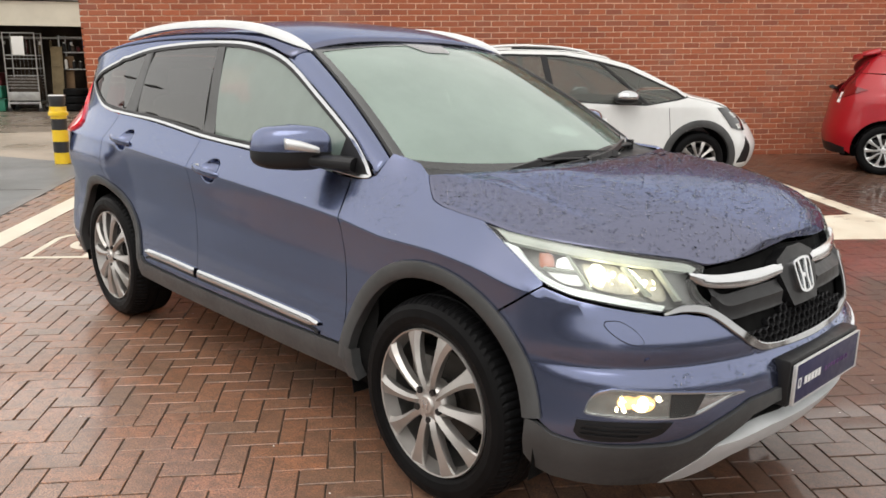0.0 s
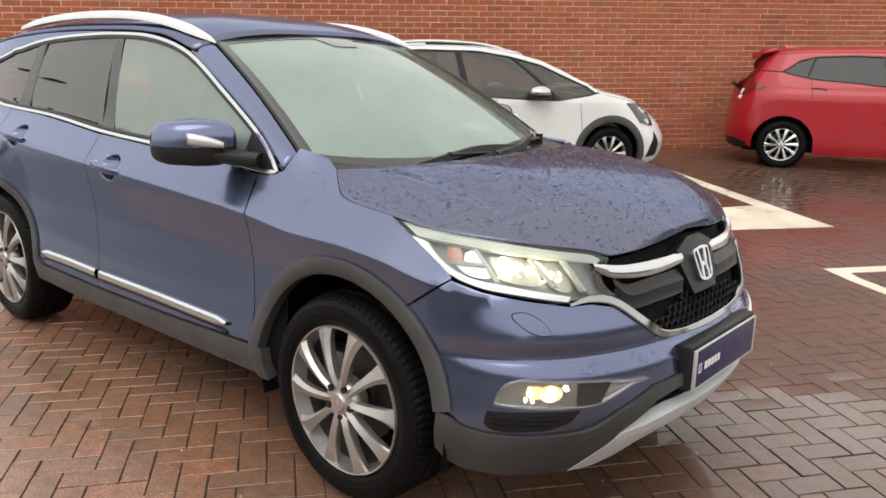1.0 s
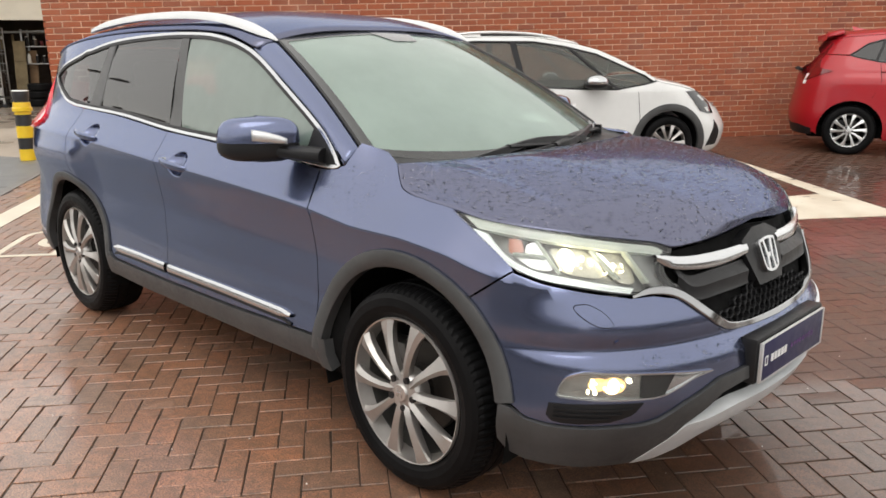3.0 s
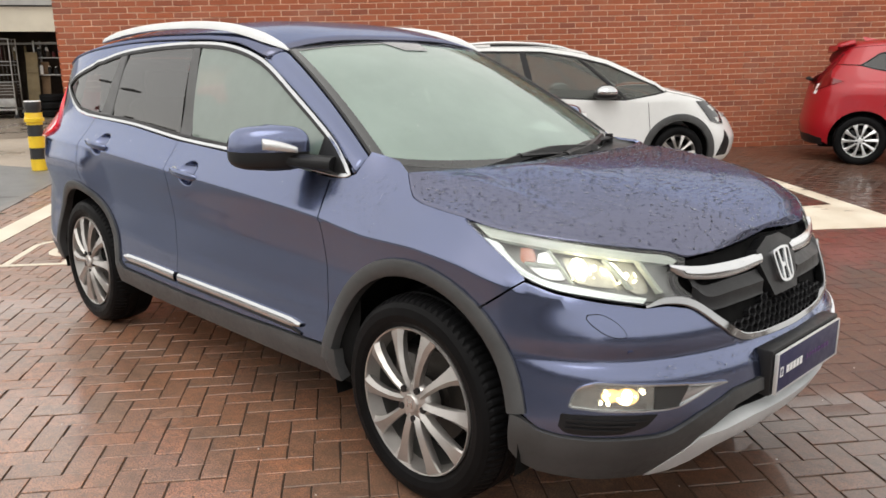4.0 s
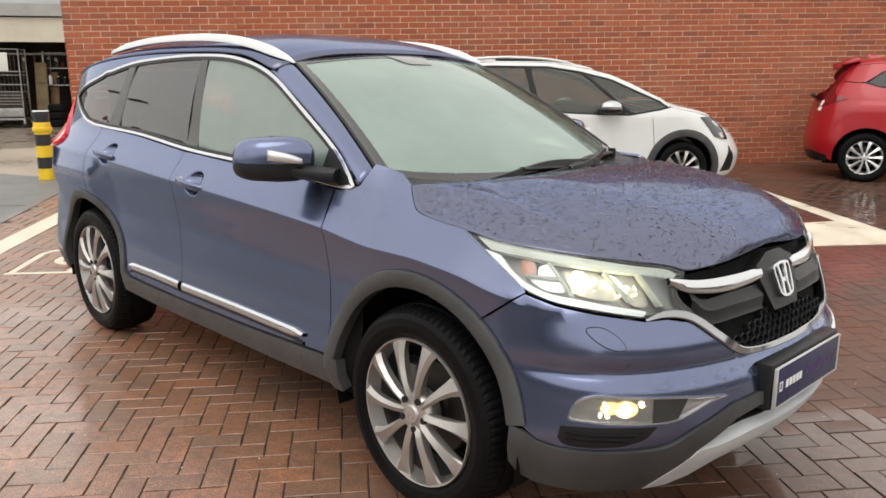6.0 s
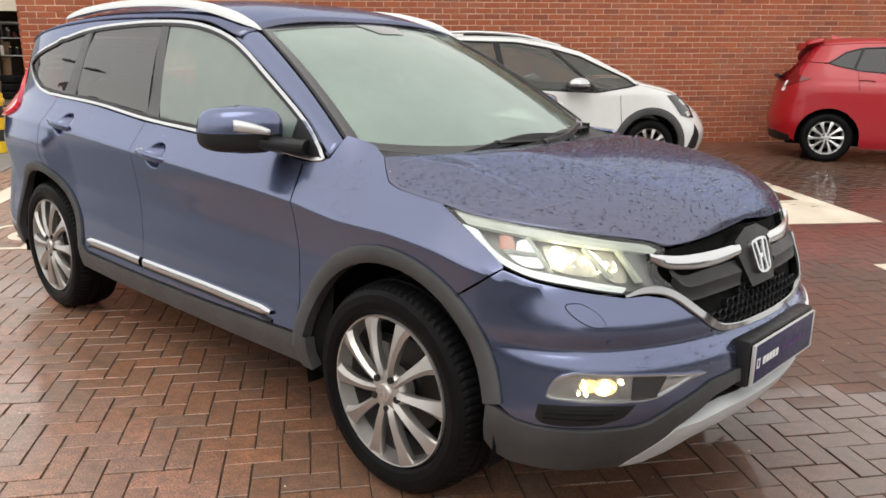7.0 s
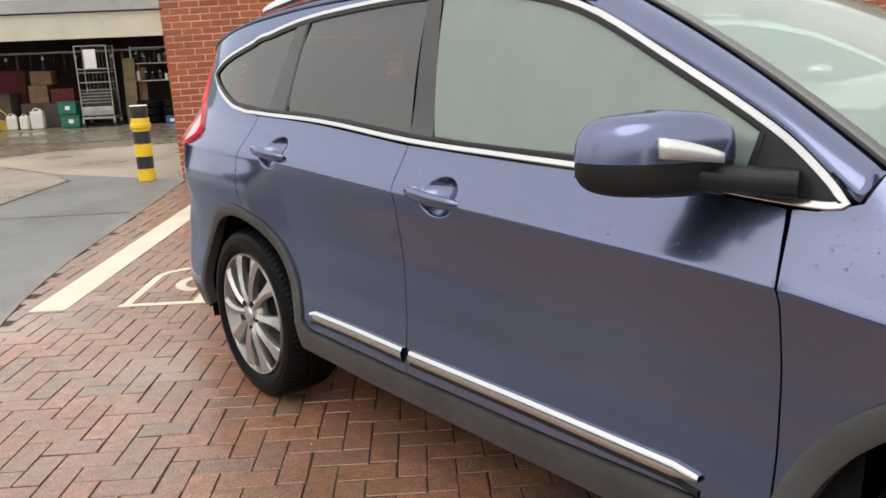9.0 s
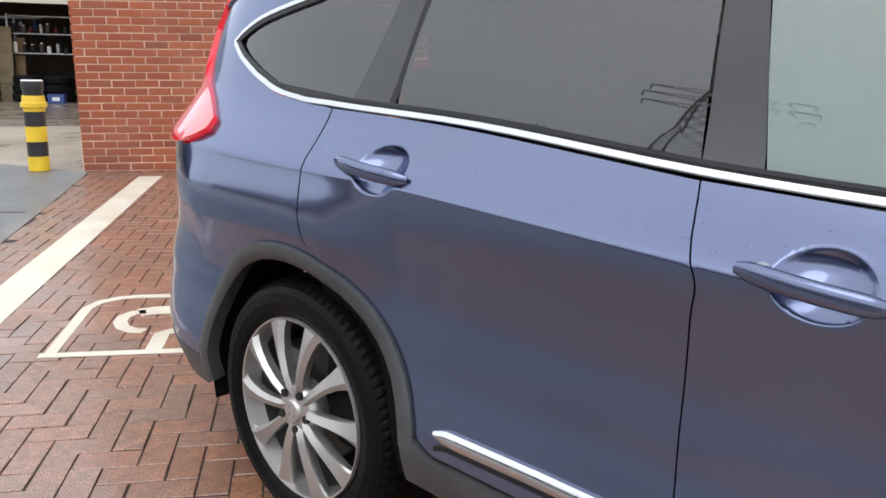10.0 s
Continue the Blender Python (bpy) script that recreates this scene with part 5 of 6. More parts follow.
        for (xt, zt_), (xb, zb_), wd in posts:
            a, b = P((xt, zt_), ((xt + xb) / 2, (zt_ + zb_) / 2), (xb, zb_)), P((xt + wd, zt_ - .01), ((xt + xb) / 2 + wd, (zt_ + zb_) / 2), (xb + wd, zb_))
            strip("post", b, a, BLACK, win, height=.004, sink=.01, mirror=mir, skin=skin)
        for xg in ([(.93, .88, .30), (-.05, .92, .22)] if rugged else [(-.16, 1.05, .22), (-1.0, 1.13, .72)]):
            a = P((xg[0], xg[1]), (xg[0] + .03, (xg[1] + xg[2]) / 2), (xg[0] + (.0 if rugged else -.05), xg[2]))
            strip("door_gap", a, [(u + .006, z) for u, z in a], VOID, side, height=.0015, sink=.004, mirror=mir, skin=skin)
        if rugged:
            for cx in (FX, -1.265):
                o, i = ring(cx, .445, -10, 190, 22), ring(cx, .365, -10, 190, 22)
                strip("arch_trim", o, i, CLAD, car, height=.012, sink=.02, mirror=mir, skin=skin, label="grey plastic wheel arch trim")
            s_ = outline(P((-.90, .16), (.90, .16), (.86, .30), (-.86, .30)))
            panel("sill_trim", s_, CLAD, car, off=.008, thick=.02, step=.06, mirror=mir, **k)
            lamp = outline(P((1.50, .885), (1.66, .885)), P((1.82, .76), (1.88, .63)), P((1.80, .635), (1.69, .665)))
            hl = panel("headlamp", lamp, GLOSSBLACK, car, off=.010, thick=.02, step=.04, mirror=mir, label="dark headlamp with white lamp strip", **k)
            strip("lamp_strip", P((1.80, .71), (1.845, .66)), P((1.74, .70), (1.78, .65)), REFLECTOR, hl, height=.014, sink=.0, mirror=mir, skin=skin)
            strip("lamp_strip", P((1.78, .79), (1.70, .85)), P((1.73, .77), (1.65, .83)), REFLECTOR, hl, height=.014, sink=.0, mirror=mir, skin=skin)
            cor = outline(P((1.90, .56), (1.99, .42), (1.96, .28), (1.80, .27), (1.86, .40)))
            panel("corner_trim", cor, BLACK, car, off=.006, thick=.015, step=.04, mirror=mir, **k)
            y = (1 if mir else -1)
            rail = bend([(.10, y * .60, 1.435), (0, y * .60, 1.475), (-.3, y * .605, 1.515), (-.8, y * .605, 1.525), (-1.3, y * .60, 1.48), (-1.4, y * .60, 1.45)], 5)
            part("roof_rail", sweep(rail, oval(.018, .016, 8)), SILVER, car)
            rb = bend([(-.05, y * .60, 1.465), (-.3, y * .605, 1.495), (-.8, y * .605, 1.50)], 4)
            part("rail_base", sweep(rb, oval(.012, .02, 6)), BLACK, car)
        else:
            lamp = outline(P((-1.86, .91), (-1.80, .92), (-1.51, 1.035), (-1.66, 1.075), (-1.655, 1.17), (-1.53, 1.37), (-1.545, 1.37), (-1.70, 1.19), (-1.82, 1.05)))
            tl_ = panel("tail_lamp", lamp, REDLENS, car, off=.010, thick=.02, step=.04, mirror=mir, label="red rear lamp", **k)
            strip("lamp_strip", P((-1.845, .87), (-1.80, 1.0)), P((-1.815, .87), (-1.77, 1.0)), PLATEWHITE, tl_, height=.014, sink=0, mirror=mir, skin=skin)
            a = P((-1.51, 1.015), (-1.2, 1.02), (-.80, .995), (-.4, .95), (.10, .88), (.8, .80))
            strip("side_crease", a, [(u, z - .016) for u, z in a], body, side, height=-.001, sink=.006, mirror=mir, skin=skin)
            h = P((-.98, 1.035), (-.90, 1.04), (-.80, 1.025))
            strip("door_handle", [(u, z + .012) for u, z in h], [(u, z - .012) for u, z in h], body, side, height=.022, sink=0, mirror=mir, skin=skin)
            rb = outline(P((-1.86, .36), (-1.70, .32), (-1.69, .24), (-1.83, .24)), [(-end, .26), (-end, .36)])
            panel("rear_valance", rb, BLACK, car, off=.004, thick=.02, step=.06, mirror=mir, **k)
        for cx in (FX, -1.265):
            s = 1 if mir else -1
            rows = [[(cx + .37 * math.cos(a), s * y, .31 + .37 * math.sin(a)) for y in (.80, .5)] for a in (radians(-15 + 210 * i / 16) for i in range(17))]
            grid_part("wheel_housing", rows, VOID, car)
    # roof and windscreen sheets
    def across_rows(x0, x1, n):
        rows = []
        for i in range(n + 1):
            x = x0 + (x1 - x0) * i / n
            e = Vector(skin(run(x, edge(x)), edge(x)))
            row = []
            for j in range(9):
                v = (1 - j / 8) ** 1.4
                row.append(Vector((x, e.y * v, e.z + crown * (1 - v ** 2.6))))
            rows.append(row + [Vector((p.x, -p.y, p.z)) for p in reversed(row[:-1])])
        return rows
    grid_part("roof", across_rows(.28, back - .1, 22), body, car, thick=.01, flip=True)
    grid_part("windscreen", across_rows(1.14, .29, 10), DARKGLASS, car, flip=True)
    rows = []
    for u, z in [(p[0], p[1]) for p in bend([(u, z, 0) for u, z in reversed(hood_top)], 4)]:
        b = Vector(skin(u, z))
        rows.append([Vector((b.x + .10 * (1 - (t / 6 - 1) ** 2) * (b.x < 1.7), b.y * (1 - t / 6), b.z + .05 * (1 - (1 - t / 6) ** 2))) for t in range(13)])
    rows.append([Vector((nose(.70), Vector(p).y * .4, .71)) for p in rows[-1]])
    grid_part("bonnet", rows, body, car, thick=.01, flip=False)
    rear = [[Vector((tail(z) + .02, y, z)) for y in (-.5, -.25, 0, .25, .5)] for z in (1.0, 1.15, 1.3, 1.45)]
    grid_part("rear_window", rear, DARKGLASS, car)
    if not rugged:
        sp = [[Vector((-1.42 - .20 * t, y, 1.535 - .045 * t - .06 * (y / .6) ** 2)) for y in (-.56, -.3, 0, .3, .56)] for t in (0, .5, 1)]
        grid_part("roof_spoiler", sp, body, car, thick=.03, flip=True)
        fin = bm_from([(-1.30, -.02, 1.53), (-1.30, .02, 1.53), (-1.12, 0, 1.54), (-1.34, 0, 1.59)], [(0, 1, 3), (1, 2, 3), (2, 0, 3), (0, 2, 1)])
        part("aerial_fin", fin, body, car)
        w = part("rear_wiper", sweep(bend([(-1.88, -.30, 1.04), (-1.93, -.36, 1.06), (-1.92, -.42, 1.07)], 4), oval(.03, .02, 8)), BLACK, car)
    part("underbody", box_bm(3.5, 1.2, .16, (0, 0, .28), .04), VOID, car)
    # solid black block stands in for the unlit cabin interior
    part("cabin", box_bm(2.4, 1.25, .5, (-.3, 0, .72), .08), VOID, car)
    for s in (-1, 1):
        root = new("door_mirror")
        root.parent = car
        c = Vector((.42, s * .93, 1.005))
        bm = bmesh.new()
        bmesh.ops.create_uvsphere(bm, u_segments=18, v_segments=10, radius=1, matrix=Matrix.Translation(c) @ Matrix.Diagonal((.13, .115, .075, 1) if rugged else (.09, .115, .075, 1)))
        part("cap", bm, CHROME if rugged else body, root, "bright mirror cap" if rugged else "")
        bm = bmesh.new()
        bmesh.ops.create_uvsphere(bm, u_segments=18, v_segments=10, radius=1, matrix=Matrix.Translation(c - Vector((.005, 0, .03))) @ Matrix.Diagonal((.135 if rugged else .09, .11, .055, 1)))
        part("base", bm, BLACK, root)
        part("arm", rod_bm(c - Vector((-.06, 0, .03)), (.62, s * .80, .93), .03, 8), BLACK, root)
    rim, rad = (.205, .312)
    for x in (FX, -1.265):
        build_wheel((x, -.80, .312), rad, rim, car, 10, "black and silver alloy wheel", flip=False, alloy=ALLOY if rugged else SILVER, dark=BLACK, width=.18)
        build_wheel((x, .80, .312), rad, rim, car, 10, "black and silver alloy wheel", flip=True, dark=BLACK, width=.18)
    return car


def ground_z(a, b):
    """The yard rises gently towards the wall's far end."""
    def s(x):
        x = min(1, max(0, x))
        return x * x * (3 - 2 * x)
    return .13 * s((a - 2) / 8) * s((b + 6) / 6)


SITE = Matrix.Translation((-8.07, 1.46, 0)) @ Matrix.Rotation(radians(53.2), 4, "Z")
SIDE2 = glass("clear_side_glass", (.55, .60, .57), .30, (.36, .38, .34), wet=.05)
build_compact(SITE @ Matrix.Translation((6.03, -1.93, .065)), "white compact hatchback with grey wheel arch trim, parked by the wall", WHITE, True)
build_compact(SITE @ Matrix.Translation((11.59, -2.04, .085)) @ Matrix.Rotation(radians(-33), 4, "Z") @ Matrix.Scale(1.01, 4), "bright red compact hatchback parked beside the brick wall", RED, False)

# ---- the yard and its buildings: a runs along the brick wall, b behind it ----
def paving_material(name, per_object):
    m, t, b = nodes_of(name)
    v = coords(t)
    if per_object:
        rnd = t.nodes.new("ShaderNodeObjectInfo").outputs["Random"]
    else:
        rnd = t.nodes.new("ShaderNodeNewGeometry").outputs["Random Per Island"]
    tone = ramp(t, rnd, (0, (.445, .208, .112)), (.22, (.525, .235, .124)), (.42, (.400, .214, .128)), (.62, (.580, .258, .138)), (.8, (.370, .226, .150)), (1, (.495, .214, .113)))
    g = t.nodes.new("ShaderNodeNewGeometry")
    w = t.nodes.new("ShaderNodeMapping")
    t.links.new(g.outputs["Position"], w.inputs["Vector"])
    wp = w.outputs["Vector"]
    speck = noise_at(t, wp, 170, 4, .75)
    tone = blend(t, grey_ramp(t, speck, .42, .0, .60, .90), tone, (.075, .042, .03))
    tone = blend(t, grey_ramp(t, noise_at(t, wp, 22, 5, .65), .40, .0, .66, .72), tone, (.13, .078, .05))
    stain = noise_at(t, wp, 1.1, 5, .62)
    tone = blend(t, grey_ramp(t, stain, .48, 0, .72, .55), tone, (.115, .085, .068))
    # the paving nearer the wall's far end is darker and smoother, with a ragged edge
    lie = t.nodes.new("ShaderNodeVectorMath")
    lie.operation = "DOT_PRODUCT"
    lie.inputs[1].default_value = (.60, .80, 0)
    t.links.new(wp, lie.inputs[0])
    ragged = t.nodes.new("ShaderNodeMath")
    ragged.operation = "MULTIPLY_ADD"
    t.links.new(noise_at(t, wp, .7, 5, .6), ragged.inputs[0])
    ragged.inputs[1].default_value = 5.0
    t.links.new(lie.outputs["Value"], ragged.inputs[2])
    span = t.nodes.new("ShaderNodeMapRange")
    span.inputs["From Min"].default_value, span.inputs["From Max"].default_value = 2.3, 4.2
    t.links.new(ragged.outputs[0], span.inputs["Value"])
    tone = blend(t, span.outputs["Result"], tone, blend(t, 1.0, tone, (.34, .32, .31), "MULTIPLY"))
    t.links.new(tone, b.inputs["Base Color"])
    wet = noise_at(t, wp, .8, 4, .55)
    t.links.new(grey_ramp(t, wet, .40, .30, .64, .50), b.inputs["Roughness"])
    t.links.new(grey_ramp(t, wet, .38, .85, .62, .35), b.inputs["Coat Weight"])
    t.links.new(blend(t, span.outputs["Result"], grey_ramp(t, wet, .38, .13, .62, .30), (.06, .06, .06)), b.inputs["Coat Roughness"])
    b.inputs["Specular IOR Level"].default_value = .65
    bump(t, b, noise_at(t, wp, 120, 4, .6), .8, .002)
    return m


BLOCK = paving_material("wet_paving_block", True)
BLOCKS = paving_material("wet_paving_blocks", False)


def brick_material(name, per_object):
    m, t, b = nodes_of(name)
    rnd = t.nodes.new("ShaderNodeObjectInfo").outputs["Random"] if per_object else t.nodes.new("ShaderNodeNewGeometry").outputs["Random Per Island"]
    tone = ramp(t, rnd, (0, (.27, .070, .030)), (.25, (.35, .094, .038)), (.5, (.30, .078, .033)), (.72, (.38, .105, .043)), (.9, (.22, .060, .032)), (1, (.33, .105, .052)))
    g = t.nodes.new("ShaderNodeNewGeometry")
    speck = noise_at(t, g.outputs["Position"], 90, 4, .65)
    tone = blend(t, grey_ramp(t, speck, .4, 0, .8, .35), tone, (.22, .075, .04))
    bloom = noise_at(t, g.outputs["Position"], .9, 5, .6)
    tone = blend(t, grey_ramp(t, bloom, .52, 0, .78, .30), tone, (.46, .30, .22))
    t.links.new(tone, b.inputs["Base Color"])
    b.inputs["Roughness"].default_value = .85
    bump(t, b, noise_at(t, g.outputs["Position"], 160, 4), .4, .002)
    return m


BRICK = brick_material("red_brick", True)
BRICKS = brick_material("red_bricks", False)
MORTAR = plain("mortar", (.78, .56, .42), .95, spread=.18, scale=20, grain=.3)
DARKBRICK = plain("dark_grey_brick", (.075, .07, .075), .8, spread=.3, scale=25, grain=.3)
SAND = plain("joint_sand", (.055, .038, .026), .85, spread=.45, scale=40, grain=.4)


def wet_ground(name, dry, dark, rough0, rough1, scale):
    m, t, b = nodes_of(name)
    v = coords(t)
    big, fine = noise_at(t, v, .45 * scale, 6, .6), noise_at(t, v, 45, 4, .7)
    c = ramp(t, big, (.35, dark), (.65, dry))
    c = blend(t, grey_ramp(t, fine, .35, 0, .8, .45), c, tuple(x * .55 for x in dark))
    t.links.new(c, b.inputs["Base Color"])
    t.links.new(grey_ramp(t, noise_at(t, v, .6, 5, .6), .38, rough0, .66, rough1), b.inputs["Roughness"])
    bump(t, b, noise_at(t, v, 140, 3), .3, .002)
    return m


ASPHALT = wet_ground("wet_asphalt", (.20, .20, .20), (.145, .15, .15), .28, .55, 1)
CONCRETE = wet_ground("pale_wet_concrete", (.42, .36, .29), (.33, .28, .22), .25, .6, 1.4)
YARD = wet_ground("brown_wet_concrete", (.25, .205, .16), (.17, .135, .105), .14, .45, 1)
KERB = wet_ground("kerb_concrete", (.24, .225, .21), (.16, .15, .14), .3, .6, 3)


def marking_material():
    m, t, b = nodes_of("worn_road_paint")
    v = coords(t)
    wear = noise_at(t, v, 38, 5, .7)
    big = noise_at(t, v, 3, 4)
    c = ramp(t, big, (.3, (.60, .54, .42)), (.7, (.74, .69, .57)))
    c = blend(t, grey_ramp(t, wear, .62, 0, .74, .85), c, (.20, .11, .08))
    t.links.new(c, b.inputs["Base Color"])
    t.links.new(grey_ramp(t, big, .3, .3, .7, .55), b.inputs["Roughness"])
    bump(t, b, wear, .3, .001)
    return m


PAINT = marking_material()


def on_site(ob, **tags):
    ob.matrix_world = SITE @ ob.matrix_world
    return tagged(ob, **tags)


def sheet(name, poly, z, material, thick=.0, follow=True, cut=None):
    """A flat polygon on the yard, given in (a, b)."""
    pts = outline(poly, step=cut) if cut else [tuple(p) for p in poly]
    top = [Vector((a, b, z + (ground_z(a, b) if follow else 0))) for a, b in pts]
    n = len(top)
    verts, faces = list(top), []
    flat, _, tris, *_ = delaunay_2d_cdt([Vector(p) for p in pts], [], [list(range(n))], 1, 1e-6)
    for f in tris:
        f = list(f)
        p, q, r = (flat[i] for i in f[:3])
        faces.append(tuple(f) if (q - p).cross(r - p) > 0 else tuple(f[::-1]))
    verts = [Vector((p.x, p.y, z + (ground_z(p.x, p.y) if follow else 0))) for p in flat]
    if thick:
        k = len(verts)
        for v in top:
            verts += [v, v - Vector((0, 0, thick))]
        for i in range(n):
            j = (i + 1) % n
            faces.append((k + 2 * i, k + 2 * i + 1, k + 2 * j + 1, k + 2 * j))
    return link_mesh(name, verts, faces, material, smooth=False)


# the ground: one sheet to the horizon, with the strips laid on it
def ground_sheet():
    xs = [-600, -60, -20, -8, -2, 0, 1] + [2 + .5 * i for i in range(17)] + [12, 20, 60, 600]
    ys = [-600, -60, -25, -12, -8] + [-6 + .5 * i for i in range(13)] + [4, 20, 60, 600]
    rows = [[(x, y, -.012 + ground_z(x, y)) for x in xs] for y in ys]
    ob = grid_part("ground", rows, YARD, None)
    return on_site(ob, kind="structure", label="brown wet concrete yard")


ground_sheet()
edge_ab = [(.02, -.05), (.16, -2.0), (.23, -3.1), (.33, -4.5), (.56, -5.8), (1.0, -7.2), (1.7, -8.6), (2.7, -10.2), (4.0, -12.0)]
edge_line = [(p[0], p[1]) for p in bend([(a, b, 0) for a, b in edge_ab], 5)]
asphalt = sheet("asphalt_path", [(.02, .0), (-2.11, 1.2), (-1.53, .40), (-1.53, -9.5), (2.2, -9.5)] + list(reversed([p for p in edge_line if p[1] > -9.4])), -.004, ASPHALT)
on_site(asphalt, kind="structure", label="grey wet asphalt strip")
slab = sheet("concrete_apron", [(0, .02), (-2.08, 1.21), (-4.2, 3.2), (-3.6, 4.6), (-1.2, 5.4), (0, 5.6)], -.006, CONCRETE)
on_site(slab, kind="structure", label="pale concrete apron")
slab = sheet("concrete_yard", [(-1.55, .40), (-2.11, 1.2), (-4.25, 3.2), (-9, 2.4), (-14, -2), (-14, -8), (-1.55, -8)], -.008, wet_ground("grey_wet_concrete", (.36, .32, .27), (.27, .24, .20), .2, .5, 1))
on_site(slab, kind="structure", label="wet grey concrete yard")
for poly in ([(-1.5, -2.25), (.2, -2.22), (.2, -2.245), (-1.5, -2.275)], [(-1.56, .40), (-1.50, .40), (-1.50, -20), (-1.56, -20)], [(-1.3, 4.0), (-.05, 4.35), (-.05, 4.39), (-1.3, 4.05)], [(-7, 6.0), (-2.5, 6.6), (-2.5, 6.66), (-7, 6.05)]):
    on_site(sheet("ground_joint", poly, -.002, SAND), kind="structure")
# unseen dark ground, added to darken what the lower doors reflect
unseen_ground = sheet("road", [(-30, -8.02), (-1.56, -8.02), (-1.56, -9.52), (2.2, -9.52), (2.75, -10.35), (4.0, -12.1), (4.3, -12.6), (18, -12.6), (18, -16), (-30, -16)], -.0075, wet_ground("dark_wet_tarmac", (.062, .062, .064), (.045, .045, .047), .3, .55, 1))
on_site(unseen_ground, kind="structure", label="dark wet tarmac road across the yard")
kerb = [(a - .05, b) for a, b in edge_line]
on_site(sheet("edging", kerb + [(a + .05, b) for a, b in reversed(edge_line)], .005, KERB, thick=.03), kind="structure", label="concrete edging strip")
edge_at = smooth_curve([-12.0, -10.2, -8.6, -7.2, -5.8, -4.5, -3.1, -2.0, -.05], [4.0, 2.7, 1.7, 1.0, .56, .33, .23, .16, .02])
rows = []
for i in range(27):
    b = -12.5 + 12.5 * i / 26
    e = edge_at(b) + .04
    rows.append([(e + (16 - e) * (j / 34) ** 1.0, b, -.0050 + ground_z(e + (16 - e) * j / 34, b)) for j in range(35)])
pavement = grid_part("pavement", rows, SAND, None)
on_site(pavement, kind="structure", label="red block paving in a herringbone pattern, wet")


# markings
def mark(name, poly, label, z=.003):
    return on_site(sheet(name, poly, z, PAINT, thick=.003, cut=.25), label=label, category="road marking")


mark("bay_line", [(.62, -5.45), (.83, -5.45), (.84, -.39), (.62, -.39)], "worn cream parking bay line painted on the paving")
mark("bay_line", [(8.36, -2.0), (8.50, -2.0), (8.50, -4.2), (8.47, -5.2), (7.38, -5.2), (7.60, -4.32), (8.30, -4.22)], "wide cream bay corner painted on the paving")
mark("bay_line", [(7.38, -6.49), (12, -6.46), (12, -6.60), (7.50, -6.62), (7.46, -6.75), (7.46, -12), (7.34, -12), (7.35, -6.8)], "cream parking bay outline painted on the paving")


def access_sign():
    """The painted badge of a disabled bay: a frame and a seated figure drawn as plain strokes."""
    w = .05
    root = thing("painted_bay_symbol", SITE.copy(), "worn cream wheelchair bay symbol painted on the paving", "road marking")

    def stroke(pts, wd=w):
        out_l, out_r = [], []
        for i, p in enumerate(pts):
            a, b = Vector(pts[max(0, i - 1)]), Vector(pts[min(len(pts) - 1, i + 1)])
            t = (b - a).normalized()
            n = Vector((-t.y, t.x)) * wd / 2
            out_l.append((p[0] + n.x, p[1] + n.y))
            out_r.append((p[0] - n.x, p[1] - n.y))
        ob = sheet("stroke", out_l + out_r[::-1], .003, PAINT, thick=.003)
        ob.parent = root
    stroke([(1.12, -5.42), (2.30, -5.42)])
    stroke([(1.16, -5.40), (1.16, -4.78), (1.20, -4.68), (1.28, -4.62), (1.36, -4.60), (2.10, -4.60)])
    stroke([(2.28, -5.42), (2.28, -4.75), (2.20, -4.64), (2.08, -4.60)])
    stroke([(1.45, -4.865), (1.395, -4.875), (1.36, -4.935), (1.358, -5.01), (1.385, -5.085), (1.435, -5.135), (1.49, -5.15)], .062)
    stroke([(1.42, -4.875), (1.50, -4.845), (1.585, -4.845)], .12)
    stroke([(1.70, -5.165), (1.61, -5.165), (1.575, -5.19), (1.57, -5.405)], .07)


access_sign()


# herringbone blocks
BLOCK_A, BLOCK_B = (.0973, .0014), (.0013, .1041)


def block_mesh(name, material):
    c, h, g = .0016, .0022, .0031
    x, y = .1 - g, .05 - g
    v = []
    for dx, dy, z in ((c, c, 0), (0, 0, -h), (0, 0, -.02)):
        v += [(-x + dx, -y + dy, z), (x - dx, -y + dy, z), (x - dx, y - dy, z), (-x + dx, y - dy, z)]
    f = [(0, 1, 2, 3)] + [(4 * k + 4 + i, 4 * k + 4 + (i + 1) % 4, 4 * k + (i + 1) % 4, 4 * k + i) for k in (0, 1) for i in range(4)]
    me = bpy.data.meshes.new(name)
    me.from_pydata(v, [], f)
    me.materials.append(material)
    return me, v, f


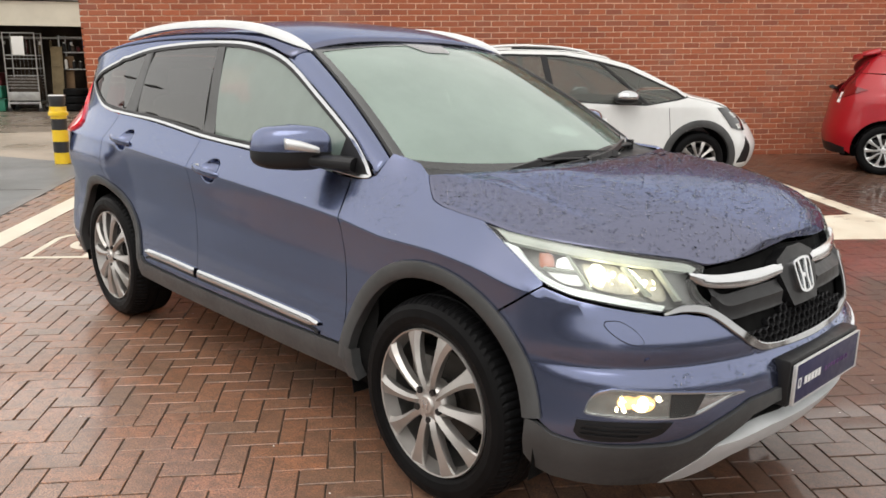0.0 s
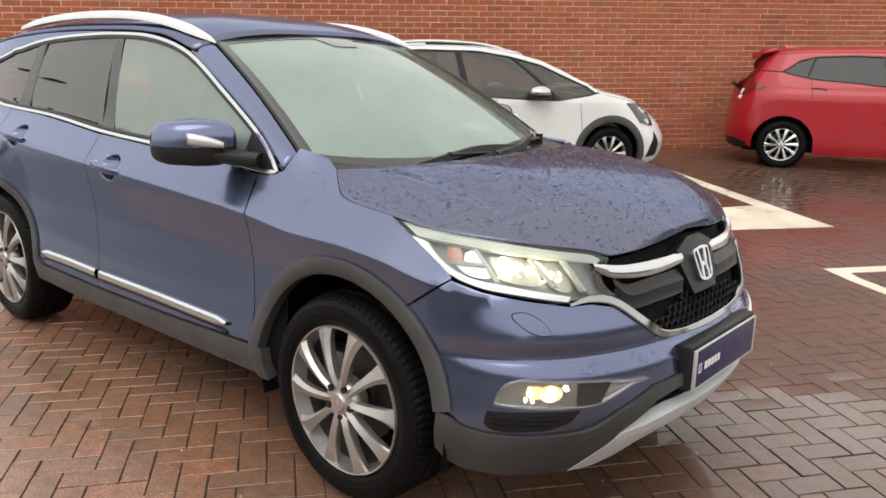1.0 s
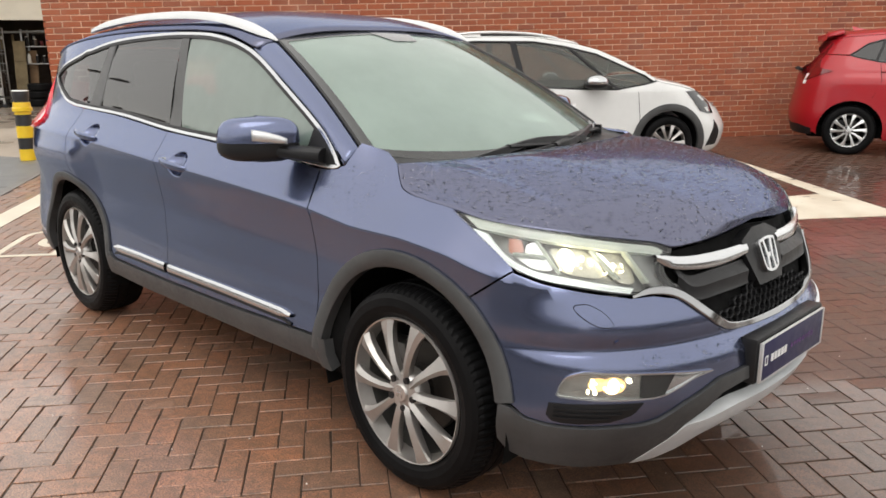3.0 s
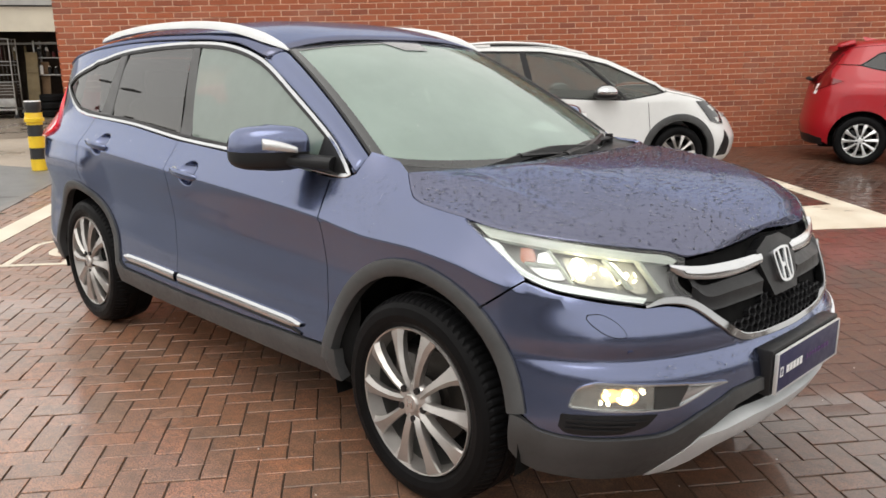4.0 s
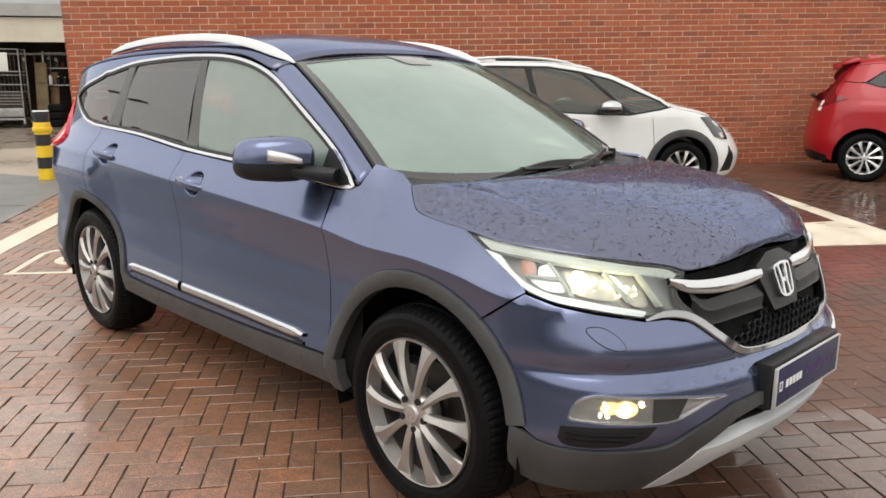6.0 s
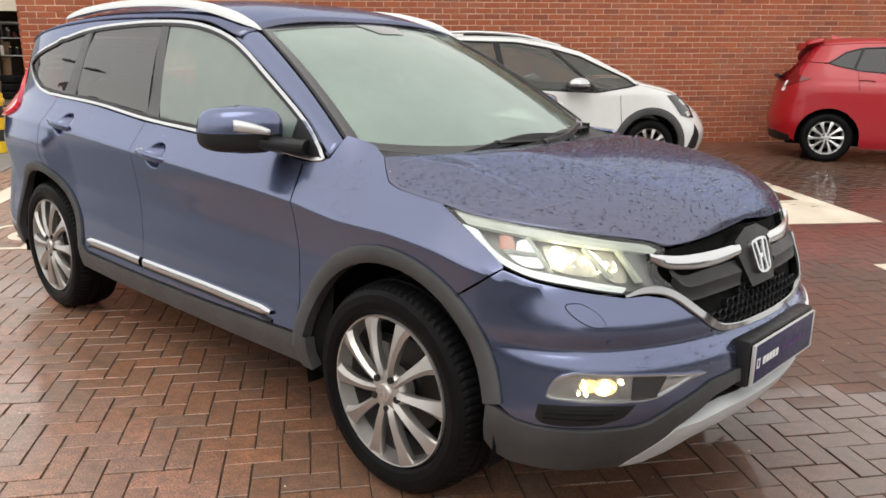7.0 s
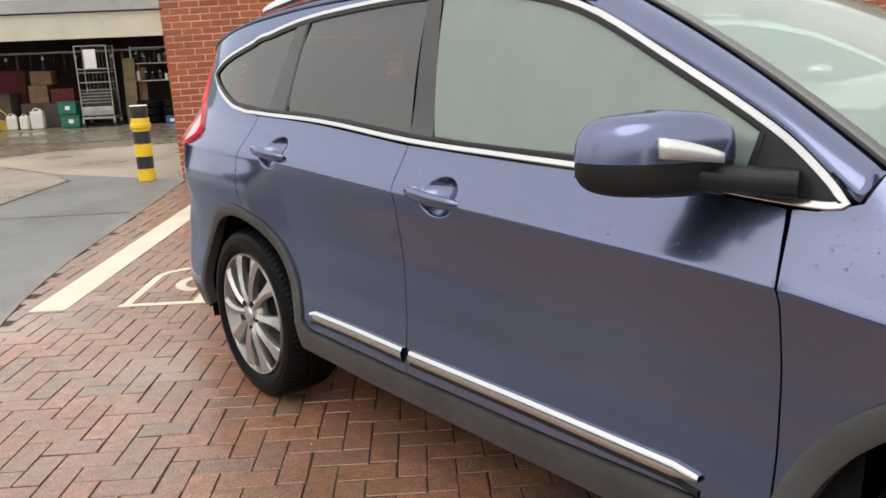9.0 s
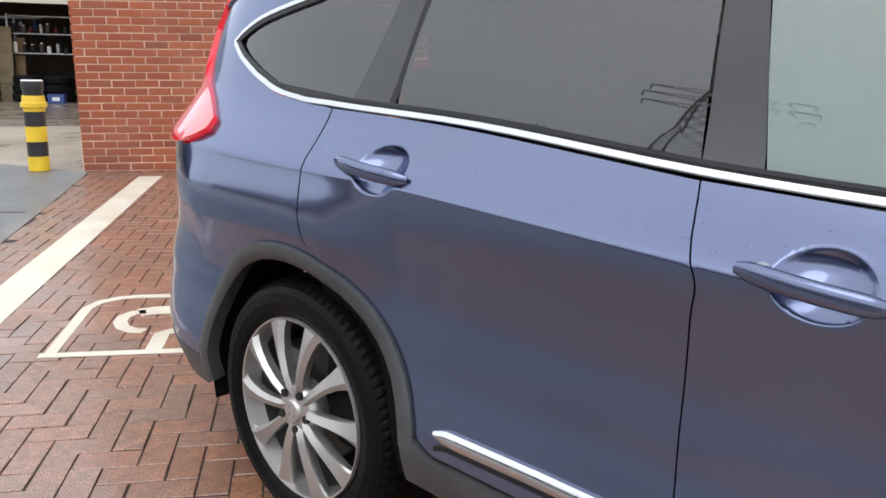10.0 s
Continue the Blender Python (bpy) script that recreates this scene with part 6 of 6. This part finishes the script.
def lay_blocks():
    """Herringbone bond: every flat block is followed by an upright one a step lower."""
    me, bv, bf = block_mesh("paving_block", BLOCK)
    rng = random.Random(4)
    lay = Matrix(((BLOCK_A[0] * 10, BLOCK_B[0] * 10, 0, 0), (BLOCK_A[1] * 10, BLOCK_B[1] * 10, 0, 0), (0, 0, 1, 0), (0, 0, 0, 1)))
    verts, faces, single = [], [], 0
    for i in range(-28, 130):
        for j in range(-52, 78):
            c = (i + j) % 4
            if c == 0:
                ci, cj, turn = i + 1, j + .5, 0
            elif c == 3:
                ci, cj, turn = i + .5, j, 1
            else:
                continue
            a = 2.4478 + BLOCK_A[0] * ci + BLOCK_B[0] * (cj - 1)
            b = -7.7487 + BLOCK_A[1] * ci + BLOCK_B[1] * (cj - 1)
            if b > -.05 or a < edge_at(b) + .03 or (b < -10.6 and a < 2.5) or b < -12.4 or a > 14.9 or (a > 11 and b < -5):
                continue
            tilt = [max(-.014, min(.014, rng.gauss(0, .007))) for _ in range(2)]
            dz = max(-.0016, min(.0016, rng.gauss(0, .0011))) + ground_z(a, b)
            m = Matrix.Translation((a + rng.gauss(0, .0008), b + rng.gauss(0, .0008), dz)) @ lay @ Matrix.Rotation(tilt[0], 4, "X") @ Matrix.Rotation(tilt[1], 4, "Y") @ Matrix.Rotation(turn * math.pi / 2 + rng.gauss(0, .006), 4, "Z")
            if single < 300 and 2.0 < a < 4.4 and -8.6 < b < -5.9:
                ob = new("paving_block", me)
                ob.parent = pavement
                ob.matrix_local = m
                single += 1
            else:
                k = len(verts)
                verts += [m @ Vector(p) for p in bv]
                faces += [tuple(k + q for q in f) for f in bf]
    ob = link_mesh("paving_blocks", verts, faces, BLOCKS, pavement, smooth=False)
    tagged(ob, "further red paving blocks laid in herringbone", kind="stuff")


# brick wall
RISE = radians(1.15)
wall = part("wall_north", box_bm(17, .30, 4.2, (8.5, .156, 1.95)), MORTAR, None, smooth=False)
on_site(wall, kind="structure", label="orange-red brick wall with pale mortar joints")


def lay_bricks():
    L, H, J = .2325, .0775, .0125
    c = .0025
    x, z, d = (L - J) / 2, (H - J) / 2, .003

    def brick_geo(hx, hz):
        v = []
        for dx, y in ((c, -d), (0, -d + .002), (0, .01)):
            v += [(-hx + dx, y, -hz + dx), (hx - dx, y, -hz + dx), (hx - dx, y, hz - dx), (-hx + dx, y, hz - dx)]
        f = [(0, 1, 2, 3)] + [(4 * k + 4 + i, 4 * k + 4 + (i + 1) % 4, 4 * k + (i + 1) % 4, 4 * k + i) for k in (0, 1) for i in range(4)]
        return v, f
    bv, bf = brick_geo(x, z)
    me = bpy.data.meshes.new("brick")
    me.from_pydata(bv, [], bf)
    me.materials.append(BRICK)
    hv, hf = brick_geo(x / 2 - J / 4, z)
    rng = random.Random(9)
    lean = Matrix.Rotation(-RISE, 4, "Y")
    verts, faces, dv, df, single = [], [], [], [], 0
    for row in range(-5, 51):
        zc = (row + .5) * H
        n = 0
        for col in range(0, 68):
            half = row % 2 == 1 and col == 0
            xc = L / 4 if half else (col + (.0 if row % 2 else .5)) * L
            xc += J / 2
            m = Matrix.Translation((rng.gauss(0, .0012), rng.gauss(0, .0009) - .001, 0)) @ lean @ Matrix.Translation((xc, 0, zc + rng.gauss(0, .0008)))
            p = m.translation
            if p.z < ground_z(p.x, 0) - .06 or p.x > 16:
                continue
            geo_v, geo_f = (hv, hf) if half else (bv, bf)
            if row in (31,):
                k = len(dv)
                dv += [m @ Vector(q) for q in geo_v]
                df += [tuple(k + q for q in f) for f in geo_f]
            elif single < 300 and not half and ((0 <= p.x < 2.3 and 0 <= row < 30) or (2.3 <= p.x < 3.2 and row > 20)):
                ob = new("brick", me)
                ob.parent = wall
                ob.matrix_local = m
                single += 1
            else:
                k = len(verts)
                verts += [m @ Vector(q) for q in geo_v]
                faces += [tuple(k + q for q in f) for f in geo_f]
    ob = link_mesh("bricks", verts, faces, BRICKS, wall, smooth=False)
    tagged(ob, "further bricks of the wall", kind="stuff")
    ob = link_mesh("dark_brick_course", dv, df, DARKBRICK, wall, smooth=False)
    tagged(ob, "band of dark grey bricks", kind="stuff")


# plain unseen walls, added to close the yard and darken reflections at the horizon
RENDER = plain("dull_rendered_wall", (.13, .12, .11), .9, spread=.25, scale=6, grain=.3)
for name, size, at in (("wall_south", (44, .3, 2.5), (-7, -13.5, 1.15)), ("wall_east", (.3, 30, 2.9), (20, 1.5, 1.35))):
    tagged(part(name, box_bm(*size, at), RENDER, None, smooth=False), kind="structure", label="plain grey rendered wall across the yard")


# bollard
def build_bollard():
    root = thing("bollard", SITE @ Matrix.Translation((-.44, .06, 0)), "black and yellow banded bollard standing on the yard", "bollard")
    yellow = plain("yellow_band", (.78, .52, .02), .35, spread=.1, scale=40, grain=.1, coat=.3)
    black = plain("black_band", (.022, .022, .024), .4, spread=.2, grain=.1)
    for z0, z1, mat, r in ((0, .15, yellow, .103), (.15, .30, black, .100), (.30, .455, yellow, .103), (.455, .605, black, .100), (.605, .765, yellow, .103), (.765, .92, black, .104)):
        prof = [(0, z0), (r, z0), (r, z1), (0, z1)]
        if z0 == .605:
            prof = [(0, z0), (.103, z0), (.104, .64), (.126, .65), (.126, .69), (.112, .70), (.106, .765), (0, .765)]
        if z1 == .92:
            prof = [(0, z0), (.092, z0), (.096, .80), (.104, .83), (.106, .89), (.10, .912), (.085, .92), (0, .92)]
        part("band", bm_from(*lathe(prof, 28, "z")), mat, root, "yellow band" if mat is yellow else "black band")
    part("rim", bm_from(*lathe([(.088, .921), (.104, .914), (.105, .908), (.092, .912)], 28, "z")), PLATEWHITE, root, "pale worn rim")


build_bollard()

# ---- open garage beyond the yard ----
CREAM = plain("cream_fascia", (.54, .50, .41), .6, spread=.08, scale=12, grain=.1)
FASCIA = plain("grey_fascia", (.33, .33, .32), .6, spread=.12, scale=15, grain=.15)
CLADDING = plain("white_cladding", (.46, .48, .50), .5, spread=.06, scale=12, grain=.1)
# dark brown puts the garage's inner shade into walls, ceiling and crates
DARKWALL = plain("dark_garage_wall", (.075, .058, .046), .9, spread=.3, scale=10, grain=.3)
GALV = plain("galvanised_steel", (.36, .36, .35), .45, .7, spread=.2, scale=40, grain=.15)
GREEN = plain("green_plastic", (.012, .14, .085), .45, spread=.15, grain=.1)
WHITEPL = plain("milky_plastic", (.62, .62, .55), .5, spread=.1, grain=.1)
CARD = plain("brown_cardboard", (.19, .12, .065), .85, spread=.2, grain=.2)
YELLOWH = plain("yellow_hose", (.55, .38, .02), .5, spread=.15, grain=.1)
PAPER = plain("paper_sheet", (.72, .72, .70), .7, spread=.04, grain=.05)
BLUEBOX = plain("blue_box", (.03, .06, .22), .5, spread=.15, grain=.1)
REDRAG = plain("dark_red_cover", (.09, .010, .012), .8, spread=.2, grain=.2)


def slab(name, a0, a1, b0, b1, z0, z1, mat, label="", bevel=.0):
    ob = part(name, box_bm(a1 - a0, b1 - b0, z1 - z0, ((a0 + a1) / 2, (b0 + b1) / 2, (z0 + z1) / 2), bevel), mat, None, smooth=False)
    return on_site(ob, kind="structure", label=label)


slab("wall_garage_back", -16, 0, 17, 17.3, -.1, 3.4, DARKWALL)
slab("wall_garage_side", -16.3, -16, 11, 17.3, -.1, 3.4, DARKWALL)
slab("wall_return", .004, .30, .32, 17.3, -.1, 4.0, MORTAR)
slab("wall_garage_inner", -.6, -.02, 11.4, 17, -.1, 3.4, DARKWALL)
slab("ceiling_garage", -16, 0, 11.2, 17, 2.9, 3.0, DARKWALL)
slab("lintel", -16, -.01, 11.0, 11.2, 2.19, 2.80, CREAM, "cream panel over the garage opening")
slab("lintel_shadow_gap", -16, -.01, 11.05, 11.2, 2.80, 2.835, BLACK)
slab("gutter_fascia", -16, -.01, 10.9, 11.2, 2.835, 3.14, FASCIA, "grey gutter board")
for k in range(5):
    slab("cladding_board", -16, -.01, 10.96 - .01 * (k % 2), 11.2, 3.145 + .2 * k, 3.335 + .2 * k, CLADDING, "white cladding board")
slab("roof_garage", -16.3, 0, 10.7, 17.4, 4.15, 4.3, FASCIA)


def put(name, a, b, label, category, turn=0, scale=1.0, group=""):
    return thing(name, SITE @ Matrix.Translation((a, b, -.012)) @ Matrix.Rotation(radians(turn), 4, "Z") @ Matrix.Scale(scale, 4), label, category, group)


def roll_cage():
    root = put("roll_cage", -5.17, 11.5, "galvanised wire roll cage standing in the garage with a paper sheet", "trolley", 6, 1.12)
    part("base", box_bm(.72, .62, .05, (0, 0, .20), .008), GALV, root)
    part("base_panel", box_bm(.70, .02, .20, (0, -.32, .36), .004), GALV, root, "sheet metal panel")
    for x in (-.34, .34):
        for y in (-.30, .30):
            part("post", rod_bm((x, y, .15), (x, y, 1.82), .016, 8), GALV, root)
            w = part("castor", bm_from(*lathe([(0, -.018), (.055, -.018), (.06, 0), (.055, .018), (0, .018)], 16)), BLACK, root)
            w.matrix_local = Matrix.Translation((x, y, .06))
            part("castor_fork", box_bm(.05, .06, .10, (x, y, .13), .008), GALV, root)
    for z in (.55, .62, .69, .76, .83, 1.0, 1.22, 1.30, 1.81):
        part("rail", rod_bm((-.34, -.30, z), (.34, -.30, z), .009 if z not in (1.0, 1.30, 1.81) else .014, 6), GALV, root)
        part("rail", rod_bm((-.34, .30, z), (.34, .30, z), .008, 6), GALV, root)
    for i in range(7):
        part("wire", rod_bm((-.26 + .087 * i, .30, .2), (-.26 + .087 * i, .30, 1.8), .004, 5), GALV, root)
    part("paper", box_bm(.26, .006, .42, (-.02, -.325, 1.52), .001), PAPER, root, "white paper notice")
    part("shelf_load", box_bm(.58, .5, .34, (0, 0, .62), .02), DARKWALL, root)


roll_cage()


def crate(a, b, z, turn, first=False):
    root = thing("storage_crate", SITE @ Matrix.Translation((a, b, z)) @ Matrix.Rotation(radians(turn), 4, "Z"), "green plastic storage crate stacked on the garage floor", "crate", "green crates")
    part("body", box_bm(.46, .36, .28, (0, 0, .15), .02), GREEN, root)
    part("lid", box_bm(.50, .40, .035, (0, 0, .31), .012), GREEN, root)
    part("label", box_bm(.12, .004, .10, (.02, -.184, .17), .001), PAPER, root, "white sticker")


crate(-5.87, 11.3, -.012, 4)
crate(-5.90, 11.32, .325, -3)


def jerry_can(a, b, s, turn):
    root = put("jerry_can", a, b, "milky white plastic jerry can on the garage floor", "container", turn, s, "white containers")
    part("body", box_bm(.28, .20, .40, (0, 0, .20), .05, 3), WHITEPL, root)
    part("neck", rod_bm((.07, 0, .38), (.07, 0, .45), .03, 12), WHITEPL, root)
    part("cap", rod_bm((.07, 0, .45), (.07, 0, .485), .036, 12), BLACK, root)
    part("handle", sweep(bend([(-.10, 0, .39), (-.06, 0, .45), (.02, 0, .45), (.04, 0, .39)], 4), oval(.014, .012, 8)), WHITEPL, root)


for a, s, t in ((-7.42, .9, 10), (-7.10, .85, -15), (-6.76, 1.15, 5)):
    jerry_can(a, 11.35, s, t)


def hose():
    root = put("hose_reel", -7.75, 11.4, "yellow hose lying in loose coils", "hose")
    for k in range(5):
        r = .26 - .02 * k
        pts = [(r * math.cos(a) + .02 * k, r * .8 * math.sin(a), .03 + .05 * k + .02 * math.sin(3 * a)) for a in (2 * math.pi * i / 22 for i in range(23))]
        part("coil", sweep(pts, oval(.016, .016, 7)), YELLOWH, root)
    part("loose_end", sweep(bend([(.24, 0, .10), (.30, -.1, .30), (.05, -.15, .55), (-.15, -.1, .30), (-.3, -.2, .03)], 6), oval(.016, .016, 7)), YELLOWH, root)


hose()


def rack():
    root = put("storage_rack", -3.35, 12.2, "dark metal rack holding bottles and tins in the garage", "shelving", 0, 1.0)
    for x in (-1.05, 1.05):
        for y in (-.25, .25):
            part("upright", box_bm(.04, .04, 2.0, (x, y, 1.0), .004), GALV, root)
    for z in (.55, 1.10, 1.55, 1.95):
        part("shelf", box_bm(2.1, .5, .03, (0, 0, z), .004), GALV if z > 1 else DARKWALL, root)
    rng = random.Random(2)
    for z in (1.115, 1.565):
        for i in range(11):
            x = -.95 + .19 * i + rng.uniform(-.04, .04)
            h = rng.uniform(.10, .24)
            ob = thing("tin", SITE @ Matrix.Translation((-3.35 + x, 12.0 + rng.uniform(-.05, .1), z - .012)), "small tin standing on the garage rack", "tin", "tins on the rack")
            mat = rng.choice([PAPER, BLACK, BLACK, GALV, DARKWALL, REDRAG])
            part("body", bm_from(*lathe([(0, 0), (.045, 0), (.047, h * .1), (.046, h * .9), (.03, h), (0, h)], 12, "z")), mat, ob)
            part("lid", bm_from(*lathe([(0, h), (.028, h), (.028, h + .02), (0, h + .02)], 10, "z")), rng.choice([BLACK, PAPER]), ob)


rack()


def tyre_stack():
    for a, b in ((-3.95, 11.5), (-3.3, 11.55)):
        for k in range(3):
            ob = thing("tyre", SITE @ Matrix.Translation((a + .02 * k, b, .10 + .2 * k)), "black rubber tyre stacked in the garage", "tyre", "stacked tyres")
            part("carcass", bm_from(*lathe([(.19, -.08), (.25, -.095), (.30, -.09), (.325, -.06), (.325, .06), (.30, .09), (.25, .095), (.19, .08), (.19, -.08)], 32, "z")), RUBBER, ob)


tyre_stack()
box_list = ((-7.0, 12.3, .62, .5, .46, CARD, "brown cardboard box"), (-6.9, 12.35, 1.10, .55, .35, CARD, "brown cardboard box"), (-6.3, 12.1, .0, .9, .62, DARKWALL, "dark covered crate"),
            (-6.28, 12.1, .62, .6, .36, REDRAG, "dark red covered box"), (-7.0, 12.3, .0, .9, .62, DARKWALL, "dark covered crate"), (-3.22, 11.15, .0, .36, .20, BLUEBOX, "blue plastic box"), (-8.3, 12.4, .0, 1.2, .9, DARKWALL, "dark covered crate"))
for a, b, z, w, h, mat, lab in box_list:
    ob = thing("storage_box", SITE @ Matrix.Translation((a, b, z - .012)), lab + " stored in the open garage", "box")
    part("body", box_bm(w, w * .7, h, (0, 0, h / 2), .012), mat, ob)
    part("lid_flap", box_bm(w * 1.02, w * .72, .012, (0, 0, h + .006), .004), mat, ob)
    if mat is BLUEBOX:
        part("sticker", box_bm(.16, .004, .08, (0, -w * .352, h * .5), .001), PAPER, ob)


def leaning_board(a, b, w, h, turn, mat, lab):
    """A sheet of board leaning back against what stands behind it, with battens across it."""
    root = put("leaning_board", a, b, lab, "board", turn)
    lean = Matrix.Rotation(radians(-6), 4, "X")
    part("sheet", box_bm(w, .025, h, (0, .05, h / 2), .004, turn=lean), mat, root)
    for z in (.25, .7):
        part("batten", box_bm(w, .03, .05, (0, .022 + .105 * (z - .5) * h, h * z), .004, turn=lean), mat, root)


OLIVE = plain("worn_brown_board", (.20, .155, .085), .8, spread=.35, scale=15, grain=.3)
leaning_board(-4.45, 11.75, .30, 1.70, 3, OLIVE, "worn brown board leaning in the garage")
leaning_board(-4.22, 12.0, .22, 1.45, -5, CARD, "narrow brown board leaning in the garage")
leaning_board(-7.9, 12.6, .7, 1.5, 4, REDRAG, "dark red board leaning at the garage wall")
leaning_board(-9.2, 12.4, .9, 1.8, -3, OLIVE, "wide worn brown board leaning at the garage wall")


def hanging_tools():
    """A bar under the garage ceiling with pale tags and dark tools on hooks."""
    root = put("tool_rail", -6.6, 13.2, "wall rail with hanging tools and pale tags in the garage", "tool rack")
    part("rail", box_bm(5.2, .04, .06, (0, 0, 1.95), .005), GALV, root)
    rng = random.Random(12)
    for i in range(17):
        x, h = -2.5 + .31 * i + rng.uniform(-.05, .05), rng.uniform(.15, .5)
        part("hook", rod_bm((x, -.02, 1.95), (x, -.06, 1.88), .006, 6), GALV, root)
        part("tool", box_bm(rng.uniform(.04, .12), .04, h, (x, -.06, 1.88 - h / 2), .012), rng.choice([BLACK, REDRAG, OLIVE, BLUEBOX, BLACK]), root)
        if i % 3 == 0:
            part("tag", box_bm(.07, .006, .09, (x + .02, -.085, 1.80), .001), PAPER, root, "pale paper tag")


hanging_tools()


def floodlight_mast():
    """Seen only mirrored in the car's rear windows."""
    root = thing("floodlight_mast", Matrix.Translation((-19.2, -7.9, -1.2)), "tall grey mast with two floodlights over the yard", "street lamp")
    part("pole", rod_bm((0, 0, 0), (0, 0, 6.2), .08, 12, r2=.05), GALV, root)
    part("crossarm", rod_bm((-.8, .25, 6.2), (.8, -.25, 6.2), .04, 8), GALV, root)
    for s in (-1, 1):
        part("lamp_head", box_bm(.62, .42, .14, (s * .85, -s * .27, 6.16), .03, 2, Matrix.Rotation(radians(-17), 4, "Z")), BLACK, root)


floodlight_mast()


def scatter_grit():
    """Pale stone chips and bits of leaf lying on the paving."""
    rng = random.Random(17)
    for mat, name, count, label in ((PAPER, "grit", 130, "pale stone chips on the paving"), (OLIVE, "leaf_litter", 60, "brown bits of leaf on the paving")):
        verts, faces = [], []
        for _ in range(count):
            a, b = rng.uniform(1.2, 6.5), rng.uniform(-9.2, -5.0)
            r, t = rng.uniform(.0018, .0045), rng.random() * 6.28
            k = len(verts)
            c = SITE @ Vector((a, b, ground_z(a, b) + .001))
            for i in range(5):
                q = t + 1.257 * i
                rr = r * rng.uniform(.7, 1.4)
                verts.append(c + Vector((rr * math.cos(q), rr * math.sin(q) * .7, 0)))
            verts.append(c + Vector((0, 0, r * .8)))
            faces += [(k + i, k + (i + 1) % 5, k + 5) for i in range(5)]
        tagged(link_mesh(name, verts, faces, mat, smooth=False), label, "litter", kind="stuff")


scatter_grit()
GALVDARK = plain("weathered_steel", (.05, .05, .05), .7, .3, spread=.2, grain=.1)


def pylon():
    """Seen only mirrored in the car's front side window."""
    root = thing("electricity_pylon", Matrix.Translation((-22.3, -47.6, -2.3)) @ Matrix.Rotation(radians(-12), 4, "Z"), "tall grey steel lattice electricity pylon beyond the yard", "pylon")
    half = smooth_curve([0, 12, 22, 26, 28.6], [3.0, 1.9, 1.05, .55, .10])
    levels = [0, 3.5, 6.8, 9.8, 12.5, 15, 17.2, 19.2, 21, 22.6, 24, 25.2, 26.2, 27.1, 27.9, 28.6]
    corner = ((-1, -1), (1, -1), (1, 1), (-1, 1))
    for x, y in corner:
        part("leg", sweep([(x * half(z), y * half(z), z) for z in levels], oval(.11, .11, 5)), GALVDARK, root)
    for n, (z0, z1) in enumerate(zip(levels, levels[1:])):
        bm = bmesh.new()
        for k in range(4):
            (ax, ay), (bx, by) = corner[k], corner[(k + 1) % 4]
            h0, h1 = half(z0), half(z1)
            rod_bm((ax * h0, ay * h0, z0), (bx * h1, by * h1, z1), .05, 4, bm)
            rod_bm((bx * h0, by * h0, z0), (ax * h1, ay * h1, z1), .05, 4, bm)
        part("bracing", bm, GALVDARK, root)
    for z, reach in ((28.0, 4.2), (26.7, 4.6), (25.2, 4.4)):
        for s in (-1, 1):
            bm = rod_bm((s * half(z), 0, z), (s * reach, 0, z + .25), .08, 5)
            rod_bm((s * half(z), 0, z + .6), (s * reach, 0, z + .27), .06, 5, bm)
            part("crossarm", bm, GALVDARK, root)
            part("insulator", rod_bm((s * reach, 0, z + .2), (s * reach, 0, z - .7), .07, 6), BLACK, root)


pylon()
lay_bricks()
lay_blocks()
